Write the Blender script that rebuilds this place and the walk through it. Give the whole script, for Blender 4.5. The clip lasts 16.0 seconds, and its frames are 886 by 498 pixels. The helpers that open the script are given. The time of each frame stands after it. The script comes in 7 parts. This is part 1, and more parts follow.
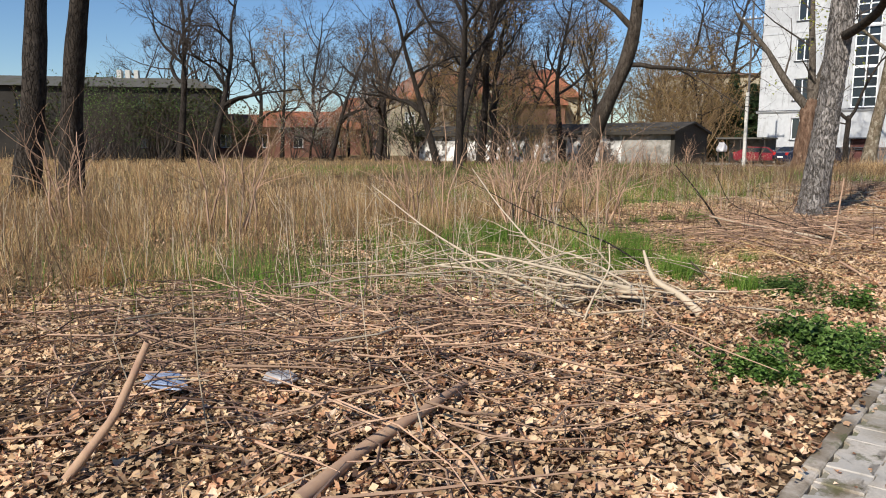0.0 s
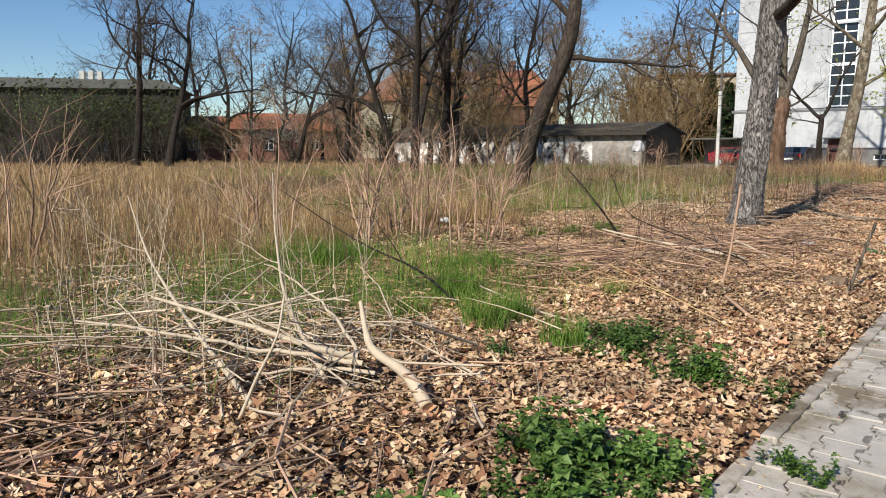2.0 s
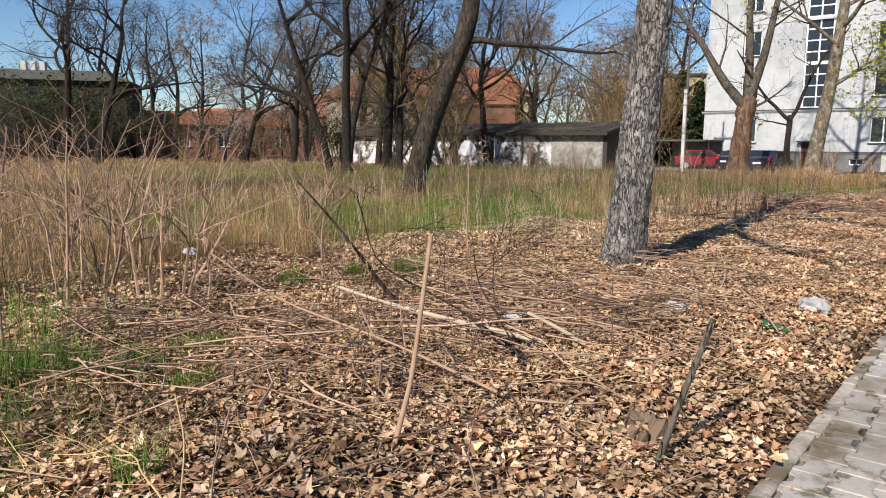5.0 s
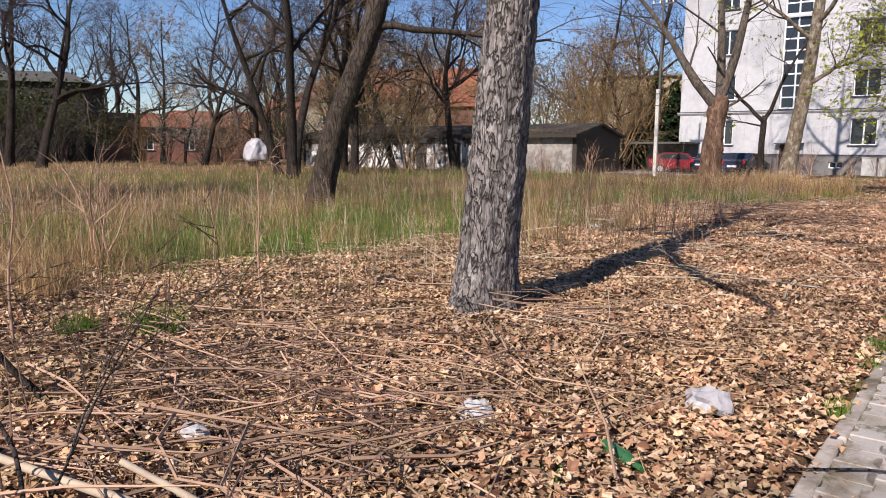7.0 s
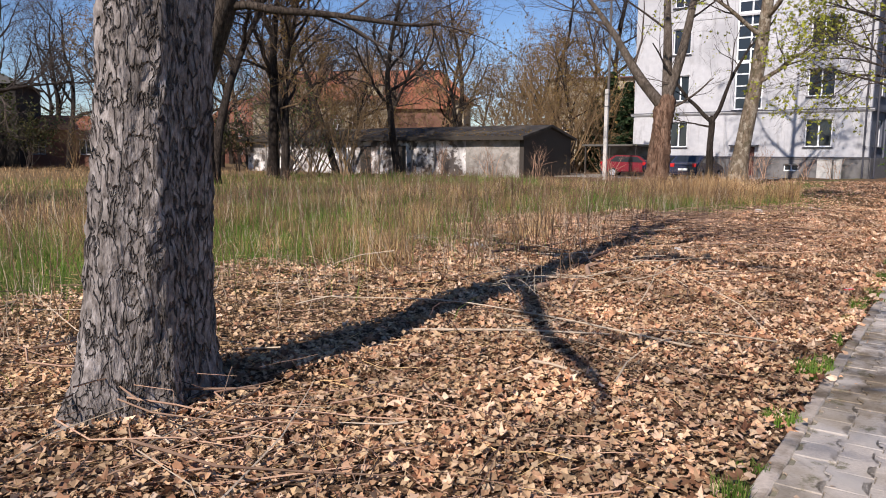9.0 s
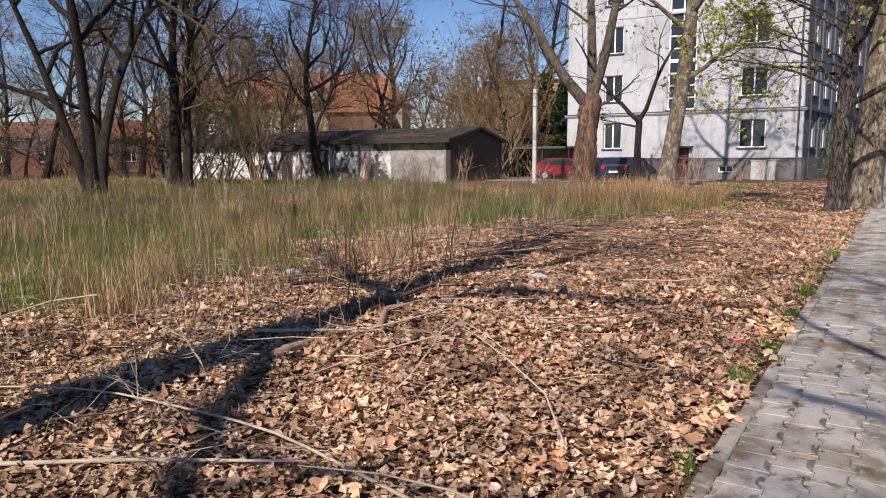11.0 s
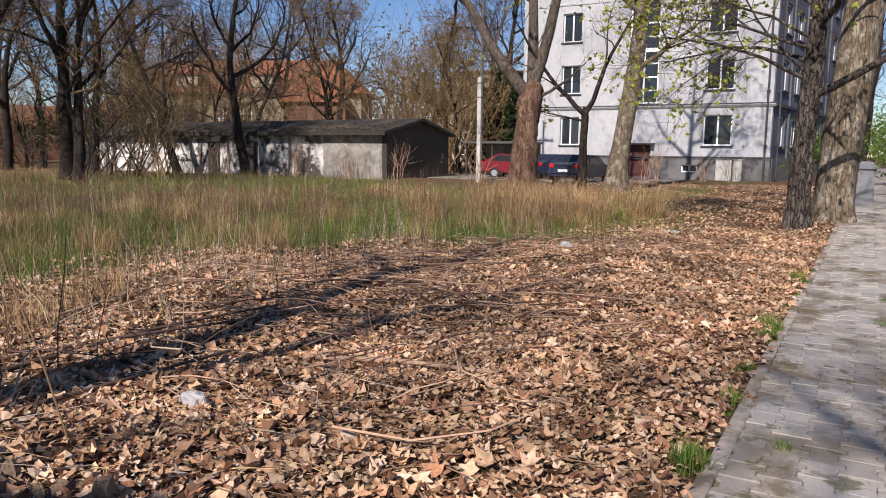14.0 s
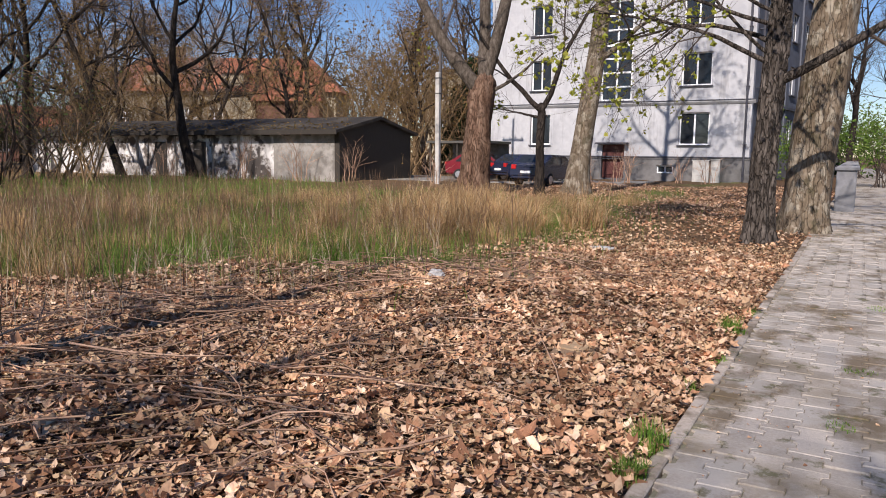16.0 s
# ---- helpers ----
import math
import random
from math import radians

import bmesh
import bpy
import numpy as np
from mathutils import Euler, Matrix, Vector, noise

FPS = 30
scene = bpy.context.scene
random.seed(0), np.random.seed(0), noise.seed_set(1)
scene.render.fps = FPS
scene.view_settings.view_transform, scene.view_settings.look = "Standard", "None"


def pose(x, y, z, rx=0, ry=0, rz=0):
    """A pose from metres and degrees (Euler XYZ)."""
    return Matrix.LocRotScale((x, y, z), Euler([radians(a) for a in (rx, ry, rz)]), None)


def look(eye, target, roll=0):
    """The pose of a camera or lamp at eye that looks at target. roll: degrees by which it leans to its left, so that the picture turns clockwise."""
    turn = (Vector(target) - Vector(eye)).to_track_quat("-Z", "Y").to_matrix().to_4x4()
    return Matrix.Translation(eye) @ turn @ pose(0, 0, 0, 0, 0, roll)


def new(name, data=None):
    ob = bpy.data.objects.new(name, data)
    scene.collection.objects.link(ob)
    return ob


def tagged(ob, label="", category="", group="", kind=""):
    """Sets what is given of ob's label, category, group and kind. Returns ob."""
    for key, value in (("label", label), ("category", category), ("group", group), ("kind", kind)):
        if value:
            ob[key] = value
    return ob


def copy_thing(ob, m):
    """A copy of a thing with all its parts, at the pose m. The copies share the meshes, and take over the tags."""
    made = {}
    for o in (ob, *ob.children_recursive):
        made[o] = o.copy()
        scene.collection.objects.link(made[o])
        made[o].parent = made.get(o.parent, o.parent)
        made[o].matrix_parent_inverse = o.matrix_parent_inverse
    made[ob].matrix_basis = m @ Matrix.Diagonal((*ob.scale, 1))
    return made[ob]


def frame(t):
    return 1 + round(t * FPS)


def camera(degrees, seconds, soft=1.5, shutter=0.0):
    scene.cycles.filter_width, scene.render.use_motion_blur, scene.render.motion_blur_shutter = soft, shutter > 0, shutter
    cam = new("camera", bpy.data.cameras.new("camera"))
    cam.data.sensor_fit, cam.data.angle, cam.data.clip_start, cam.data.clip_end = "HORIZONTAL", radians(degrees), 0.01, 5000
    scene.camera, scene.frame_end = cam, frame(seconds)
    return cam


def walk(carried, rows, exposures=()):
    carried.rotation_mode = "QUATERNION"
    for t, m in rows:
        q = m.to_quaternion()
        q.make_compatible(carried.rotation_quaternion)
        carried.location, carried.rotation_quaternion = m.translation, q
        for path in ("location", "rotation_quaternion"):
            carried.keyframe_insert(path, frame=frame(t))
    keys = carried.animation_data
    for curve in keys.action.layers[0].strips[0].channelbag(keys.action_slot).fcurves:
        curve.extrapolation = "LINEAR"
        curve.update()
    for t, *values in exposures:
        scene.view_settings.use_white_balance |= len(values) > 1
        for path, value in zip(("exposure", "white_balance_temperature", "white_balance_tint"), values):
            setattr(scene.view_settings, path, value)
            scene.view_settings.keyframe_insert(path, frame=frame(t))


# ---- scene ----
cam = camera(62.5, 16.0, soft=1.0)
PATH = [
    (0, (0.134, 1.643, 1.403), (-1.134, 3.164, 1.124), 0.1),
    (0.5, (0.272, 2.335, 1.37), (-0.995, 3.859, 1.095), -0.0),
    (1, (0.328, 3.013, 1.372), (-0.933, 4.541, 1.099), -0.0),
    (1.5, (0.38, 3.73, 1.37), (-0.879, 5.262, 1.101), -0.3),
    (2, (0.348, 4.49, 1.364), (-0.903, 6.026, 1.091), -0.1),
    (2.5, (0.332, 5.261, 1.36), (-0.916, 6.8, 1.088), 0.1),
    (3, (0.327, 6.009, 1.36), (-0.915, 7.553, 1.09), -0.1),
    (3.5, (0.34, 6.723, 1.362), (-0.899, 8.269, 1.092), -0.0),
    (4, (0.313, 7.461, 1.366), (-0.918, 9.014, 1.093), 0.2),
    (4.2, (0.292, 7.773, 1.379), (-0.94, 9.325, 1.107), 0.4),
    (6.3, (0.09, 11.1, 1.414), (-1.122, 12.666, 1.136), 0.4),
    (6.5, (0.079, 11.357, 1.393), (-1.13, 12.927, 1.124), 0.3),
    (7, (0.052, 12.047, 1.4), (-1.15, 13.623, 1.133), 0.5),
    (7.5, (0.038, 12.767, 1.418), (-1.159, 14.345, 1.146), 0.7),
    (8, (0.085, 13.49, 1.423), (-1.106, 15.074, 1.156), 0.6),
    (8.5, (0.099, 14.232, 1.426), (-1.076, 15.829, 1.161), 0.6),
    (9, (0.114, 15.026, 1.401), (-1.028, 16.647, 1.144), 0.3),
    (9.5, (0.123, 15.812, 1.376), (-0.986, 17.456, 1.123), 0.0),
    (10, (0.172, 16.516, 1.37), (-0.9, 18.185, 1.117), 0.1),
    (10.2, (0.179, 16.809, 1.338), (-0.885, 18.485, 1.094), -0.1),
    (12.3, (0.042, 19.907, 1.455), (-0.958, 21.62, 1.196), 0.6),
    (12.5, (0.035, 20.198, 1.474), (-0.963, 21.912, 1.215), 0.7),
    (13, (0.053, 20.941, 1.467), (-0.943, 22.656, 1.207), 0.6),
    (13.5, (0.064, 21.687, 1.463), (-0.924, 23.406, 1.2), 0.7),
    (14, (0.107, 22.473, 1.464), (-0.881, 24.192, 1.201), 0.6),
    (14.5, (0.113, 23.257, 1.462), (-0.865, 24.981, 1.201), 0.6),
    (15, (0.193, 24.018, 1.465), (-0.783, 25.744, 1.202), 0.6),
    (15.5, (0.234, 24.798, 1.432), (-0.735, 26.527, 1.17), 0.7),
    (16, (0.313, 25.53, 1.454), (-0.657, 27.26, 1.193), 0.5),
]
walk(cam, [(t, look(eye, target, roll)) for t, eye, target, roll in PATH],
     [(0.0, 0.24, 6750, 8), (4.2, 0.28, 6750, 5), (6.3, 0.28, 6750, 18), (9.0, 0.2, 6750, 18), (12.3, 0.1, 6750, 16), (16.0, 0.1, 6750, 18)])

# ---- world, sun, exposure ----
SUN_EL, SUN_AZ = 36.0, 174.5          # degrees; azimuth from +y, clockwise
world = bpy.data.worlds.new("sky")
scene.world = world
world.use_nodes = True
wn = world.node_tree
sky = wn.nodes.new("ShaderNodeTexSky")
sky.sky_type = 'NISHITA'
sky.sun_disc = False
sky.sun_elevation = radians(SUN_EL)
sky.sun_rotation = radians(SUN_AZ)
sky.air_density, sky.dust_density, sky.ozone_density = 1.0, 0.0, 5.0
tone = wn.nodes.new("ShaderNodeHueSaturation")
tone.inputs["Hue"].default_value, tone.inputs["Saturation"].default_value = 0.507, 1.12
wn.links.new(sky.outputs[0], tone.inputs["Color"])
wn.links.new(tone.outputs[0], wn.nodes["Background"].inputs[0])
wn.nodes["Background"].inputs[1].default_value = 0.097
sun_data = bpy.data.lights.new("sun", 'SUN')
sun_data.energy, sun_data.angle, sun_data.color = 5.0, radians(0.55), (1.0, 0.965, 0.91)
sun = new("sun", sun_data)
sd = Vector((math.sin(radians(SUN_AZ)) * math.cos(radians(SUN_EL)), math.cos(radians(SUN_AZ)) * math.cos(radians(SUN_EL)), math.sin(radians(SUN_EL))))
sun.matrix_world = look(sd * 60, (0, 0, 0))

# ---- materials ----
def material(name, base, rough=0.8, stops=None, scale=4.0, stretch=(1, 1, 1), bump=0.0, bump_scale=None, rand=0.0,
             sharp=0.2, stain=None, stain_scale=0.6, stain_amount=0.5, metal=0.0, spec=0.3, island=False, translucent=0.0):
    """Procedural surface: base colours mixed by fine noise, larger stains, bump, and a change from piece to piece."""
    m = bpy.data.materials.new(name)
    m.use_nodes = True
    n, l = m.node_tree.nodes, m.node_tree.links
    b = n["Principled BSDF"]
    b.inputs["Roughness"].default_value = rough
    b.inputs["Metallic"].default_value = metal
    b.inputs["Specular IOR Level"].default_value = spec
    geo = n.new("ShaderNodeNewGeometry")
    mapping = n.new("ShaderNodeMapping")
    mapping.inputs["Scale"].default_value = stretch
    l.new(geo.outputs["Position"], mapping.inputs["Vector"])
    fine = n.new("ShaderNodeTexNoise")
    fine.inputs["Scale"].default_value, fine.inputs["Detail"].default_value, fine.inputs["Roughness"].default_value = scale, 6.0, 0.65
    l.new(mapping.outputs[0], fine.inputs["Vector"])
    ramp = n.new("ShaderNodeValToRGB")
    cols = stops or [base, tuple(min(1, c * 1.35) for c in base)]
    e = ramp.color_ramp.elements
    while len(e) < len(cols):
        e.new(0.5)
    for i, c in enumerate(cols):
        e[i].position = 0.5 - sharp + 2 * sharp * i / max(1, len(cols) - 1)
        e[i].color = (*c, 1)
    l.new(fine.outputs[0], ramp.inputs[0])
    colour = ramp.outputs[0]
    if stain:
        big = n.new("ShaderNodeTexNoise")
        big.inputs["Scale"].default_value, big.inputs["Detail"].default_value = stain_scale, 5.0
        l.new(mapping.outputs[0], big.inputs["Vector"])
        r2 = n.new("ShaderNodeMapRange")
        r2.inputs[1].default_value, r2.inputs[2].default_value = 0.48, 0.66
        r2.inputs[4].default_value = stain_amount
        l.new(big.outputs[0], r2.inputs[0])
        mix = n.new("ShaderNodeMix")
        mix.data_type = 'RGBA'
        mix.inputs["B"].default_value = (*stain, 1)
        l.new(r2.outputs[0], mix.inputs["Factor"])
        l.new(colour, mix.inputs["A"])
        colour = mix.outputs["Result"]
    if rand:
        if island:
            src = geo.outputs["Random Per Island"]
        else:
            src = n.new("ShaderNodeObjectInfo").outputs["Random"]
        hsv = n.new("ShaderNodeHueSaturation")
        mr = n.new("ShaderNodeMapRange")
        mr.inputs[3].default_value, mr.inputs[4].default_value = 1 - rand, 1 + rand
        l.new(src, mr.inputs[0])
        l.new(mr.outputs[0], hsv.inputs["Value"])
        mh = n.new("ShaderNodeMapRange")
        mh.inputs[3].default_value, mh.inputs[4].default_value = 0.5 - rand * 0.035, 0.5 + rand * 0.035
        l.new(fine.outputs[0], mh.inputs[0])
        l.new(mh.outputs[0], hsv.inputs["Hue"])
        l.new(colour, hsv.inputs["Color"])
        colour = hsv.outputs[0]
    l.new(colour, b.inputs["Base Color"])
    if bump:
        bn = n.new("ShaderNodeTexNoise")
        bn.inputs["Scale"].default_value, bn.inputs["Detail"].default_value = bump_scale or scale * 3, 8.0
        l.new(mapping.outputs[0], bn.inputs["Vector"])
        bp = n.new("ShaderNodeBump")
        bp.inputs["Strength"].default_value, bp.inputs["Distance"].default_value = 0.8, bump
        l.new(bn.outputs[0], bp.inputs["Height"])
        l.new(bp.outputs[0], b.inputs["Normal"])
    if translucent:
        tr = n.new("ShaderNodeBsdfTranslucent")
        l.new(colour, tr.inputs[0])
        ms = n.new("ShaderNodeMixShader")
        ms.inputs[0].default_value = translucent
        l.new(b.outputs[0], ms.inputs[1])
        l.new(tr.outputs[0], ms.inputs[2])
        l.new(ms.outputs[0], n["Material Output"].inputs[0])
    return m


def leafy(name, cols, rough=0.75, translucent=0.25):
    """Leaves and blades: a colour of its own for each loose piece."""
    m = bpy.data.materials.new(name)
    m.use_nodes = True
    n, l = m.node_tree.nodes, m.node_tree.links
    b = n["Principled BSDF"]
    b.inputs["Roughness"].default_value = rough
    b.inputs["Specular IOR Level"].default_value = 0.25
    geo = n.new("ShaderNodeNewGeometry")
    ramp = n.new("ShaderNodeValToRGB")
    e = ramp.color_ramp.elements
    while len(e) < len(cols):
        e.new(0.5)
    for i, c in enumerate(cols):
        e[i].position = i / (len(cols) - 1)
        e[i].color = (*c, 1)
    l.new(geo.outputs["Random Per Island"], ramp.inputs[0])
    noi = n.new("ShaderNodeTexNoise")
    noi.inputs["Scale"].default_value = 40
    l.new(geo.outputs["Position"], noi.inputs["Vector"])
    hsv = n.new("ShaderNodeHueSaturation")
    mr = n.new("ShaderNodeMapRange")
    mr.inputs[3].default_value, mr.inputs[4].default_value = 0.6, 1.4
    l.new(noi.outputs[0], mr.inputs[0])
    wide = n.new("ShaderNodeTexNoise")
    wide.inputs["Scale"].default_value, wide.inputs["Detail"].default_value = 1.3, 4.0
    l.new(geo.outputs["Position"], wide.inputs["Vector"])
    mw = n.new("ShaderNodeMapRange")
    mw.inputs[1].default_value, mw.inputs[2].default_value = 0.3, 0.7
    mw.inputs[3].default_value, mw.inputs[4].default_value = 0.5, 1.35
    l.new(wide.outputs[0], mw.inputs[0])
    both = n.new("ShaderNodeMath")
    both.operation = 'MULTIPLY'
    l.new(mr.outputs[0], both.inputs[0])
    l.new(mw.outputs[0], both.inputs[1])
    l.new(both.outputs[0], hsv.inputs["Value"])
    l.new(ramp.outputs[0], hsv.inputs["Color"])
    l.new(hsv.outputs[0], b.inputs["Base Color"])
    tr = n.new("ShaderNodeBsdfTranslucent")
    l.new(hsv.outputs[0], tr.inputs[0])
    ms = n.new("ShaderNodeMixShader")
    ms.inputs[0].default_value = translucent
    l.new(b.outputs[0], ms.inputs[1])
    l.new(tr.outputs[0], ms.inputs[2])
    l.new(ms.outputs[0], n["Material Output"].inputs[0])
    return m


def bark_material(name, cols, vertical=0.22, scale=9.0, bump=0.03, cracks=14.0, depth=0.7):
    """Bark: mottled plates, with dark furrows branching between them."""
    m = material(name, cols[0], rough=0.92, stops=cols, scale=scale, stretch=(1, 1, vertical), stain=(cols[0][0] * 0.8, cols[0][1] * 0.8, cols[0][2] * 0.75), stain_scale=3.5, stain_amount=0.5, spec=0.12)
    n, l = m.node_tree.nodes, m.node_tree.links
    b = n["Principled BSDF"]
    was = b.inputs["Base Color"].links[0].from_socket
    geo = n.new("ShaderNodeNewGeometry")
    mp = n.new("ShaderNodeMapping")
    mp.inputs["Scale"].default_value = (1, 1, 0.28)
    l.new(geo.outputs["Position"], mp.inputs["Vector"])
    warp = n.new("ShaderNodeTexNoise")
    warp.inputs["Scale"].default_value, warp.inputs["Detail"].default_value = cracks * 0.6, 4.0
    l.new(mp.outputs[0], warp.inputs["Vector"])
    add = n.new("ShaderNodeMix")
    add.data_type = 'VECTOR'
    add.inputs["Factor"].default_value = 0.16
    l.new(mp.outputs[0], add.inputs["A"])
    l.new(warp.outputs["Color"], add.inputs["B"])
    vor = n.new("ShaderNodeTexVoronoi")
    vor.feature = 'DISTANCE_TO_EDGE'
    vor.inputs["Scale"].default_value = cracks
    l.new(add.outputs["Result"], vor.inputs["Vector"])
    mr = n.new("ShaderNodeMapRange")
    mr.inputs[1].default_value, mr.inputs[2].default_value = 0.0, 0.09
    l.new(vor.outputs["Distance"], mr.inputs[0])
    dark = n.new("ShaderNodeMix")
    dark.data_type = 'RGBA'
    dark.inputs["A"].default_value = (cols[0][0] * 0.35, cols[0][1] * 0.33, cols[0][2] * 0.3, 1)
    fac = n.new("ShaderNodeMapRange")
    fac.inputs[3].default_value = 1 - depth
    l.new(mr.outputs[0], fac.inputs[0])
    l.new(fac.outputs[0], dark.inputs["Factor"])
    l.new(was, dark.inputs["B"])
    l.new(dark.outputs["Result"], b.inputs["Base Color"])
    fine = n.new("ShaderNodeTexNoise")
    fine.inputs["Scale"].default_value, fine.inputs["Detail"].default_value = 45.0, 6.0
    l.new(mp.outputs[0], fine.inputs["Vector"])
    h = n.new("ShaderNodeMath")
    h.operation = 'MULTIPLY_ADD'
    h.inputs[1].default_value = 0.45
    l.new(fine.outputs[0], h.inputs[0])
    l.new(mr.outputs[0], h.inputs[2])
    bp = n.new("ShaderNodeBump")
    bp.inputs["Strength"].default_value, bp.inputs["Distance"].default_value = 1.0, bump
    l.new(h.outputs[0], bp.inputs["Height"])
    l.new(bp.outputs[0], b.inputs["Normal"])
    return m

BARK_GREY = bark_material("bark_grey", [(0.075, 0.062, 0.052), (0.25, 0.22, 0.20), (0.45, 0.41, 0.38)], 0.5, 26, 0.05, 19.0, 0.42)
BARK_DARK = bark_material("bark_dark", [(0.022, 0.017, 0.014), (0.048, 0.038, 0.031), (0.088, 0.072, 0.06)], 0.35, 14, 0.04, depth=0.35)
BARK_PLANE = bark_material("bark_plane", [(0.10, 0.072, 0.048), (0.21, 0.16, 0.11), (0.32, 0.265, 0.20)], 0.6, 7, 0.02, depth=0.08)
BARK_RED = bark_material("bark_red", [(0.10, 0.055, 0.036), (0.21, 0.125, 0.083), (0.31, 0.205, 0.145)], 0.35, 5, 0.04, depth=0.35)
BARK_LIMB = bark_material("bark_limb", [(0.03, 0.023, 0.018), (0.075, 0.058, 0.045), (0.13, 0.105, 0.083)], 0.4, 14, 0.02, depth=0.35)
BARK_POLLARD = bark_material("bark_pollard", [(0.06, 0.047, 0.036), (0.135, 0.108, 0.085), (0.21, 0.175, 0.14)], 0.5, 10, 0.02, depth=0.2)
BARK_ROAD = bark_material("bark_roadside", [(0.035, 0.028, 0.022), (0.10, 0.082, 0.068), (0.19, 0.16, 0.135)], 0.35, 16, 0.04, depth=0.45)
TWIG = material("twig_bark", (0.055, 0.042, 0.034), rough=0.9, scale=3, rand=0.35, island=True)
TWIG_PALE = material("twig_pale", (0.30, 0.245, 0.205), rough=0.9, scale=3, rand=0.3, island=True)
TWIG_OCHRE = material("twig_ochre", (0.19, 0.125, 0.065), rough=0.9, scale=3, rand=0.4, island=True)
STICK_PALE = material("stick_pale", (0.40, 0.32, 0.23), rough=0.8, scale=12, rand=0.3, island=True, bump=0.004)
STICK_BROWN = material("stick_brown", (0.31, 0.195, 0.13), rough=0.85, scale=12, rand=0.45, island=True)
LITTER = leafy("leaf_litter", [(0.12, 0.055, 0.03), (0.40, 0.21, 0.115), (0.64, 0.41, 0.25), (0.84, 0.62, 0.44), (0.58, 0.32, 0.185), (0.20, 0.09, 0.05), (0.74, 0.50, 0.30), (0.50, 0.25, 0.14)], translucent=0.1)
CRUMB = leafy("leaf_crumb", [(0.22, 0.125, 0.07), (0.56, 0.38, 0.21), (0.68, 0.49, 0.31), (0.60, 0.41, 0.24), (0.36, 0.22, 0.12), (0.63, 0.45, 0.27)], translucent=0.1)
STRAW = leafy("dry_grass", [(0.17, 0.10, 0.05), (0.42, 0.25, 0.115), (0.56, 0.38, 0.18), (0.66, 0.49, 0.28), (0.46, 0.27, 0.125), (0.27, 0.16, 0.075)], translucent=0.2)
GREEN = leafy("green_grass", [(0.06, 0.13, 0.015), (0.12, 0.24, 0.028), (0.23, 0.29, 0.07), (0.09, 0.19, 0.022)], translucent=0.3)
NETTLE = leafy("nettle_leaf", [(0.03, 0.07, 0.012), (0.085, 0.16, 0.028), (0.20, 0.29, 0.085), (0.055, 0.105, 0.02)], 0.5, 0.25)
IVY = leafy("ivy_leaf", [(0.018, 0.028, 0.008), (0.05, 0.06, 0.016), (0.10, 0.085, 0.03), (0.03, 0.04, 0.012)], 0.5, 0.15)
BUD = leafy("young_leaf", [(0.30, 0.35, 0.04), (0.46, 0.48, 0.07), (0.36, 0.33, 0.07)], 0.6, 0.4)
OCHRE_LEAF = leafy("ochre_leaf", [(0.20, 0.12, 0.04), (0.30, 0.19, 0.065), (0.17, 0.13, 0.04), (0.26, 0.15, 0.07)], 0.8, 0.3)
BLOSSOM = leafy("blossom", [(0.55, 0.50, 0.42), (0.42, 0.38, 0.30), (0.62, 0.58, 0.50)], 0.8, 0.3)
SPRUCE = leafy("spruce_needles", [(0.012, 0.03, 0.012), (0.025, 0.05, 0.018), (0.04, 0.065, 0.02)], 0.7, 0.1)
CONCRETE = material("paver_concrete", (0.385, 0.34, 0.29), rough=0.9, scale=60, bump=0.004, rand=0.2, stain=(0.19, 0.15, 0.095), stain_scale=1.6, stain_amount=0.75)


def dirt_patches(m, colour, scale, lo, hi, amount, stretch=(1, 1, 1)):
    """Lays ragged patches of dirt or moss over a material's colour."""
    n, l = m.node_tree.nodes, m.node_tree.links
    b = n["Principled BSDF"]
    was = b.inputs["Base Color"].links[0].from_socket
    geo = n.new("ShaderNodeNewGeometry")
    mp = n.new("ShaderNodeMapping")
    mp.inputs["Scale"].default_value = stretch
    l.new(geo.outputs["Position"], mp.inputs["Vector"])
    noi = n.new("ShaderNodeTexNoise")
    noi.inputs["Scale"].default_value, noi.inputs["Detail"].default_value, noi.inputs["Roughness"].default_value = scale, 7.0, 0.65
    l.new(mp.outputs[0], noi.inputs["Vector"])
    mr = n.new("ShaderNodeMapRange")
    mr.inputs[1].default_value, mr.inputs[2].default_value, mr.inputs[4].default_value = lo, hi, amount
    l.new(noi.outputs[0], mr.inputs[0])
    mix = n.new("ShaderNodeMix")
    mix.data_type = 'RGBA'
    mix.inputs["B"].default_value = (*colour, 1)
    l.new(mr.outputs[0], mix.inputs["Factor"])
    l.new(was, mix.inputs["A"])
    l.new(mix.outputs["Result"], b.inputs["Base Color"])


dirt_patches(CONCRETE, (0.15, 0.105, 0.055), 1.3, 0.51, 0.60, 0.8, (1.4, 0.8, 1))
dirt_patches(CONCRETE, (0.43, 0.40, 0.36), 2.6, 0.50, 0.62, 0.7)
dirt_patches(CONCRETE, (0.10, 0.095, 0.035), 5.0, 0.57, 0.64, 0.75)
dirt_patches(BARK_PLANE, (0.40, 0.35, 0.27), 5.5, 0.52, 0.58, 0.75, (1, 1, 0.55))
dirt_patches(BARK_PLANE, (0.10, 0.085, 0.05), 4.0, 0.55, 0.62, 0.7, (1, 1, 0.6))
KERB = material("kerb_concrete", (0.42, 0.36, 0.30), rough=0.92, scale=40, bump=0.004, rand=0.1, stain=(0.22, 0.19, 0.15), stain_scale=3, stain_amount=0.6)
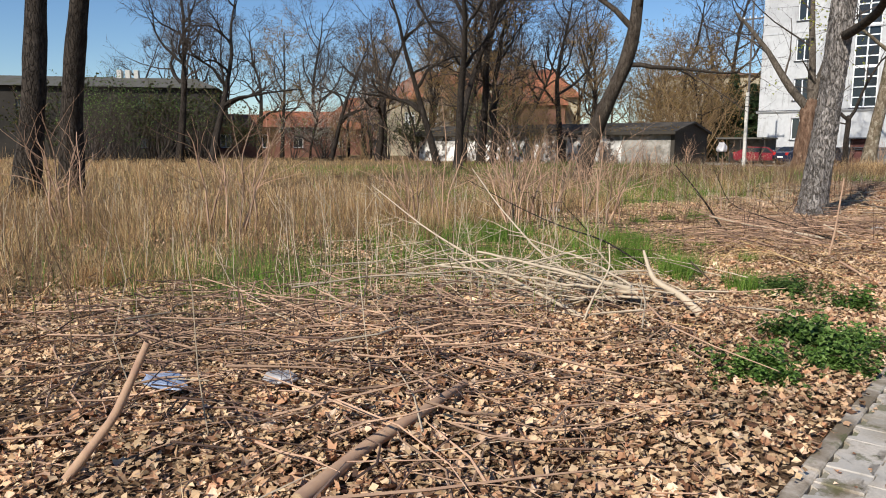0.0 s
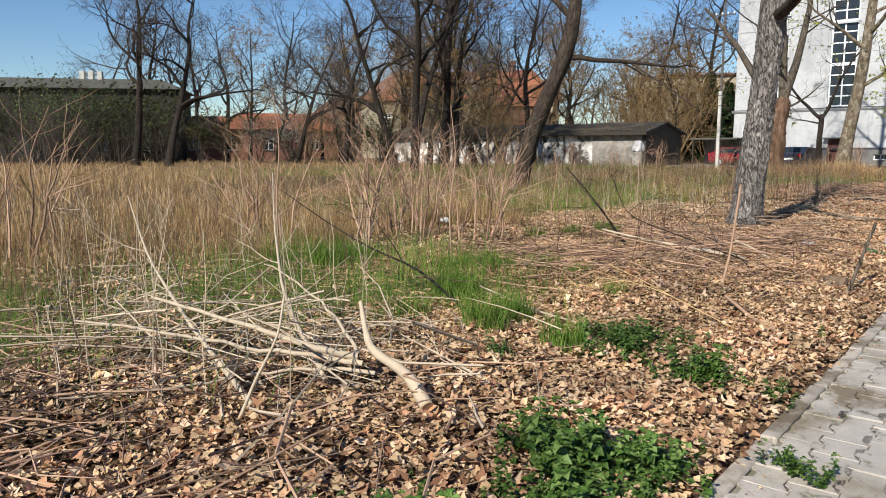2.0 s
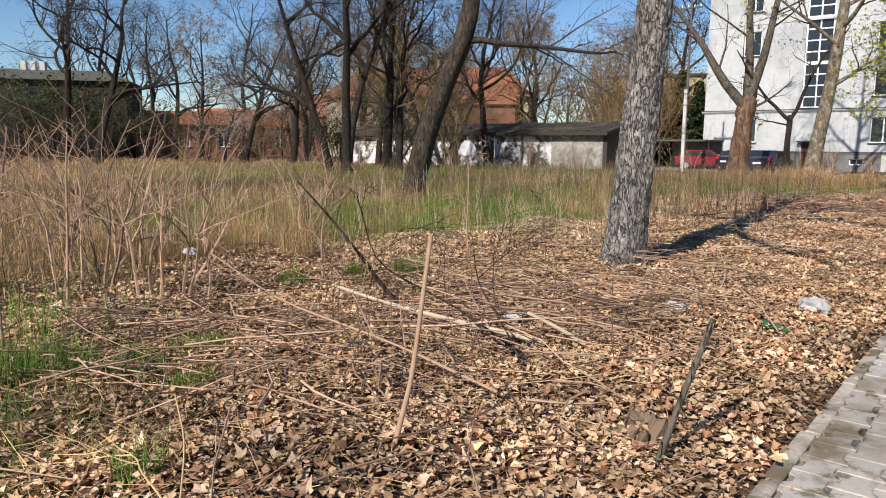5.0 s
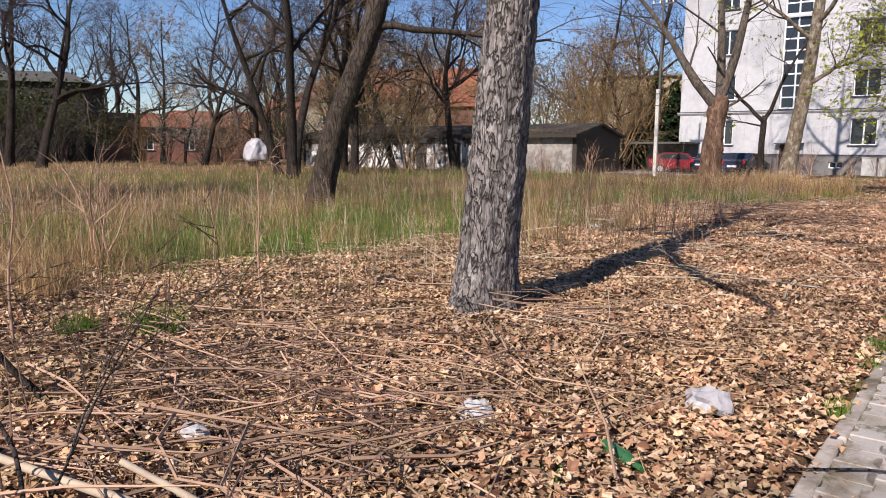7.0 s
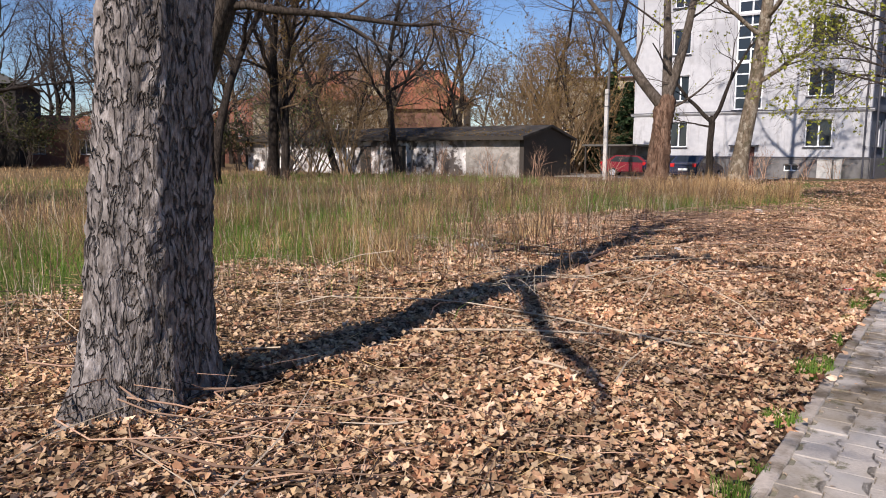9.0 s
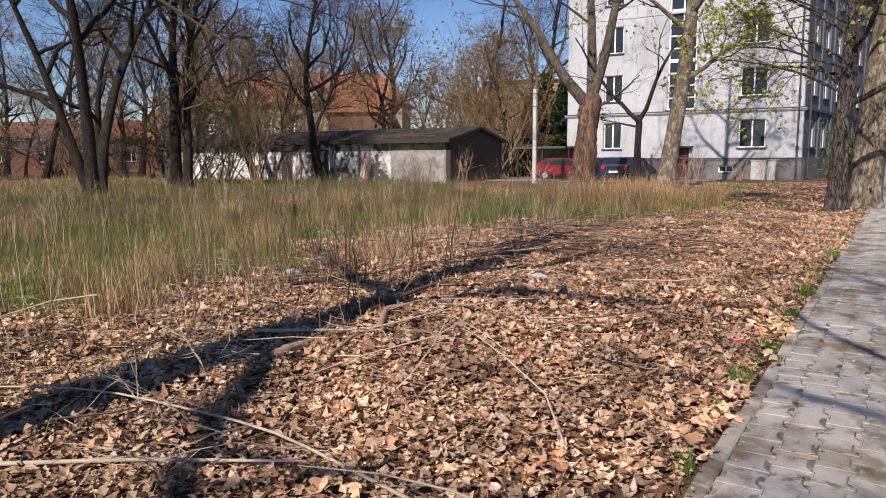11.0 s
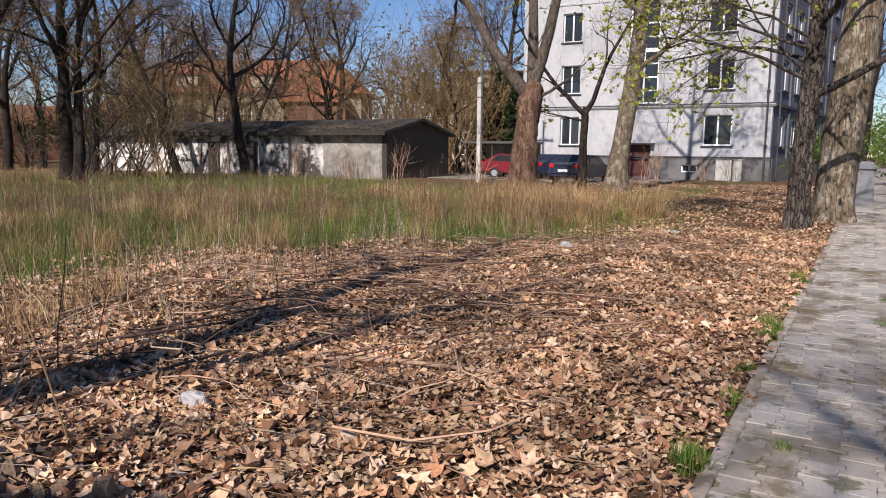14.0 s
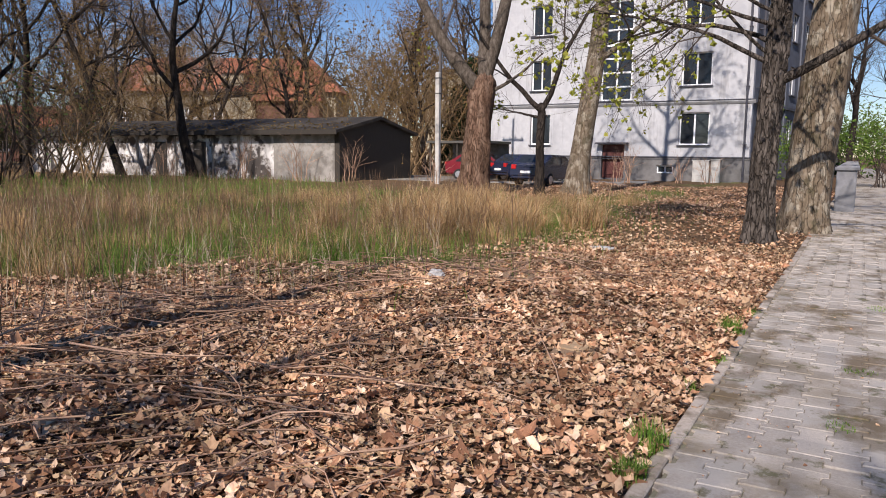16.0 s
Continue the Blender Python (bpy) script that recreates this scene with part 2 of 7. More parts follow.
dirt_patches(KERB, (0.13, 0.095, 0.055), 2.2, 0.46, 0.6, 0.85)
dirt_patches(KERB, (0.09, 0.10, 0.035), 4.5, 0.58, 0.66, 0.7)
JOINT = material("joint_sand", (0.22, 0.195, 0.15), rough=0.95, scale=30, bump=0.003, stain=(0.10, 0.12, 0.04), stain_scale=1.2, stain_amount=0.5)
PLASTER = material("white_plaster", (0.5, 0.5, 0.5), rough=0.9, scale=3.0, stops=[(0.45, 0.45, 0.455), (0.56, 0.56, 0.56)], bump=0.004, bump_scale=50, stain=(0.31, 0.31, 0.32), stain_scale=0.5, stain_amount=0.5)
dirt_patches(PLASTER, (0.25, 0.24, 0.235), 1.6, 0.56, 0.68, 0.55, (1.6, 1.6, 0.22))
PLINTH = material("plinth_concrete", (0.15, 0.145, 0.14), rough=0.92, scale=6, bump=0.008, stain=(0.08, 0.075, 0.07), stain_scale=0.8, stain_amount=0.6)
DARK_TRIM = material("dark_trim", (0.06, 0.06, 0.07), rough=0.7, scale=6)
WHITE_PAINT = material("white_paint", (0.78, 0.78, 0.76), rough=0.5, scale=8)
ROOF_FELT = material("roof_felt", (0.035, 0.031, 0.028), rough=0.95, scale=5, bump=0.01, stain=(0.12, 0.10, 0.075), stain_scale=0.7, stain_amount=0.7)
GARAGE_WALL = material("peeling_plaster", (0.5, 0.47, 0.42), rough=0.93, scale=1.6, sharp=0.05, stops=[(0.10, 0.085, 0.075), (0.52, 0.48, 0.44), (0.76, 0.73, 0.69)], bump=0.01, stain=(0.10, 0.085, 0.075), stain_scale=0.7, stain_amount=0.85)
GARAGE_GREY = material("grey_render", (0.25, 0.23, 0.20), rough=0.93, scale=1.8, sharp=0.1, stops=[(0.19, 0.172, 0.15), (0.37, 0.345, 0.31)], bump=0.01, stain=(0.24, 0.22, 0.19), stain_scale=0.6, stain_amount=0.7)
DARK_BOARD = material("dark_boards", (0.038, 0.032, 0.026), rough=0.85, scale=5, stretch=(6, 6, 0.5), bump=0.006, rand=0.2)
TILE_RED = material("red_tiles", (0.22, 0.08, 0.05), rough=0.85, scale=4, stops=[(0.17, 0.065, 0.04), (0.32, 0.11, 0.06), (0.38, 0.16, 0.09)], rand=0.25, stain=(0.16, 0.09, 0.06), stain_scale=0.35, stain_amount=0.5)
VILLA_WALL = material("villa_render", (0.36, 0.31, 0.22), rough=0.92, scale=2, stain=(0.26, 0.22, 0.16), stain_scale=0.5, stain_amount=0.6)
BRICK_RED = material("red_brick", (0.32, 0.13, 0.085), rough=0.9, scale=5, stops=[(0.16, 0.075, 0.055), (0.27, 0.13, 0.09)], stain=(0.13, 0.085, 0.065), stain_scale=0.6)
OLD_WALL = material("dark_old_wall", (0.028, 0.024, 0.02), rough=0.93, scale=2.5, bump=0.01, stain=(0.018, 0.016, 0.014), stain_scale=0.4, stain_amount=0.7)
ROOF_GREY = material("grey_roof", (0.085, 0.08, 0.07), rough=0.9, scale=2, stain=(0.07, 0.068, 0.035), stain_scale=0.9, stain_amount=0.8)
# dark blue-grey carries the shade lying on the wing's street wall
WING_SHADED = material("wing_shaded_render", (0.10, 0.108, 0.13), rough=0.85, scale=2.5, bump=0.004, stain=(0.07, 0.075, 0.09), stain_scale=0.5, stain_amount=0.6)
POLE_CONCRETE = material("pole_concrete", (0.46, 0.44, 0.40), rough=0.9, scale=12, bump=0.003, stain=(0.34, 0.32, 0.28), stain_scale=2)
POLE_DARK = material("pole_dark", (0.10, 0.09, 0.085), rough=0.8, scale=10)
PLASTIC = material("white_plastic_film", (0.5, 0.48, 0.48), rough=0.35, scale=10, bump=0.01, bump_scale=25, translucent=0.35, spec=0.5)
PAPER = material("litter_paper", (0.38, 0.37, 0.36), rough=0.7, scale=15, bump=0.004, stain=(0.5, 0.48, 0.45), stain_scale=9)
RED_PRINT = material("red_print", (0.55, 0.03, 0.04), rough=0.45, scale=15)
BLUE_FILM = material("blue_film", (0.22, 0.27, 0.38), rough=0.3, scale=15, bump=0.01, spec=0.5)
GREEN_GLASS = material("green_bottle", (0.03, 0.12, 0.04), rough=0.15, scale=15, spec=0.6)
TYRE = material("tyre_rubber", (0.02, 0.02, 0.02), rough=0.85, scale=20)
RIM = material("wheel_rim", (0.45, 0.45, 0.47), rough=0.35, scale=20, metal=0.8)
CAR_RED = material("car_red", (0.16, 0.01, 0.018), rough=0.25, scale=2, spec=0.6)
CAR_DARK = material("car_dark_blue", (0.02, 0.025, 0.05), rough=0.25, scale=2, spec=0.6)
LAMP_RED = material("tail_lamp", (0.45, 0.02, 0.02), rough=0.25, scale=10)
WOOD_CUT = material("cut_wood", (0.36, 0.25, 0.15), rough=0.85, scale=14, bump=0.003, stain=(0.2, 0.13, 0.08), stain_scale=6)
STUMP_BARK = material("stump_bark", (0.165, 0.112, 0.075), rough=0.93, scale=16, stretch=(1, 1, 0.3), bump=0.02)
DOOR_BROWN = material("door_brown", (0.09, 0.03, 0.025), rough=0.6, scale=6)
# concrete of the garden wall, darkened in colour for the shadow on it
WALL_SHADED = material("wall_shaded_concrete", (0.2, 0.2, 0.205), rough=0.9, scale=8, stain=(0.12, 0.12, 0.12), stain_scale=1.5)
STRAW_STEM = material("straw_stem", (0.48, 0.32, 0.15), rough=0.7, scale=12, rand=0.45, island=True)
STICK_DARK = material("stick_dark", (0.10, 0.06, 0.045), rough=0.88, scale=12, rand=0.5, island=True)
STALK_DARK = material("stalk_dark", (0.13, 0.078, 0.045), rough=0.9, scale=9, rand=0.4, island=True)
METAL_GREY = material("box_grey", (0.42, 0.41, 0.38), rough=0.6, scale=8, stain=(0.4, 0.38, 0.33), stain_scale=2)


def glass_material():
    m = bpy.data.materials.new("window_glass")
    m.use_nodes = True
    b = m.node_tree.nodes["Principled BSDF"]
    b.inputs["Base Color"].default_value = (0.025, 0.03, 0.035, 1)
    b.inputs["Roughness"].default_value = 0.04
    b.inputs["Specular IOR Level"].default_value = 0.6
    return m


GLASS = glass_material()


def ground_material():
    """Earth under litter and grass, with straw and green where those grow."""
    m = bpy.data.materials.new("ground_cover")
    m.use_nodes = True
    n, l = m.node_tree.nodes, m.node_tree.links
    b = n["Principled BSDF"]
    b.inputs["Roughness"].default_value = 0.95
    b.inputs["Specular IOR Level"].default_value = 0.1
    geo = n.new("ShaderNodeNewGeometry")

    def ramp(scale, cols, detail=8):
        t = n.new("ShaderNodeTexNoise")
        t.inputs["Scale"].default_value, t.inputs["Detail"].default_value, t.inputs["Roughness"].default_value = scale, detail, 0.7
        l.new(geo.outputs["Position"], t.inputs["Vector"])
        r = n.new("ShaderNodeValToRGB")
        e = r.color_ramp.elements
        while len(e) < len(cols):
            e.new(0.5)
        for i, c in enumerate(cols):
            e[i].position = 0.3 + 0.4 * i / (len(cols) - 1)
            e[i].color = (*c, 1)
        l.new(t.outputs[0], r.inputs[0])
        return r.outputs[0], t.outputs[0]

    earth, h = ramp(14, [(0.045, 0.028, 0.018), (0.14, 0.085, 0.05), (0.28, 0.18, 0.11)])
    straw, _ = ramp(9, [(0.09, 0.06, 0.03), (0.20, 0.135, 0.068), (0.30, 0.21, 0.115)])
    green, _ = ramp(7, [(0.06, 0.09, 0.02), (0.12, 0.17, 0.04), (0.22, 0.21, 0.08)])
    last = earth
    for key, col in (("straw", straw), ("green", green)):
        a = n.new("ShaderNodeAttribute")
        a.attribute_name = key
        mix = n.new("ShaderNodeMix")
        mix.data_type = 'RGBA'
        l.new(a.outputs["Fac"], mix.inputs["Factor"])
        l.new(last, mix.inputs["A"])
        l.new(col, mix.inputs["B"])
        last = mix.outputs["Result"]
    l.new(last, b.inputs["Base Color"])
    bp = n.new("ShaderNodeBump")
    bp.inputs["Distance"].default_value = 0.04
    l.new(h, bp.inputs["Height"])
    l.new(bp.outputs[0], b.inputs["Normal"])
    return m


GROUND = ground_material()

# ---- mesh helpers ----
RNG = np.random.default_rng(7)


def mesh_from(name, verts, faces, mat, smooth=False):
    """A mesh from arrays: verts (n, 3), faces (m, k) with one k."""
    me = bpy.data.meshes.new(name)
    verts, faces = np.asarray(verts, np.float32), np.asarray(faces, np.int32)
    k = faces.shape[1]
    me.vertices.add(len(verts))
    me.vertices.foreach_set("co", verts.ravel())
    me.loops.add(faces.size)
    me.loops.foreach_set("vertex_index", faces.ravel())
    me.polygons.add(len(faces))
    me.polygons.foreach_set("loop_start", np.arange(len(faces), dtype=np.int32) * k)
    me.polygons.foreach_set("use_smooth", np.full(len(faces), smooth, bool))
    me.update(calc_edges=True)
    me.materials.append(mat)
    return me


def put(name, me, parent=None, label=""):
    ob = new(name, me)
    if parent is not None:
        ob.parent = parent
    if label:
        ob["label"] = label
    return ob


def part(name, bm, mat, parent, label=""):
    me = bpy.data.meshes.new(name)
    bmesh.ops.recalc_face_normals(bm, faces=bm.faces)
    bm.to_mesh(me)
    bm.free()
    me.materials.append(mat)
    return put(name, me, parent, label)


def thing(name, at, label, category, group="", rz=0.0, kind=""):
    ob = new(name)
    ob.matrix_world = pose(*at, 0, 0, rz)
    return tagged(ob, label, category, group, kind)


def box(x0, x1, y0, y1, z0, z1, bevel=0.0, bm=None):
    bm = bm or bmesh.new()
    m = Matrix.LocRotScale(((x0 + x1) / 2, (y0 + y1) / 2, (z0 + z1) / 2), None, (x1 - x0, y1 - y0, z1 - z0))
    made = bmesh.ops.create_cube(bm, size=1, matrix=m)
    if bevel:
        edges = list({e for v in made["verts"] for e in v.link_edges})
        bmesh.ops.bevel(bm, geom=edges, offset=bevel, segments=1, affect='EDGES')
    return bm


def prism(points, y0, y1, axis="y", bm=None):
    """A profile in the plane across the axis, drawn out from y0 to y1."""
    bm = bm or bmesh.new()
    ring = []
    for c in (y0, y1):
        ring.append([bm.verts.new((p[0], c, p[1]) if axis == "y" else (c, p[0], p[1])) for p in points])
    n = len(points)
    for i in range(n):
        bm.faces.new((ring[0][i], ring[0][(i + 1) % n], ring[1][(i + 1) % n], ring[1][i]))
    bm.faces.new(ring[0])
    bm.faces.new(ring[1][::-1])
    return bm


def cylinder(r0, r1, z0, z1, sides=12, x=0, y=0, bm=None):
    bm = bm or bmesh.new()
    bmesh.ops.create_cone(bm, cap_ends=True, segments=sides, radius1=r0, radius2=r1, depth=z1 - z0,
                          matrix=Matrix.Translation((x, y, (z0 + z1) / 2)))
    return bm


def tubes(lines, sides):
    """Tubes round lines of equal length: lines is a list of (points, radii). Returns verts, quads."""
    groups = {}
    for pts, rad in lines:
        groups.setdefault(len(pts), []).append((pts, rad))
    vs, fs, off = [], [], 0
    for n, items in groups.items():
        p = np.array([i[0] for i in items], float)
        r = np.array([i[1] for i in items], float)
        t = np.gradient(p, axis=1)
        t /= np.linalg.norm(t, axis=2, keepdims=True) + 1e-9
        ref = np.where(np.abs(t[:, :1, 2:3]) > 0.9, np.array([1.0, 0, 0]), np.array([0, 0, 1.0]))
        u = np.cross(t, np.broadcast_to(ref, t.shape))
        u /= np.linalg.norm(u, axis=2, keepdims=True) + 1e-9
        v = np.cross(t, u)
        a = np.arange(sides) * 2 * np.pi / sides
        ring = p[:, :, None, :] + r[:, :, None, None] * (u[:, :, None, :] * np.cos(a)[None, None, :, None] + v[:, :, None, :] * np.sin(a)[None, None, :, None])
        m = len(items)
        idx = np.arange(m * n * sides).reshape(m, n, sides) + off
        q = np.stack([idx[:, :-1], np.roll(idx, -1, 2)[:, :-1], np.roll(idx, -1, 2)[:, 1:], idx[:, 1:]], -1).reshape(-1, 4)
        vs.append(ring.reshape(-1, 3))
        fs.append(q)
        off += m * n * sides
    return np.concatenate(vs), np.concatenate(fs)


def kerb_x(y):
    """Middle of the kerb, which runs almost along y."""
    return -0.60 + 0.0068 * np.asarray(y, float)


def fold(x, y):
    """The lie of the ground: gentle swells and small heaps, level at the pavement."""
    x, y = np.asarray(x, float), np.asarray(y, float)
    edge = kerb_x(y) - 0.05
    off = np.clip((edge - x) / 1.2, 0, 1) * np.clip((90 + x) / 40, 0, 1)
    h = 0.05 * np.sin(x * 0.9 + 1.3 * np.sin(y * 0.35)) * np.sin(y * 0.7 + 0.5) + 0.03 * np.sin(x * 2.3 + y * 1.7) + 0.015 * np.sin(x * 6.1 - y * 4.3)
    heap = 0.12 * np.exp(-((x + 3.2) ** 2 + (y - 4.6) ** 2) / 2.0) + 0.10 * np.exp(-((x + 2.85) ** 2 + (y - 24.2) ** 2) / 0.25)
    heap = heap + 0.16 * np.exp(-((x + 3.0) ** 2 + (y - 32.2) ** 2) / 1.2)
    return off * (h + heap + 0.02) - 0.012 * (1 - off)


def patch(x, y, px, py, rx, ry):
    return np.exp(-(((x - px) / rx) ** 2 + ((y - py) / ry) ** 2))


def cover(x, y):
    """Shares of tall dry grass and of green grass at a place."""
    x, y = np.asarray(x, float), np.asarray(y, float)
    edge = np.interp(y, [2, 6, 10, 14, 18, 20, 21.5, 23, 24.5, 26, 28, 29.5, 30.5, 31.5, 33, 36], [-7, -6.2, -6.8, -6.6, -7.6, -7.4, -6.6, -6.1, -5.6, -7.2, -9, -8.6, -7.5, -6.3, -5.5, -4.8]) + 0.35 * np.sin(y * 2.1)
    straw = np.clip((edge - x) / 1.6 + 0.2, 0, 1)
    front = np.clip((y - 44) / 4, 0, 1) * np.clip((x + 24) / 6, 0, 1)
    straw = straw * (1 - 0.8 * front)
    green = (1.2 * patch(x, y, -5.2, 8.9, 1.7, 1.6) + patch(x, y, -6.0, 10.6, 1.5, 1.1) + 0.7 * patch(x, y, -3.9, 9.6, 0.8, 0.7) + 1.2 * patch(x, y, -9.6, 21.5, 3.0, 4.2) + patch(x, y, -8.2, 19.0, 1.2, 1.6)
             + patch(x, y, -12.5, 28.5, 3.5, 2.2) + 0.8 * patch(x, y, -7.5, 33.5, 4.0, 1.8) + 0.9 * patch(x, y, -5.0, 36.5, 1.5, 2.0)
             + 0.8 * patch(x, y, -13.0, 44.0, 6.0, 3.0) + 1.0 * patch(x, y, -5.8, 6.0, 1.9, 1.1) + 0.7 * patch(x, y, -7.0, 41.0, 3.0, 2.0)
             + 0.7 * patch(x, y, -12.0, 17.0, 2.0, 2.0) + 0.6 * patch(x, y, -24.0, 46.0, 9.0, 4.0) + 0.5 * patch(x, y, -3.6, 10.3, 0.8, 0.6))
    rim = np.exp(-((x - edge + 1.0) / 1.0) ** 2) * np.clip((y - 16) / 3, 0, 1) * (0.45 + 0.45 * np.sin(y * 1.4 + 0.6 * x))
    return straw, np.clip(green + rim, 0, 1)

# ---- ground, one sheet to the horizon ----
def make_ground():
    def steps(marks):
        out = []
        for a, b, s in marks:
            out += list(np.arange(a, b - 1e-6, s))
        return np.array(out + [marks[-1][1]])
    xs = steps([(-1500, -300, 300), (-300, -60, 30), (-60, -14, 1.0), (-14, -1.1, 0.15), (-1.1, 0.4, 0.06), (0.4, 4, 0.5), (4, 60, 8), (60, 1500, 240)])
    ys = steps([(-1500, -60, 240), (-60, -2, 6), (-2, 46, 0.15), (46, 80, 1.0), (80, 200, 20), (200, 1500, 260)])
    gx, gy = np.meshgrid(xs, ys)
    z = fold(gx, gy)
    z = np.where(gx > kerb_x(gy) - 0.01, -0.06, z)
    nx, ny = len(xs), len(ys)
    idx = np.arange(nx * ny).reshape(ny, nx)
    quads = np.stack([idx[:-1, :-1], idx[:-1, 1:], idx[1:, 1:], idx[1:, :-1]], -1).reshape(-1, 4)
    me = mesh_from("ground", np.stack([gx, gy, z], -1).reshape(-1, 3), quads, GROUND, True)
    straw, green = cover(gx.ravel(), gy.ravel())
    for key, val in (("straw", straw), ("green", green * 0.8)):
        me.attributes.new(key, 'FLOAT', 'POINT').data.foreach_set("value", val.astype(np.float32))
    ob = put("ground", me)
    tagged(ob, "uneven ground of earth, dead leaves and grass", "ground", kind="structure")


make_ground()

# ---- the white block of flats ----
FX0, FX1, FY, BACK = -19.6, -4.6, 67.0, 79.0
STOREY = 3.17
EAVE = 14.2


def wall_with_holes(x0, x1, z0, z1, holes, y0, y1):
    """A wall along x with openings cut through: cells of a grid, those in holes left out."""
    xs = sorted({x0, x1, *(h[0] for h in holes), *(h[1] for h in holes)})
    zs = sorted({z0, z1, *(h[2] for h in holes), *(h[3] for h in holes)})
    bm = bmesh.new()
    solid = {}
    for i in range(len(xs) - 1):
        for j in range(len(zs) - 1):
            cx, cz = (xs[i] + xs[i + 1]) / 2, (zs[j] + zs[j + 1]) / 2
            solid[i, j] = not any(h[0] < cx < h[1] and h[2] < cz < h[3] for h in holes)
    cache = {}

    def v(i, j, k):
        if (i, j, k) not in cache:
            cache[i, j, k] = bm.verts.new((xs[i], (y0, y1)[k], zs[j]))
        return cache[i, j, k]

    for (i, j), s in solid.items():
        if not s:
            continue
        bm.faces.new((v(i, j, 0), v(i + 1, j, 0), v(i + 1, j + 1, 0), v(i, j + 1, 0)))
        bm.faces.new((v(i, j, 1), v(i, j + 1, 1), v(i + 1, j + 1, 1), v(i + 1, j, 1)))
        if not solid.get((i - 1, j)):
            bm.faces.new((v(i, j, 0), v(i, j + 1, 0), v(i, j + 1, 1), v(i, j, 1)))
        if not solid.get((i + 1, j)):
            bm.faces.new((v(i + 1, j, 0), v(i + 1, j, 1), v(i + 1, j + 1, 1), v(i + 1, j + 1, 0)))
        if not solid.get((i, j - 1)):
            bm.faces.new((v(i, j, 0), v(i, j, 1), v(i + 1, j, 1), v(i + 1, j, 0)))
        if not solid.get((i, j + 1)):
            bm.faces.new((v(i, j + 1, 0), v(i + 1, j + 1, 0), v(i + 1, j + 1, 1), v(i, j + 1, 1)))
    return bm


def window(house, x0, x1, z0, z1, y, cols, rows, heavy=(), sill=True, fw=0.07, bar=0.045, mat=None):
    """A window set back in its opening: frame, bars, panes, sill, each its own mesh; the room behind stays dark."""
    bm = bmesh.new()
    yb = y + 0.14
    for a in (box(x0, x0 + fw, yb, yb + 0.06, z0, z1), box(x1 - fw, x1, yb, yb + 0.06, z0, z1),
              box(x0 + fw, x1 - fw, yb, yb + 0.06, z0, z0 + fw), box(x0 + fw, x1 - fw, yb, yb + 0.06, z1 - fw, z1)):
        tmp = bpy.data.meshes.new("tmp")
        a.to_mesh(tmp)
        a.free()
        bm.from_mesh(tmp)
        bpy.data.meshes.remove(tmp)
    for i in range(1, cols):
        cx = x0 + (x1 - x0) * i / cols
        box(cx - bar, cx + bar, yb + 0.002, yb + 0.05, z0 + fw, z1 - fw, bm=bm)
    for j in range(1, rows):
        cz = z0 + (z1 - z0) * j / rows
        b = bar * (2.2 if j in heavy else 0.9)
        box(x0 + fw, x1 - fw, yb + 0.004, yb + 0.048, cz - b, cz + b, bm=bm)
    win = part("window", bm, mat or WHITE_PAINT, house)
    for i in range(cols):
        a, b = x0 + (x1 - x0) * i / cols, x0 + (x1 - x0) * (i + 1) / cols
        part("pane", box(a + 0.02, b - 0.02, yb + 0.03, yb + 0.038, z0 + 0.02, z1 - 0.02), GLASS, win)
    if sill:
        part("sill", box(x0 - 0.08, x1 + 0.08, y - 0.12, y + 0.13, z0 - 0.07, z0 - 0.003), DARK_TRIM, win)
    return win


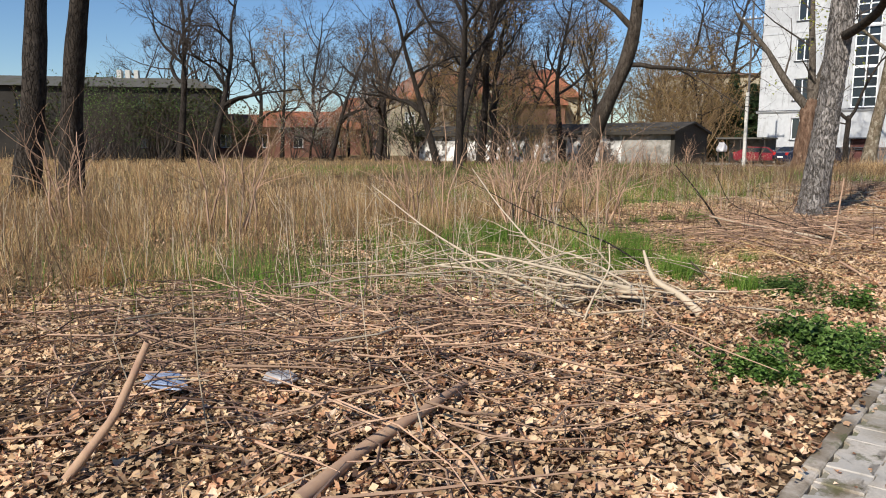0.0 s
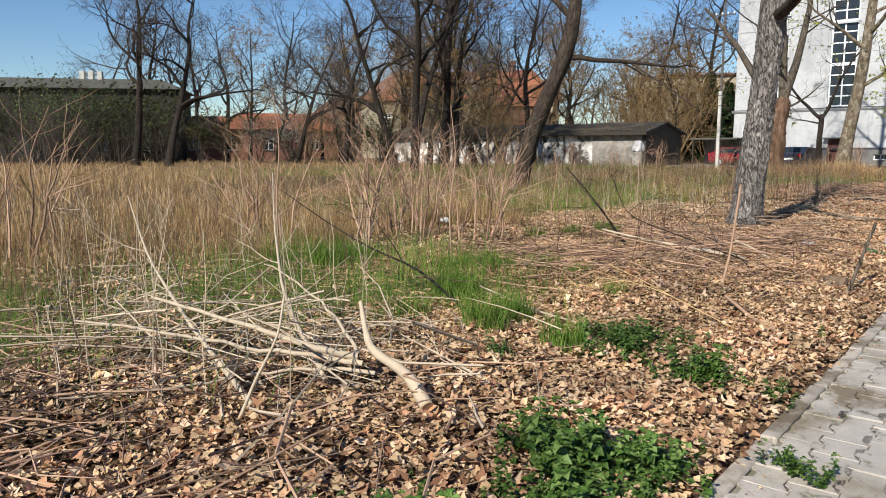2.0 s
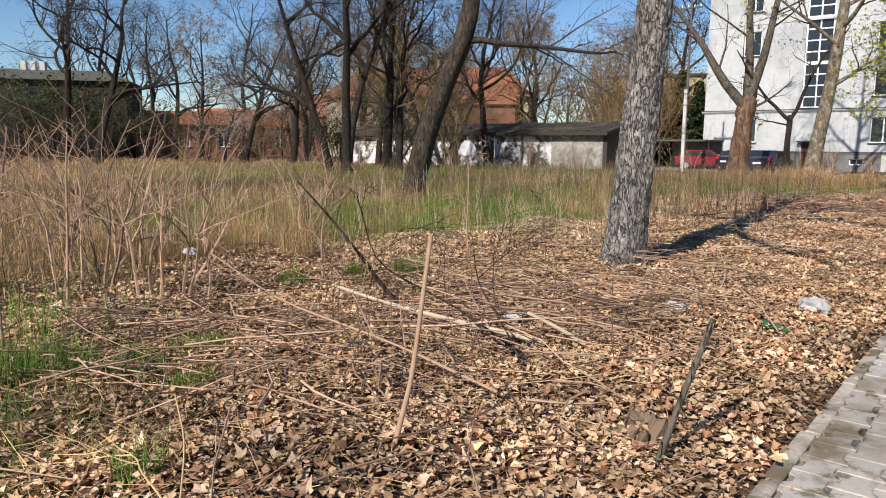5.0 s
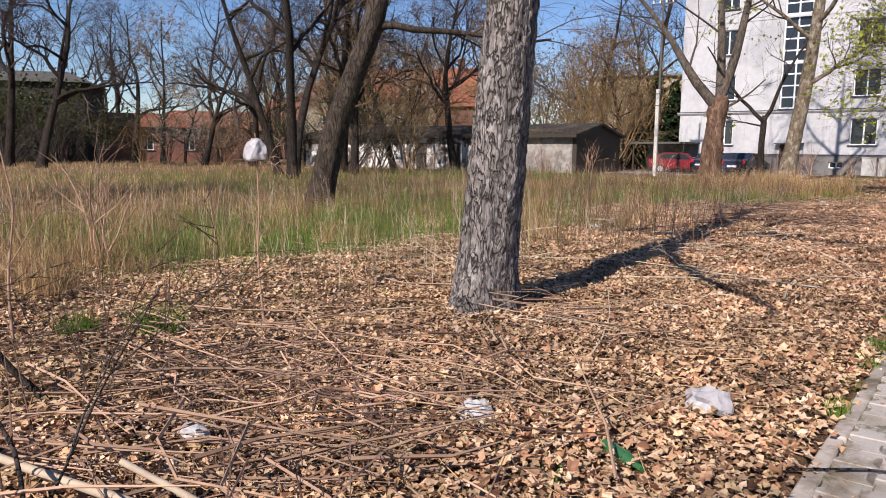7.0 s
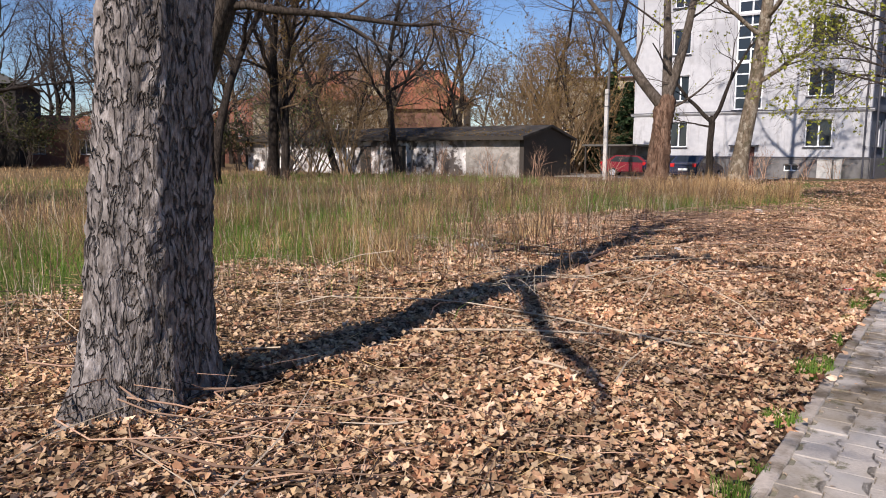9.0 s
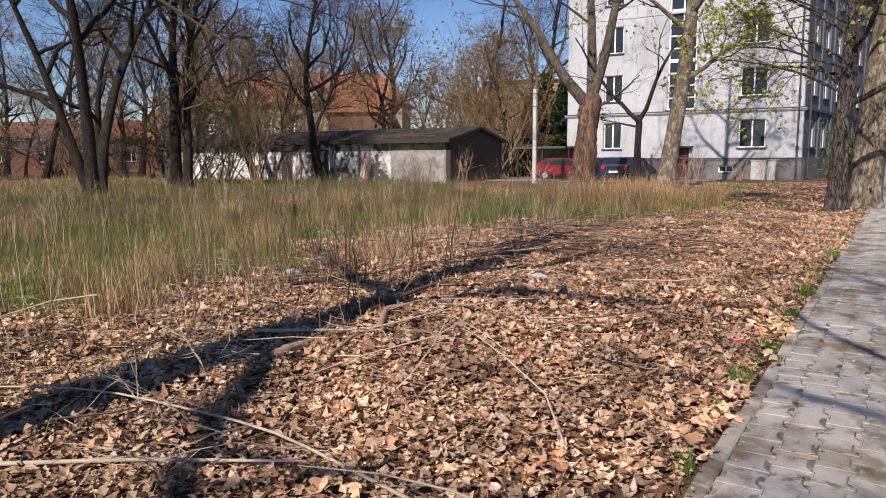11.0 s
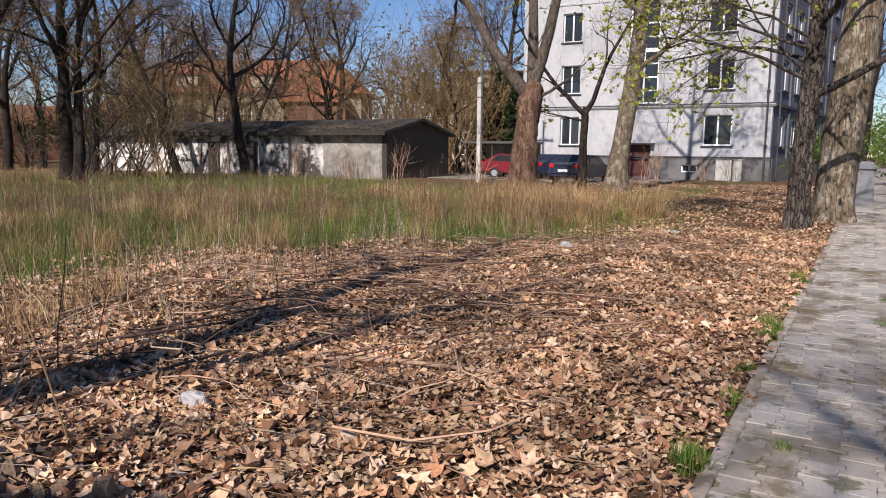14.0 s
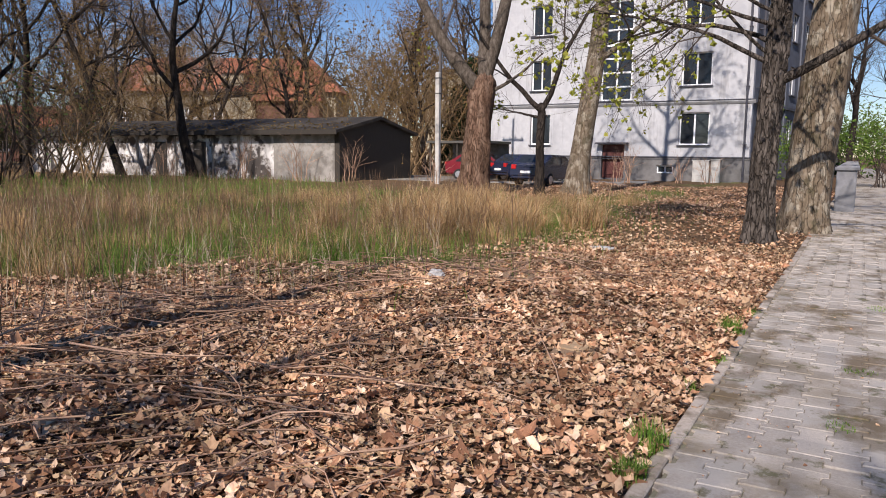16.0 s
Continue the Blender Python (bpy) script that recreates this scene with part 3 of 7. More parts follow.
def make_flats():
    house = thing("apartment_building", (0, 0, 0), "white-rendered apartment building with grey concrete plinth", "building")
    cols = [(-16.96, -15.72), (-8.24, -6.67)]
    holes = []
    wins = []
    for s in range(4):
        z0 = 2.0 + STOREY * s
        for x0, x1 in cols:
            holes.append((x0, x1, z0, z0 + 1.74))
            wins.append((x0, x1, z0, z0 + 1.74))
    stair = (-12.72, -10.92, 4.46, 13.1)
    holes.append(stair)
    door = (-12.5, -11.2, 1.31, 2.02)
    holes.append(door)
    part("front_wall", wall_with_holes(FX0, FX1, 1.31, EAVE, holes, FY, FY + 0.35), PLASTER, house)
    part("back_wall", box(FX0, FX1, BACK - 0.35, BACK, 0, EAVE), PLASTER, house)
    part("side_wall", box(FX0, FX0 + 0.35, FY + 0.353, BACK - 0.353, 0, EAVE), PLASTER, house)
    part("side_wall", box(FX1 - 0.35, FX1, FY + 0.353, BACK - 0.353, 0, EAVE), PLASTER, house)
    pl_holes = [(-9.35, -8.45, 0.45, 0.88), (-12.5, -11.2, 0.12, 1.31), (-17.0, -16.1, 0.45, 0.88)]
    part("plinth", wall_with_holes(FX0 - 0.06, FX1 + 0.06, -0.2, 1.305, pl_holes, FY - 0.08, FY + 0.34), PLINTH, house, "stained grey concrete plinth")
    part("plinth_ledge", box(FX0 - 0.1, FX1 + 0.1, FY - 0.13, FY + 0.1, 1.31, 1.37), DARK_TRIM, house)
    part("plinth_ledge", box(FX0 - 0.08, FX1 + 0.08, FY - 0.10, FY + 0.1, 1.20, 1.24), DARK_TRIM, house)
    part("cornice", prism([(FY - 0.16, 4.34), (FY - 0.16, 4.28), (FY - 0.05, 4.16), (FY + 0.02, 4.16), (FY + 0.02, 4.34)], FX0 - 0.16, FX1 + 0.16, "x"), PLASTER, house)
    part("cornice_cap", box(FX0 - 0.2, FX1 + 0.2, FY - 0.2, FY + 0.02, 4.345, 4.385), DARK_TRIM, house, "dark sheet-metal cornice cap")
    part("string_course", box(FX0 - 0.05, FX1 + 0.05, FY - 0.04, FY + 0.02, 10.55, 10.68), PLASTER, house)
    part("roof", prism([(FX0 - 0.6, EAVE), (FX1 + 0.6, EAVE), (FX1 + 0.6, EAVE + 0.25), ((FX0 + FX1) / 2, EAVE + 2.2), (FX0 - 0.6, EAVE + 0.25)], FY - 0.6, BACK + 0.6), ROOF_FELT, house)
    for x0, x1, z0, z1 in wins:
        window(house, x0, x1, z0, z1, FY, 2, 1)
        part("surround", wall_with_holes(x0 - 0.12, x1 + 0.12, z0 - 0.08, z1 + 0.12, [(x0, x1, z0, z1)], FY - 0.025, FY - 0.003), PLASTER, house)
    window(house, *stair, FY, 2, 11, heavy=(4, 8), sill=True, fw=0.1, bar=0.05)
    for x in (stair[0] - 0.35, stair[1] + 0.2):
        part("pilaster", box(x, x + 0.15, FY - 0.05, FY - 0.002, 4.39, EAVE), PLASTER, house)
    window(house, *pl_holes[0], FY - 0.08, 2, 1, sill=False)
    window(house, *pl_holes[2], FY - 0.08, 2, 1, sill=False)
    leaf = part("door", box(-12.48, -11.22, FY + 0.12, FY + 0.18, 0.12, 2.0, 0.01), DOOR_BROWN, house, "dark red-brown cellar door")
    for z in (0.3, 1.1):
        part("door_panel", box(-12.3, -11.4, FY + 0.1, FY + 0.125, z, z + 0.65, 0.01), DOOR_BROWN, leaf)
    part("canopy", box(-12.75, -10.95, FY - 0.55, FY - 0.01, 2.04, 2.13, 0.01), DARK_TRIM, house)
    pipe = part("downpipe", cylinder(0.06, 0.06, 0.1, EAVE, 10, FX1 - 0.25, FY - 0.2), DARK_TRIM, house)
    for z in (2.0, 5.0, 8.0, 11.0):
        part("pipe_clip", box(FX1 - 0.34, FX1 - 0.16, FY - 0.27, FY - 0.003, z, z + 0.04), DARK_TRIM, pipe)
    # solid near-black block, its colour standing in for the rooms' darkness
    part("dark_core", box(FX0 + 0.36, FX1 - 0.36, FY + 1.5, BACK - 0.4, 0, EAVE - 0.05), OLD_WALL, house, "solid dark block standing in for unlit rooms")


def make_wing():
    """Long side wing running back along the street, its street wall's shade put into the colour."""
    ob = thing("apartment_wing", (FX1 + 0.02, FY + 0.4, 0), "side wing of the apartment building, street wall coloured dark for shade", "building", rz=82.9)
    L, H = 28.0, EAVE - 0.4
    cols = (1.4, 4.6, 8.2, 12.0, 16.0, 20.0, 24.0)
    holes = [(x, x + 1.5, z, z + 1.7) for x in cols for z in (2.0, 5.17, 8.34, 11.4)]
    part("street_wall", wall_with_holes(0.0, L, 1.31, H, holes, 0.0, 0.35), WING_SHADED, ob)
    part("end_wall", box(L - 0.35, L, 0.353, 9.0, -0.2, H), PLASTER, ob)
    part("back_wall", box(0.4, L - 0.353, 8.65, 9.0, -0.2, H), PLASTER, ob)
    part("plinth", box(0.0, L, -0.08, 0.34, -0.2, 1.305), PLINTH, ob)
    part("cornice", box(0.0, L, -0.16, -0.003, 4.2, 4.36), DARK_TRIM, ob)
    part("roof", box(-0.3, L + 0.4, -0.5, 9.3, H + 0.003, H + 0.3, 0.03), ROOF_FELT, ob)
    for x in (3.4, 6.9, 10.6, 14.5, 18.5, 22.5):
        part("pilaster", box(x, x + 0.3, -0.1, -0.003, 1.31, H), WING_SHADED, ob)
    # same dark filler as in the main block, painting the unlit interior
    part("dark_core", box(0.5, L - 0.4, 1.6, 8.6, 0, H - 0.05), OLD_WALL, ob, "solid dark block standing in for unlit rooms")
    for hx in holes:
        window(ob, *hx, 0.0, 2, 1)
    pipe = part("downpipe", cylinder(0.06, 0.06, 0.1, H, 10, 0.5, -0.2), DARK_TRIM, ob)
    for z in (2.0, 5.0, 8.0, 11.0):
        part("pipe_clip", box(0.41, 0.59, -0.27, -0.003, z, z + 0.04), DARK_TRIM, pipe)


make_flats()
make_wing()


def meter_box(x0, x1, z1, label):
    ob = thing("meter_box", ((x0 + x1) / 2, 66.7, 0), label, "utility box", "meter boxes at the plinth")
    w = (x1 - x0) / 2
    part("cabinet", box(-w, w, -0.16, 0.16, -0.05, z1, 0.015), METAL_GREY, ob)
    part("door", box(-w + 0.05, w - 0.05, -0.178, -0.162, 0.12, z1 - 0.06, 0.005), METAL_GREY, ob)
    part("lid", box(-w - 0.03, w + 0.03, -0.2, 0.18, z1 + 0.002, z1 + 0.05, 0.01), METAL_GREY, ob)


meter_box(-7.35, -6.5, 1.15, "pale grey meter cabinet against the building plinth")
meter_box(-6.4, -5.95, 1.2, "small beige meter cabinet against the building plinth")

# ---- long garage shed ----
GX0, GX1, GY0, GY1, GE = -46.6, -21.5, 54.15, 60.6, 2.45


def make_garage():
    ob = thing("garage_row", (0, 0, 0), "long low garage shed with peeling plaster and felt roof", "shed")
    part("front_wall", box(GX0, -25.7, GY0, GY0 + 0.3, -0.2, GE), GARAGE_WALL, ob, "peeling white plaster wall")
    part("front_wall", box(-25.697, GX1 - 0.3, GY0 - 0.03, GY0 + 0.3, -0.2, GE), GARAGE_GREY, ob, "grey rendered wall")
    mid = (GY0 + GY1) / 2
    part("gable_wall", prism([(GY0 - 0.03, -0.2), (GY1, -0.2), (GY1, GE), (mid, 3.12), (GY0 - 0.03, GE)], GX1 - 0.297, GX1, "x"), DARK_BOARD, ob, "dark gable wall")
    part("gable_wall", prism([(GY0, -0.2), (GY1, -0.2), (GY1, GE), (mid, 3.12), (GY0, GE)], GX0 - 0.3, GX0 - 0.003, "x"), OLD_WALL, ob)
    part("back_wall", box(GX0, GX1 - 0.3, GY1 - 0.3, GY1 - 0.003, -0.2, GE), OLD_WALL, ob)
    part("roof", prism([(GY0 - 0.55, GE - 0.08), (GY0 - 0.55, GE + 0.06), (mid, 3.30), (GY1 + 0.4, GE + 0.06), (GY1 + 0.4, GE - 0.08), (mid, 3.15)], GX0 - 0.5, GX1 + 0.25, "x"), ROOF_FELT, ob, "worn dark felt roof")
    part("fascia", box(GX0 - 0.5, GX1 + 0.25, GY0 - 0.6, GY0 - 0.556, GE - 0.16, GE + 0.08), DARK_BOARD, ob)
    x = GX0 + 0.3
    rr = random.Random(4)
    while x < GX1 - 1.2:
        part("rafter_end", box(x, x + 0.1, GY0 - 0.55, GY0 - 0.033, GE - 0.2, GE - 0.083), DARK_BOARD, ob)
        x += 1.35
    for x in (-44.5, -39.8, -36.2, -33.0, -30.1, -28.2):
        w = 0.12 + rr.random() * 0.1
        part("pier", box(x, x + w, GY0 - 0.06, GY0 - 0.003, -0.2, GE - 0.2), GARAGE_GREY, ob)
    for x in (-31.5, -34.6):
        leaf = part("door", box(x, x + 0.95, GY0 - 0.05, GY0 - 0.004, -0.1, 1.95, 0.01), DARK_BOARD, ob, "dark boarded door")
        part("hinge", box(x + 0.05, x + 0.5, GY0 - 0.065, GY0 - 0.052, 1.5, 1.56), POLE_DARK, leaf)
    # moss and dead leaves lying on the roof
    n = 1500
    px = RNG.uniform(GX0, GX1, n)
    f = RNG.beta(1.0, 2.0, n)
    py, pz = GY0 - 0.5 + f * (mid - GY0 + 0.4), GE + 0.075 + f * (3.29 - GE - 0.06)
    v, q = leaf_quads(np.stack([px, py, pz], -1), RNG.uniform(0.05, 0.16, n), 0.3)
    put("roof_moss", mesh_from("roof_moss", v, q, OCHRE_LEAF), ob, "moss and fallen leaves")["kind"] = "stuff"


def leaf_quads(pos, size, tilt=0.6):
    """Small folded leaves, two faces each, lying or hanging at random angles."""
    n = len(pos)
    a = RNG.uniform(0, 2 * np.pi, n)
    nrm = RNG.normal(0, tilt, (n, 3))
    nrm[:, 2] = 1
    nrm /= np.linalg.norm(nrm, axis=1, keepdims=True)
    t = np.stack([np.cos(a), np.sin(a), np.zeros(n)], -1)
    t -= nrm * (t * nrm).sum(1, keepdims=True)
    t /= np.linalg.norm(t, axis=1, keepdims=True)
    s = np.cross(nrm, t)
    L, W = size[:, None], (size * RNG.uniform(0.35, 0.6, n))[:, None]
    up = nrm * (size * RNG.uniform(0.05, 0.35, n))[:, None]
    v = np.stack([pos - t * L * 0.5, pos + s * W + up, pos + t * L * 0.5, pos - s * W + up], 1)
    idx = np.arange(n * 4).reshape(n, 4)
    return v.reshape(-1, 3), np.concatenate([idx[:, [0, 1, 2]], idx[:, [0, 2, 3]]])


make_garage()


def make_small_shed():
    ob = thing("small_shed", (-19.6, 63.2, 0), "low open shed with flat roof beside the garage", "shed")
    part("roof", box(-1.7, 2.2, -1.2, 2.0, 2.0, 2.14, 0.01), ROOF_GREY, ob)
    part("wall", box(-1.6, 2.1, 1.8, 1.95, -0.1, 1.998), GARAGE_GREY, ob)
    for x in (-1.55, 0.2, 2.0):
        part("post", box(x, x + 0.1, -1.1, -1.0, -0.1, 1.998), DARK_BOARD, ob)


make_small_shed()


def make_villa():
    """Tiled house far behind the garages."""
    ob = thing("villa", (-66, 92, 0), "old villa with red tiled hipped roof, seen through trees", "house", rz=28)
    part("wall", wall_with_holes(-15, 13, 0, 8.2, [(x, x + 1.5, 4.6, 6.4) for x in (-12, -8.5, -4.6, -1.6, 4, 8.5)], -5.0, 5.0), VILLA_WALL, ob, "ochre rendered walls")
    for x in (-12, -8.5, -4.6, -1.6, 4, 8.5):
        window(ob, x, x + 1.5, 4.6, 6.4, -5.0, 3, 3, fw=0.1, bar=0.05)
    part("roof", hip(-15.8, 13.8, -5.8, 5.8, 8.2, 12.6, 4.5), TILE_RED, ob, "weathered red tiled roof")
    part("bay", box(4.5, 11.5, -7.5, -5.003, 0, 7.0), BRICK_RED, ob, "red brick bay")
    part("bay_roof", hip(4.0, 12.0, -8.1, -4.2, 7.003, 9.8, 1.6), TILE_RED, ob)
    for x in (-9, 0):
        d = part("dormer", box(x, x + 2.6, -5.2, -2.2, 8.9, 10.3), VILLA_WALL, ob)
        part("dormer_roof", hip(x - 0.3, x + 2.9, -5.6, -1.6, 10.303, 11.3, 1.0), TILE_RED, d)
    for x in (-7, 6):
        c = part("chimney", box(x, x + 0.9, -0.5, 0.5, 11.0, 13.8, 0.02), BRICK_RED, ob)
        part("chimney_cap", box(x - 0.08, x + 0.98, -0.58, 0.58, 13.803, 13.95, 0.02), POLE_CONCRETE, c)


def hip(x0, x1, y0, y1, z0, z1, inset):
    bm = bmesh.new()
    ym = (y0 + y1) / 2
    b = [bm.verts.new(p) for p in ((x0, y0, z0), (x1, y0, z0), (x1, y1, z0), (x0, y1, z0))]
    r = [bm.verts.new((x0 + inset, ym, z1)), bm.verts.new((x1 - inset, ym, z1))]
    for f in ((b[0], b[1], r[1], r[0]), (b[1], b[2], r[1]), (b[2], b[3], r[0], r[1]), (b[3], b[0], r[0]), (b[3], b[2], b[1], b[0])):
        bm.faces.new(f)
    return bm


make_villa()


def far_house(at, rz, w, d, h, ridge, wall, roof, label, wins):
    ob = thing("house", at, label, "house", rz=rz)
    holes = [(-w / 2 + 1.2 + i * (w - 2.4) / max(1, wins) + 0.2, -w / 2 + 2.4 + i * (w - 2.4) / max(1, wins) + 0.2, z, z + 1.5) for i in range(wins) for z in np.arange(1.2, h - 1.7, 3.0)]
    part("wall", wall_with_holes(-w / 2, w / 2, -0.2, h, holes, -d / 2, d / 2), wall, ob)
    for hx in holes:
        window(ob, *hx, -d / 2, 2, 1, fw=0.06)
    part("roof", hip(-w / 2 - 0.5, w / 2 + 0.5, -d / 2 - 0.5, d / 2 + 0.5, h + 0.003, ridge, min(w, d) * 0.35), roof, ob)


far_house((-92, 78, 0), 55, 18, 9, 4.0, 6.8, BRICK_RED, TILE_RED, "low red brick house with tiled roof behind trees", 4)
far_house((-100, 102, 0), 35, 16, 10, 6.5, 10.5, BRICK_RED, TILE_RED, "red brick house with tiled roof, far off", 4)
far_house((-36, 104, 0), 18, 16, 10, 10.5, 11.2, VILLA_WALL, BRICK_RED, "tall pale house with red brick side, far off", 4)
far_house((-75, 58, 0), 62, 15, 8, 3.6, 5.2, BRICK_RED, TILE_RED, "low red brick outbuilding among trees", 3)


def make_dark_building():
    ob = thing("old_building", (-83.2, 41.0, 0), "dark derelict building with flat grey roof", "building", rz=51)
    W, D, H = 26, 9, 7.6
    holes = [(x, x + 1.3, z, z + 1.6) for x in (-11, -7, -3, 1, 5, 9) for z in (1.2, 4.6)]
    part("wall", wall_with_holes(-W / 2, W / 2, -0.2, H, holes, -D / 2, D / 2), OLD_WALL, ob, "very dark brown-black walls")
    for hx in holes:
        window(ob, *hx, -D / 2, 2, 2, fw=0.08, mat=DARK_TRIM)
    part("roof", hip(-W / 2 - 0.6, W / 2 + 0.6, -D / 2 - 0.6, D / 2 + 0.6, H + 0.003, H + 1.4, 3.0), ROOF_GREY, ob, "grey low-pitched roof")
    for x in (2.2, 3.1, 4.0):
        part("chimney", box(x, x + 0.5, -0.4, 0.4, H + 0.9, H + 2.2, 0.02), POLE_CONCRETE, ob, "pale rendered chimney")


make_dark_building()

YARD = material("yard_gravel", (0.24, 0.225, 0.2), rough=0.95, scale=25, bump=0.01, stain=(0.16, 0.145, 0.12), stain_scale=0.5)
yard = part("yard", box(-25, -9, 58.2, 65.2, -0.1, 0.05, 0.02), YARD, None)
tagged(yard, "grey gravelled yard where cars park", "yard", kind="structure")

# ---- concrete fence beyond the trees ----
def make_fence():
    ob = thing("garden_wall", (0.1, 47.6, 0), "low concrete wall with pillars beside the pavement, coloured dark for shade", "fence")
    for i in range(10):
        y = i * 3.0
        p = part("pillar", box(-0.22, 0.26, y, y + 0.5, -0.1, 1.08, 0.02), WALL_SHADED, ob)
        part("cap", box(-0.28, 0.32, y - 0.06, y + 0.56, 1.083, 1.17, 0.02), WALL_SHADED, p)
        if i < 9:
            part("panel", box(-0.04, 0.1, y + 0.503, y + 2.997, -0.1, 0.8, 0.01), WALL_SHADED, ob)


make_fence()


def make_pole():
    ob = thing("utility_pole", (-17.05, 55.9, 0), "utility pole of dark timber on pale concrete stub", "pole")
    part("stub", box(-0.105, 0.105, -0.1, 0.1, -0.2, 5.2, 0.02), POLE_CONCRETE, ob, "pale concrete stub post")
    part("shaft", cylinder(0.08, 0.06, 4.0, 11.5, 12, 0.0, 0.185), POLE_DARK, ob, "dark timber shaft")
    for z in (4.2, 4.9):
        part("strap", box(-0.12, 0.12, -0.115, 0.27, z, z + 0.05), POLE_DARK, ob)
    arm = part("crossarm", box(-0.7, 0.7, 0.12, 0.2, 10.2, 10.3, 0.01), POLE_DARK, ob)
    for x in (-0.6, -0.2, 0.2, 0.6):
        part("insulator", cylinder(0.04, 0.03, 10.3, 10.45, 8, x, 0.16), WHITE_PAINT, arm)


make_pole()


def make_car(at, rz, paint, label):
    ob = thing("car", at, label, "car", "parked cars", rz)
    side = [(-2.0, 0.32), (2.0, 0.30), (2.08, 0.62), (1.95, 0.82), (0.95, 0.92), (0.35, 1.38), (-1.15, 1.42), (-1.85, 1.02), (-2.1, 0.92), (-2.1, 0.45)]
    bm = prism(side, -0.82, 0.82)
    bmesh.ops.bevel(bm, geom=list(bm.edges), offset=0.07, segments=2, affect='EDGES')
    body = part("body", bm, paint, ob)
    part("side_window", prism([(0.72, 0.93), (0.28, 1.31), (-1.1, 1.34), (-1.5, 1.0)], -0.826, 0.826), GLASS, body)
    part("rear_window", prism([(-1.22, 1.36), (-1.76, 1.04), (-1.78, 1.06), (-1.24, 1.385)], -0.62, 0.62), GLASS, body)
    part("windscreen", prism([(0.40, 1.34), (0.88, 0.955), (0.91, 0.975), (0.43, 1.365)], -0.64, 0.64), GLASS, body)
    for y in (-0.72, 0.5):
        part("tail_light", box(-2.13, -1.98, y, y + 0.22, 0.78, 0.98, 0.02), LAMP_RED, ob)
        part("headlight", box(1.96, 2.07, y, y + 0.22, 0.62, 0.76, 0.02), WHITE_PAINT, ob)
    part("number_plate", box(-2.14, -2.1, -0.26, 0.26, 0.6, 0.71), WHITE_PAINT, ob)
    for x in (-1.3, 1.28):
        for y in (-0.74, 0.74):
            bm = bmesh.new()
            bmesh.ops.create_cone(bm, cap_ends=True, segments=20, radius1=0.31, radius2=0.31, depth=0.2, matrix=Matrix.Translation((x, y, 0.3)) @ Matrix.Rotation(radians(90), 4, 'X'))
            bmesh.ops.bevel(bm, geom=[e for e in bm.edges if len(e.link_faces) == 2 and e.calc_face_angle() > 1], offset=0.03, segments=1, affect='EDGES')
            wheel = part("wheel", bm, TYRE, ob)
            bm = bmesh.new()
            bmesh.ops.create_cone(bm, cap_ends=True, segments=14, radius1=0.19, radius2=0.19, depth=0.216, matrix=Matrix.Translation((x, y, 0.3)) @ Matrix.Rotation(radians(90), 4, 'X'))
            part("rim", bm, RIM, wheel)


make_car((-17.6, 62.2, 0), 12, CAR_RED, "dark red parked car beside the building yard")
make_car((-14.6, 61.5, 0), 60, CAR_DARK, "dark blue parked car behind the trees")
make_car((-12.2, 57.6, 0), 86, CAR_DARK, "dark blue parked car with red tail lights")

# ---- trees ----
def grow(rng, p, d, length, r, level, deepest, out, kids, bend=0.16, up=0.05, spread=(0.5, 1.0), shrink=(0.45, 0.75), start=0.3, thin=0.004, fine=0.5):
    """One limb with its branches, as lines with radii, kept by level in out."""
    n = (9, 10, 6, 4, 3, 3)[min(level, 5)]
    pts, rad = [np.array(p, float)], [r]
    d = np.array(d, float) / np.linalg.norm(d)
    dirs = [d]
    for i in range(1, n):
        d = d + rng.normal(0, bend, 3) + np.array([0, 0, up])
        d /= np.linalg.norm(d)
        pts.append(pts[-1] + d * length / (n - 1))
        rad.append(r * (1 - (0.72 if level < deepest else 0.6) * i / (n - 1)))
        dirs.append(d)
    out.setdefault(level, []).append((np.array(pts), np.array(rad)))
    if level >= deepest:
        return
    for k in range(kids[min(level, len(kids) - 1)]):
        f = start + (1 - start) * (k + rng.random()) / kids[min(level, len(kids) - 1)]
        i = min(n - 2, int(f * (n - 1)))
        w = f * (n - 1) - i
        q = pts[i] * (1 - w) + pts[i + 1] * w
        base = dirs[i + 1]
        side = rng.normal(0, 1, 3)
        side -= base * (side @ base)
        side /= np.linalg.norm(side) + 1e-9
        a = rng.uniform(*spread)
        grow(rng, q, base * math.cos(a) + side * math.sin(a), length * rng.uniform(*shrink) * (1.1 - 0.4 * f), max(thin, rad[i] * fine), level + 1, deepest, out, kids, bend * 1.1, up, spread, shrink, 0.2, thin, fine)


def bark_plate(x, y, z, seed):
    """Height of the bark at a place: raised plates between branching furrows, with finer flaking."""
    wob = 0.06 * noise.noise(Vector((x * 5, y * 5, z * 2.2 + seed)))
    d, _ = noise.voronoi(Vector((x * 24 + wob * 14, y * 24 - wob * 14, z * 7.5 + wob * 24)))
    crack = min(1.0, (d[1] - d[0]) * 2.6)
    return crack - 0.6 + 0.35 * noise.noise(Vector((x * 34, y * 34, z * 17))) + 0.25 * noise.noise(Vector((x * 80, y * 80, z * 46)))


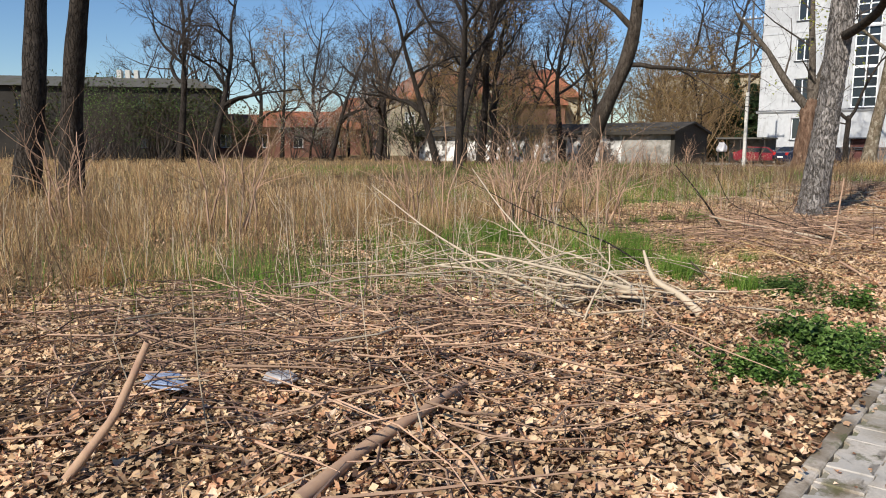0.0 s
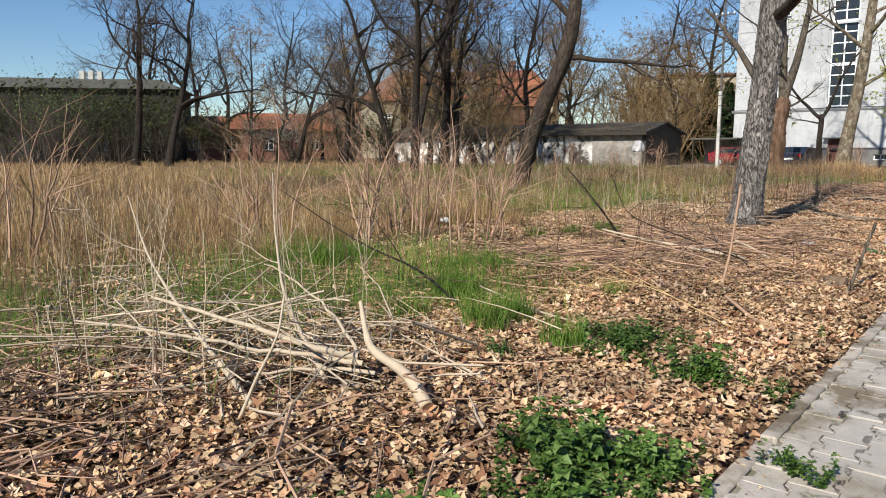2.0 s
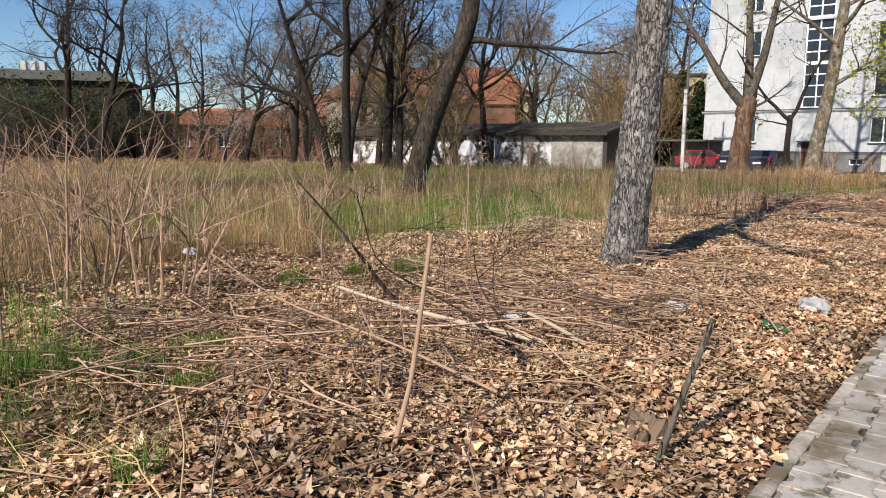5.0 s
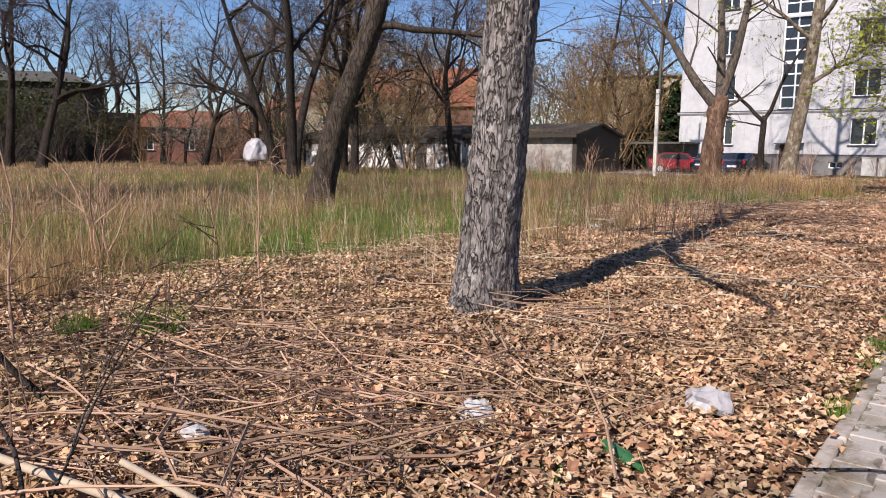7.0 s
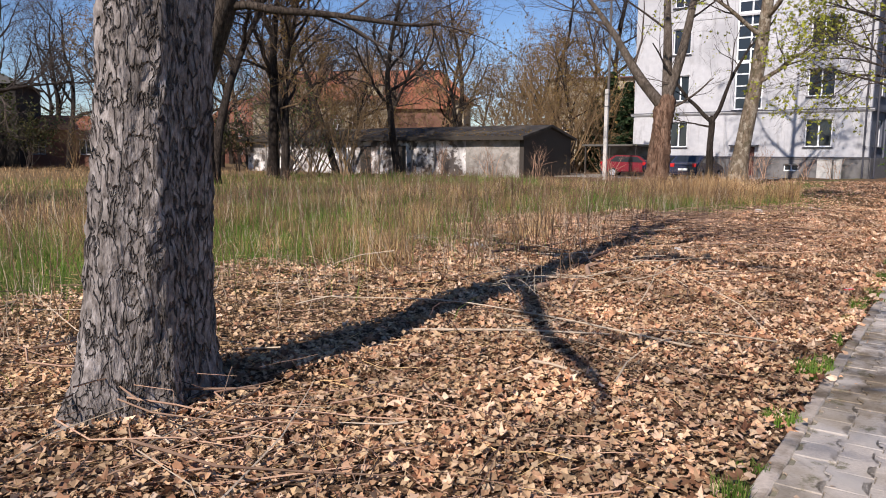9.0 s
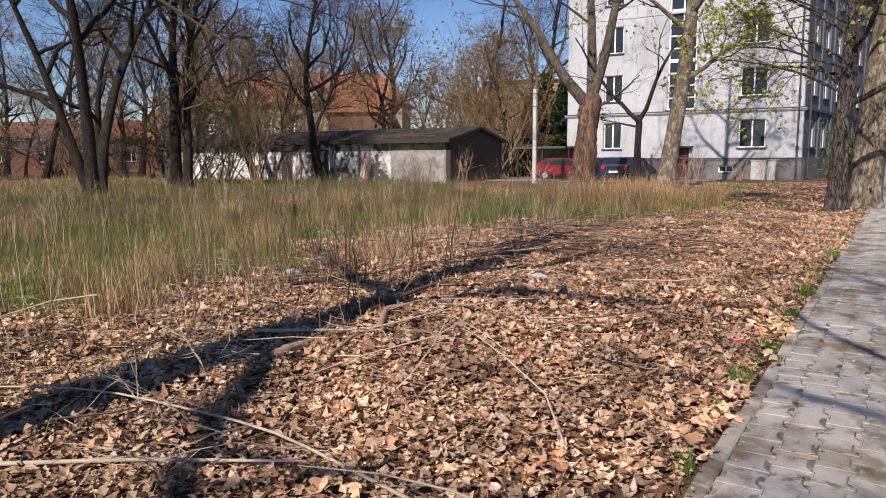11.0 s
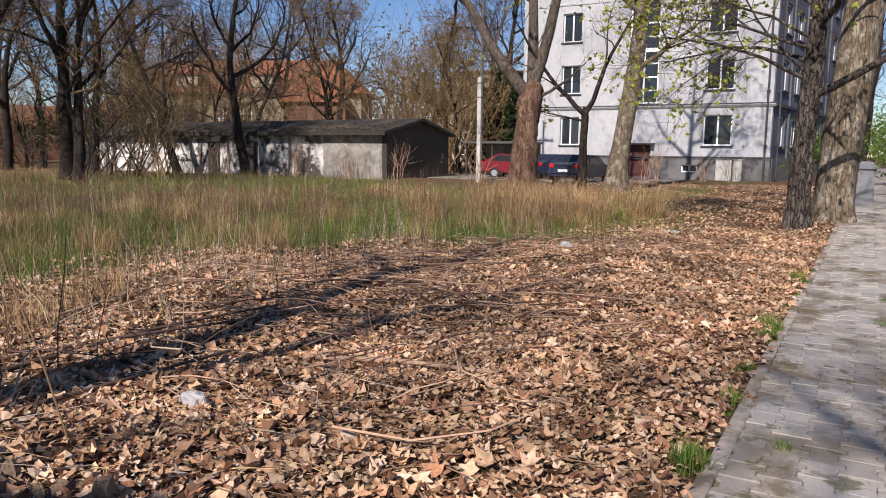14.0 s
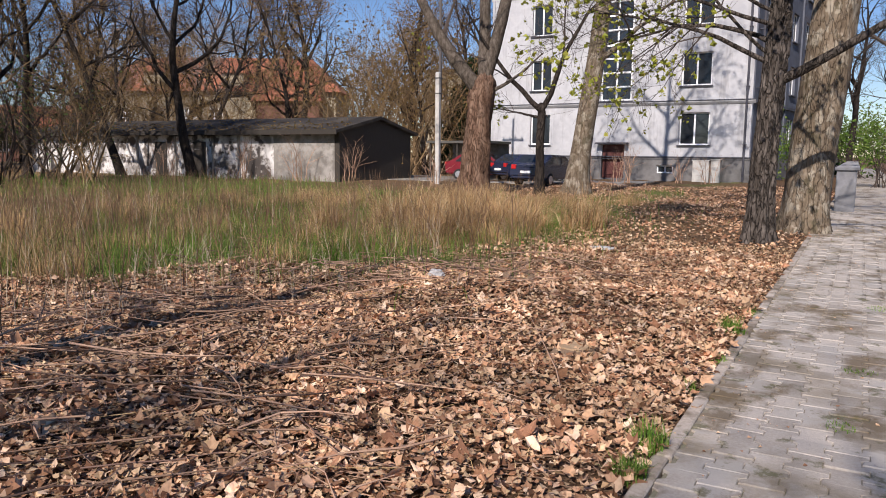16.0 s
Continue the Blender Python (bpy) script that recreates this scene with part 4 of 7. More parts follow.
def trunk_mesh(name, pts, rad, mat, sides=18, rough=0.05, flare=True, seed=1, plates=0.0, oval=(0.0, 0.0)):
    """A trunk round a bent line, with root flare, ribs and knobs, closed at the top."""
    rng = np.random.default_rng(seed)
    pts, rad = np.array(pts, float), np.array(rad, float)
    n = max(9, int((pts[-1][2] - pts[0][2]) / 0.028)) if plates else max(30, 5 * len(pts))
    heights = pts[:, 2]
    s = np.interp(np.linspace(heights[0], heights[-1], n), heights, range(len(pts)))
    p = np.stack([np.interp(s, range(len(pts)), pts[:, k]) for k in range(3)], -1)
    for _ in range(2):
        p[1:-1] = (p[:-2] + 2 * p[1:-1] + p[2:]) / 4
    r = np.interp(s, range(len(rad)), rad)
    a = np.arange(sides) * 2 * np.pi / sides
    ph = rng.uniform(0, 6, 6)
    verts = np.zeros((n, sides, 3))
    for i in range(n):
        z = p[i, 2] - p[0, 2]
        fl = 1 + (0.42 * math.exp(-z / 0.22) * (0.75 + 0.45 * np.cos(5 * a + ph[0])) if flare else 0)
        ribs = 1 + rough * (np.sin(7 * a + ph[1] + z * 0.7) * 0.6 + np.sin(11 * a + ph[2] - z * 1.9) * 0.5 + np.sin(4 * a + ph[3] + z * 2.6) * 0.7) + (0 if plates else rng.normal(0, rough * 0.35, sides))
        rr = r[i] * fl * ribs * (1 + oval[0] * np.cos(2 * (a - radians(oval[1]))))
        if plates:
            rr = rr + plates * np.array([bark_plate(math.cos(b) * r[i], math.sin(b) * r[i], z, seed) for b in a])
        verts[i, :, 0] = p[i, 0] + rr * np.cos(a)
        verts[i, :, 1] = p[i, 1] + rr * np.sin(a)
        verts[i, :, 2] = p[i, 2]
    verts[0, :, 2] -= 0.15
    idx = np.arange(n * sides).reshape(n, sides)
    q = np.stack([idx[:-1], np.roll(idx, -1, 1)[:-1], np.roll(idx, -1, 1)[1:], idx[1:]], -1).reshape(-1, 4)
    return mesh_from(name, verts.reshape(-1, 3), q, mat, True)


def twig_leaves(out, level, share, size, rng, spread=0.03):
    pos = []
    for pts, _ in out.get(level, []):
        if rng.random() < share:
            for q in pts[1:]:
                for _ in range(3):
                    pos.append(q + rng.normal(0, spread, 3))
    pos = np.array(pos) if pos else np.zeros((1, 3))
    return leaf_quads(pos, rng.uniform(size * 0.6, size * 1.4, len(pos)), 1.2)


def finish_tree(ob, out, bark, deepest, leaf=None, share=0.5, size=0.06, seed=3, twig=None, each_limb=True):
    rng = np.random.default_rng(seed)
    if each_limb:
        for line in out.get(1, []):
            v, q = tubes([line], 8)
            put("limb", mesh_from("limb", v, q, bark, True), ob)
    elif out.get(1):
        v, q = tubes(out[1], 7)
        put("branchwork", mesh_from("branchwork", v, q, bark, True), ob)
    vs, fs, off = [], [], 0
    for lv, lines in out.items():
        if lv >= 2:
            v, q = tubes(lines, 5 if lv == 2 else 3)
            vs.append(v)
            fs.append(q + off)
            off += len(v)
    if vs:
        put("crown", mesh_from("crown", np.concatenate(vs), np.concatenate(fs), twig or TWIG), ob, "bare twigs")
    if leaf:
        v, q = twig_leaves(out, deepest, share, size, rng)
        put("leaves", mesh_from("leaves", v, q, leaf), ob)


def near_tree(name, at, label, trunk, radii, bark, limbs, seed, deepest=4, kids=(0, 6, 5, 4), leaf=None, share=0.4, size=0.06, rough=0.05, group="", limb_bark=None, plates=0.0, oval=(0.0, 0.0), up=0.04, bend=0.11, fine=0.45):
    """A tree by the path: its own trunk line, its own main limbs (from height, way, length, radius), and grown twigs."""
    ob = thing(name, (*at, float(fold(*at))), label, "tree", group)
    put("trunk", trunk_mesh("trunk", trunk, radii, bark, 110 if plates else 26, rough, True, seed, plates, oval), ob)
    rng = np.random.default_rng(seed)
    out = {}
    tr = np.array(trunk, float)
    for z, way, length, r in limbs:
        q = np.array([np.interp(z, tr[:, 2], tr[:, 0]), np.interp(z, tr[:, 2], tr[:, 1]), z])
        grow(rng, q, way, length, r, 1, deepest, out, kids, bend, up, fine=fine)
    finish_tree(ob, out, limb_bark or bark, deepest, leaf, share, size, seed)
    return ob


def tree_grey():
    near_tree("tree", (-3.5, 17.3), "large tree with furrowed grey bark in leaf litter",
              [(0, 0, 0), (0.05, 0.02, 0.6), (0.12, 0.03, 1.4), (0.2, 0.05, 2.4), (0.27, 0.06, 3.4), (0.32, 0.1, 4.6), (0.25, 0.1, 6.5), (0.3, 0.3, 9.0), (0.2, 0.5, 12.0)],
              [0.325, 0.30, 0.28, 0.265, 0.265, 0.24, 0.19, 0.13, 0.04], BARK_GREY,
              [(3.4, (0.43, -0.89, -0.12), 5.6, 0.095), (4.1, (0.7, -0.35, 0.5), 4.6, 0.09), (4.6, (-0.7, -0.3, 0.7), 4.0, 0.11), (5.2, (0.5, 0.7, 0.6), 4.5, 0.1), (6.3, (-0.5, 0.6, 0.7), 4.0, 0.09),
               (7.2, (0.5, -0.5, 0.7), 3.6, 0.08), (8.4, (-0.4, -0.4, 0.9), 3.2, 0.07), (9.5, (0.3, 0.3, 0.9), 3.0, 0.06)], 11, 4, (0, 6, 5, 4), rough=0.05, limb_bark=BARK_LIMB, plates=0.02, oval=(0.34, 112))


def tree_leaning():
    near_tree("tree", (-12.1, 23.3), "dark leaning tree with a long low branch in dry grass",
              [(0, 0, 0), (0.25, 0.05, 0.9), (0.55, 0.1, 1.9), (0.95, 0.2, 2.9), (1.45, 0.3, 3.9), (1.7, 0.35, 5.0), (1.8, 0.4, 6.5), (1.7, 0.6, 9.0), (1.8, 0.7, 12.0)],
              [0.31, 0.28, 0.265, 0.25, 0.235, 0.20, 0.16, 0.11, 0.04], BARK_LIMB,
              [(3.95, (0.80, 0.55, 0.02), 3.9, 0.085), (5.0, (-0.7, -0.3, 0.8), 4.0, 0.1), (5.6, (0.6, -0.4, 0.8), 4.0, 0.09), (6.6, (-0.3, 0.7, 0.8), 3.8, 0.08),
               (7.6, (0.6, 0.5, 0.8), 3.5, 0.08), (8.8, (-0.5, 0.1, 0.9), 3.0, 0.06), (9.8, (0.3, -0.3, 0.9), 2.8, 0.05)], 23, 4)


def tree_pollard():
    near_tree("tree", (-11.5, 48.8), "stout pollarded tree with flaking red-brown bark",
              [(0, 0, 0), (0.05, 0, 0.8), (0.1, 0, 1.7), (0.15, 0.02, 2.6), (0.22, 0.05, 3.4), (0.3, 0.1, 3.9), (0.35, 0.1, 4.3)],
              [0.58, 0.5, 0.46, 0.42, 0.46, 0.4, 0.12], BARK_RED,
              [(3.5, (-0.62, -0.25, 0.75), 7.5, 0.27), (3.9, (-0.05, 0.1, 1.0), 9.5, 0.25), (4.0, (0.25, 0.15, 0.95), 9.5, 0.25), (3.4, (0.75, 0.2, 0.35), 2.6, 0.08)], 31, 4, (0, 5, 4, 4), BUD, 0.08, 0.06, rough=0.09, limb_bark=BARK_POLLARD, bend=0.07, fine=0.3)


def tree_slender():
    near_tree("tree", (-9.35, 49.6), "slim forked tree with dark bark and first leaves",
              [(0, 0, 0), (0.02, 0, 0.9), (0.0, 0, 1.9), (0.05, 0, 2.9), (0.0, 0, 3.2)],
              [0.18, 0.15, 0.14, 0.14, 0.05], BARK_DARK,
              [(2.9, (-0.8, -0.1, 0.75), 4.6, 0.1), (2.95, (0.45, 0.1, 0.9), 5.5, 0.1), (2.7, (-0.9, 0.1, 0.15), 1.8, 0.05)], 37, 4, (0, 5, 4, 3), BUD, 0.3, 0.10)


def tree_plane():
    near_tree("tree", (-8.35, 50.6), "tall smooth-barked plane tree leaning slightly",
              [(0, 0, 0), (0.1, 0, 1.2), (0.3, 0.02, 2.6), (0.55, 0.05, 4.4), (0.75, 0.1, 6.4), (0.95, 0.1, 9.0), (1.0, 0.2, 13.0), (1.1, 0.2, 18.5)],
              [0.46, 0.37, 0.33, 0.31, 0.27, 0.22, 0.14, 0.05], BARK_PLANE,
              [(4.6, (0.85, -0.1, 0.3), 3.4, 0.12), (6.6, (-0.6, -0.4, 0.7), 4.6, 0.12), (7.4, (0.7, -0.5, 0.4), 5.0, 0.12), (8.4, (0.5, 0.6, 0.7), 4.5, 0.1), (9.6, (-0.6, 0.3, 0.7), 4.0, 0.09), (11, (0.5, -0.3, 0.8), 5.5, 0.12), (12, (0.8, 0.2, 0.6), 5.0, 0.11), (13, (-0.6, -0.3, 0.7), 5.0, 0.11), (13.8, (0.7, -0.5, 0.5), 5.0, 0.10), (14.5, (0.6, 0.2, 0.7), 4.6, 0.09), (15.2, (-0.7, 0.3, 0.6), 4.0, 0.08), (16, (0.5, -0.4, 0.8), 3.6, 0.07)],
              41, 4, (0, 7, 6, 4), BUD, 0.35, 0.1, rough=0.03)


def tree_roadside_dark():
    near_tree("tree", (-1.02, 38.7), "dark furrowed roadside tree with fresh yellow-green leaves",
              [(0, 0, 0), (0.0, 0, 0.8), (0.02, 0, 1.6), (0.05, 0, 2.4), (0.1, 0.05, 3.4), (0.12, 0.1, 4.6), (0.1, 0.2, 6.5), (0.15, 0.2, 9.0)],
              [0.235, 0.20, 0.19, 0.19, 0.17, 0.13, 0.09, 0.04], BARK_ROAD,
              [(2.6, (0.86, 0.1, 0.34), 3.9, 0.085), (2.9, (-0.75, -0.35, 0.5), 3.0, 0.045), (3.2, (-0.85, 0.2, 0.4), 3.2, 0.045), (3.5, (-0.6, -0.6, 0.4), 3.0, 0.04), (3.9, (0.4, -0.7, 0.5), 3.2, 0.07), (4.3, (-0.8, 0.1, 0.5), 3.2, 0.045),
               (4.9, (0.6, 0.5, 0.7), 3.0, 0.06), (5.6, (-0.5, -0.5, 0.8), 2.8, 0.05), (3.0, (-0.9, -0.1, 0.6), 2.8, 0.035), (3.7, (-0.85, -0.45, 0.55), 3.0, 0.035), (4.5, (-0.9, -0.2, 0.3), 3.0, 0.035)], 53, 4, (0, 8, 6, 4), BUD, 0.34, 0.08, rough=0.07, plates=0.016, up=-0.03)


def tree_roadside_plane():
    near_tree("tree", (-0.5, 41.3), "massive plane tree with mottled pale bark beside the pavement",
              [(0, 0, 0), (0.02, 0, 0.8), (0.1, 0, 2.0), (0.22, 0.02, 3.4), (0.35, 0.05, 5.0), (0.5, 0.1, 7.5), (0.6, 0.2, 10.5), (0.7, 0.2, 16.5)],
              [0.42, 0.41, 0.41, 0.41, 0.38, 0.30, 0.2, 0.05], BARK_PLANE,
              [(4.8, (-0.8, -0.4, 0.4), 4.6, 0.12), (5.6, (0.8, -0.4, 0.5), 4.6, 0.12), (6.4, (-0.6, 0.5, 0.6), 4.6, 0.11), (7.4, (0.5, 0.6, 0.7), 4.2, 0.1), (8.6, (-0.5, -0.6, 0.7), 4.0, 0.09), (10, (0.5, -0.3, 0.8), 3.5, 0.07)],
              59, 4, (0, 6, 5, 4), BUD, 0.4, 0.09, rough=0.035)


def tree_verge():
    near_tree("tree", (3.2, 14.5), "bare street tree on the verge beside the pavement",
              [(0, 0, 0), (0.0, 0, 1.5), (0.05, 0.1, 3.5), (0.0, 0.1, 6.0), (0.1, 0.0, 9.0), (0.1, 0.1, 14.5)],
              [0.24, 0.21, 0.19, 0.15, 0.1, 0.04], BARK_LIMB,
              [(4.0, (-0.8, 0.3, 0.5), 4.2, 0.09), (4.8, (-0.7, -0.5, 0.5), 4.2, 0.09), (5.6, (0.7, 0.4, 0.6), 3.8, 0.08), (6.6, (-0.8, 0.1, 0.6), 4.2, 0.08), (7.6, (-0.5, 0.7, 0.7), 3.4, 0.07), (8.6, (-0.6, -0.5, 0.8), 3.0, 0.06)], 67, 4, (0, 6, 5, 4))


for make in (tree_verge, tree_grey, tree_leaning, tree_pollard, tree_slender, tree_plane, tree_roadside_dark, tree_roadside_plane):
    make()


def wood_tree(label, height, r, seed, bark, kids=(10, 6, 5, 4), lean=0.0, fork=0.25, leaf=None, share=0.3, size=0.08, twig=None, up=0.06, deepest=4):
    """A bare tree of the wood, at the origin, to be copied to its places."""
    ob = thing("tree", (0, 0, 0), label, "tree", "bare trees across the waste ground")
    rng = np.random.default_rng(seed)
    n = 8
    pts = [np.zeros(3)]
    d = np.array([lean, 0, 1.0])
    for i in range(1, n):
        d = d + np.array([*rng.normal(0, 0.10, 2), 0])
        d /= np.linalg.norm(d)
        pts.append(pts[-1] + d * height / (n - 1))
    rad = [r * (1 - 0.9 * (i / (n - 1)) ** 0.9) for i in range(n)]
    put("trunk", trunk_mesh("trunk", pts, rad, bark, 12, 0.06, True, seed), ob)
    out = {}
    k0 = kids[0]
    for k in range(k0):
        f = fork + (0.98 - fork) * (k + rng.random()) / k0
        i = min(n - 2, int(f * (n - 1)))
        w = f * (n - 1) - i
        q = pts[i] * (1 - w) + pts[i + 1] * w
        az = rng.uniform(0, 6.28)
        a = rng.uniform(0.45, 1.05)
        grow(rng, q, (math.sin(a) * math.cos(az), math.sin(a) * math.sin(az), math.cos(a)), height * rng.uniform(0.26, 0.42) * (1.25 - 0.6 * f), rad[i] * 0.62, 1, deepest, out, (0, *kids[1:]), 0.21, up, thin=0.011, fine=0.56)
    finish_tree(ob, out, bark, deepest, leaf, share, size, seed, twig, each_limb=False)
    return ob


W1 = wood_tree("bare tree with dark trunk and fine twigs", 15, 0.30, 101, BARK_DARK)
W2 = wood_tree("bare forked tree with dark trunk", 13, 0.26, 102, BARK_DARK, (9, 6, 5, 4), 0.12, 0.2)
W3 = wood_tree("tall bare tree with slender dark trunk", 18, 0.30, 103, BARK_DARK, (12, 6, 5, 4), -0.05, 0.35)
W4 = wood_tree("bare tree with a few withered ochre leaves", 11, 0.2, 104, BARK_DARK, (10, 6, 5, 4), 0.05, 0.15, OCHRE_LEAF, 0.30, 0.09, TWIG_OCHRE)
W5 = wood_tree("bare tree with pale silvery twigs", 12, 0.2, 105, BARK_DARK, (11, 6, 5, 4), 0.03, 0.2, twig=TWIG_PALE)
placed = set()


def plant(src, x, y, s=1.0, rz=0.0, label=""):
    """Moves the first use of a tree to its place; later ones are copies."""
    m = pose(x, y, float(fold(x, y)), 0, 0, rz)
    if src.name in placed:
        ob = copy_thing(src, m)
    else:
        ob = src
        placed.add(src.name)
        ob.matrix_basis = m
    ob.scale = (s, s, s)
    if label:
        ob["label"] = label


for src, x, y, s, rz in (
        (W3, -27.0, 35.6, 0.9, 20), (W3, -27.8, 36.4, 0.85, 150), (W4, -29.0, 41.8, 1.2, 80), (W2, -30.1, 37.4, 1.0, 200),
        (W1, -29.9, 52.6, 0.95, 0), (W2, -35.2, 52.3, 1.0, 190), (W1, -30.4, 42.3, 1.05, 75), (W3, -36.0, 47.5, 0.8, 40),
        (W1, -56.5, 34.9, 1.15, 120), (W2, -51.9, 35.1, 1.25, 60), (W1, -60.1, 62.0, 1.1, 210), (W2, -47.0, 49.0, 1.1, 300),
        (W4, -52.0, 62.0, 1.3, 10), (W3, -43.0, 66.0, 0.85, 90), (W1, -37.0, 69.0, 1.1, 170), (W4, -33.0, 64.0, 1.1, 220),
        (W4, -40.0, 72.0, 1.3, 30), (W2, -28.0, 72.0, 1.2, 250), (W1, -24.5, 78.0, 1.2, 310), (W3, -31.0, 84.0, 0.95, 15),
        (W4, -45.0, 60.0, 1.15, 140), (W2, -66.0, 50.0, 1.2, 95), (W1, -72.0, 64.0, 1.2, 5), (W3, -50.0, 76.0, 0.9, 260),
        (W4, -58.0, 73.0, 1.3, 330), (W2, -80.0, 84.0, 1.3, 45), (W1, -86.0, 60.0, 1.2, 280), (W3, -98.0, 84.0, 1.0, 60),
        (W1, -22.0, 92.0, 1.1, 100), (W2, -92.0, 48.0, 1.2, 20), (W3, -21.0, 10.7, 1.1, 70), (W1, -20.2, 9.2, 1.15, 130),
        (W1, -60.0, 90.0, 1.3, 33), (W3, -80.0, 110.0, 1.1, 76), (W2, -45.0, 108.0, 1.2, 144), (W1, -110.0, 70.0, 1.3, 211),
        (W5, -57.0, 49.5, 0.65, 40), (W5, -52.5, 53.5, 0.6, 250), (W5, -62.0, 70.0, 1.15, 0), (W5, -57.0, 74.0, 1.2, 90), (W5, -68.0, 78.0, 1.2, 200), (W5, -50.0, 71.0, 1.0, 300), (W4, -24.0, 66.5, 0.9, 190), (W4, -39.0, 58.5, 0.8, 60)):
    plant(src, x, y, s, rz)


def shrub(label, height, n, seed, twig, leaf=None, share=0.4, size=0.05, name="shrub", wide=0.5, deepest=3):
    """A thicket of stems from one stool."""
    ob = thing(name, (0, 0, 0), label, "shrub", "shrubs and thickets")
    rng = np.random.default_rng(seed)
    out = {}
    for k in range(n):
        az, a = rng.uniform(0, 6.28), abs(rng.normal(0, wide))
        grow(rng, (rng.normal(0, 0.2), rng.normal(0, 0.2), -0.05), (math.sin(a) * math.cos(az), math.sin(a) * math.sin(az), math.cos(a)), height * rng.uniform(0.7, 1.1), height * 0.008 + 0.006, 1, deepest, out, (0, 6, 5, 4), 0.12, 0.03)
    v, q = tubes(out[1], 5)
    put("branchwork", mesh_from("branchwork", v, q, twig), ob)
    rest = {k: v for k, v in out.items() if k > 1}
    finish_tree(ob, rest, twig, deepest, leaf, share, size, seed, twig, each_limb=False)
    return ob


wr = random.Random(77)
for k in range(26):
    x = wr.uniform(-84, -22)
    y = wr.uniform(62, 118) if x > -50 else wr.uniform(46, 118)
    if math.hypot(x + 66, y - 92) < 13 or math.hypot(x + 36, y - 104) < 9:
        continue
    plant((W4, W2, W4, W1)[k % 4], x, y, wr.uniform(0.85, 1.3), wr.uniform(0, 360))

S1 = shrub("tangled bare thicket with withered ochre leaves", 5.0, 11, 201, TWIG_OCHRE, OCHRE_LEAF, 0.3, 0.08)
S4 = shrub("dark tangled thicket of bare stems with ivy", 5.0, 10, 205, TWIG, NETTLE, 0.25, 0.08)
S5 = shrub("dense thicket hung with dark evergreen ivy", 5.0, 9, 207, TWIG, IVY, 1.0, 0.2)
S2 = shrub("bushy shrub in pale blossom", 4.5, 9, 202, TWIG, BLOSSOM, 0.8, 0.09)
S3 = shrub("low bare shrub with brown twigs", 1.9, 7, 203, STICK_BROWN, None, wide=0.45, deepest=2)
for src, x, y, s, rz in (
        (S1, -31.5, 46.5, 1.0, 0), (S1, -27.5, 45.0, 0.9, 70), (S1, -33.0, 62.5, 1.0, 140), (S1, -26.0, 62.5, 1.2, 200), (S1, -41.0, 63.5, 0.9, 290),
        (S1, -55.0, 55.0, 1.1, 50), (S4, -64.0, 42.0, 1.1, 260), (S4, -70.5, 40.0, 1.0, 10), (S4, -68.0, 33.0, 1.1, 170), (S1, -47.0, 64.0, 1.2, 90), (S1, -24.0, 64.0, 1.1, 320),
        (S1, -30.0, 66.0, 1.4, 245), (S2, -58.0, 52.0, 1.15, 0), (S2, -61.0, 54.5, 1.1, 120), (S5, -66.5, 42.5, 1.15, 0), (S5, -69.5, 40.0, 1.0, 80), (S5, -73.5, 36.5, 1.1, 170), (S5, -63.0, 45.0, 0.75, 260), (S5, -77.0, 33.0, 1.0, 40), (S5, -46.0, 52.5, 0.6, 10), (S4, -58.5, 48.5, 0.9, 10), (S1, -53.0, 50.5, 0.9, 130), (S4, -49.5, 53.0, 0.85, 220), (S1, -61.5, 48.0, 0.8, 300),
        (S3, -6.55, 12.36, 0.85, 15), (S3, -7.71, 10.65, 0.85, 160), (S3, -5.6, 12.6, 0.8, 0), (S3, -6.4, 11.2, 0.9, 90), (S3, -7.5, 13.0, 0.9, 200), (S3, -20.0, 52.9, 1.0, 40), (S3, -23.4, 53.4, 1.1, 130), (S3, -8.0, 16.2, 0.7, 300), (S3, -9.6, 8.2, 1.0, 30), (S3, -12.5, 7.0, 1.0, 250),
        (S3, -27.0, 53.3, 1.2, 75), (S3, -32.5, 53.0, 1.1, 15), (S3, -15.5, 53.0, 0.8, 110), (S1, -24.5, 66.5, 1.7, 5), (S1, -27.5, 67.0, 1.8, 125), (S1, -26.0, 71.0, 1.9, 205), (S1, -23.0, 70.0, 1.5, 165), (S1, -45.0, 70.0, 1.6, 45), (S1, -52.0, 68.0, 1.5, 145), (S4, -72.0, 41.0, 1.3, 15), (S4, -74.5, 37.5, 1.3, 95), (S4, -69.0, 36.0, 1.3, 215), (S4, -66.5, 31.5, 1.3, 165), (S4, -72.0, 46.5, 1.3, 300), (S4, -70.0, 44.5, 1.1, 10), (S4, -66.0, 38.5, 1.2, 40), (S4, -63.0, 34.0, 1.1, 310), (S4, -61.0, 30.0, 1.1, 75), (S4, -57.0, 27.0, 1.0, 120), (S1, -43.5, 66.5, 1.0, 66), (S1, -28.5, 69.5, 1.5, 100), (S1, -21.0, 84.0, 1.5, 10), (S3, -13.6, 59.5, 0.8, 10), (S3, -9.4, 61.5, 1.0, 60), (S3, -11.2, 60.4, 0.9, 200), (S3, -6.0, 63.5, 0.8, 140), (S1, -49.0, 61.0, 1.2, 222), (S4, -31.5, 43.5, 1.0, 33), (S4, -34.0, 47.0, 0.9, 99), (S1, -78.0, 52.0, 1.0, 110), (S4, -50.0, 57.5, 1.0, 190), (S3, -10.4, 63.0, 0.9, 20), (S3, -7.8, 65.5, 0.8, 80)):
    plant(src, x, y, s, rz)


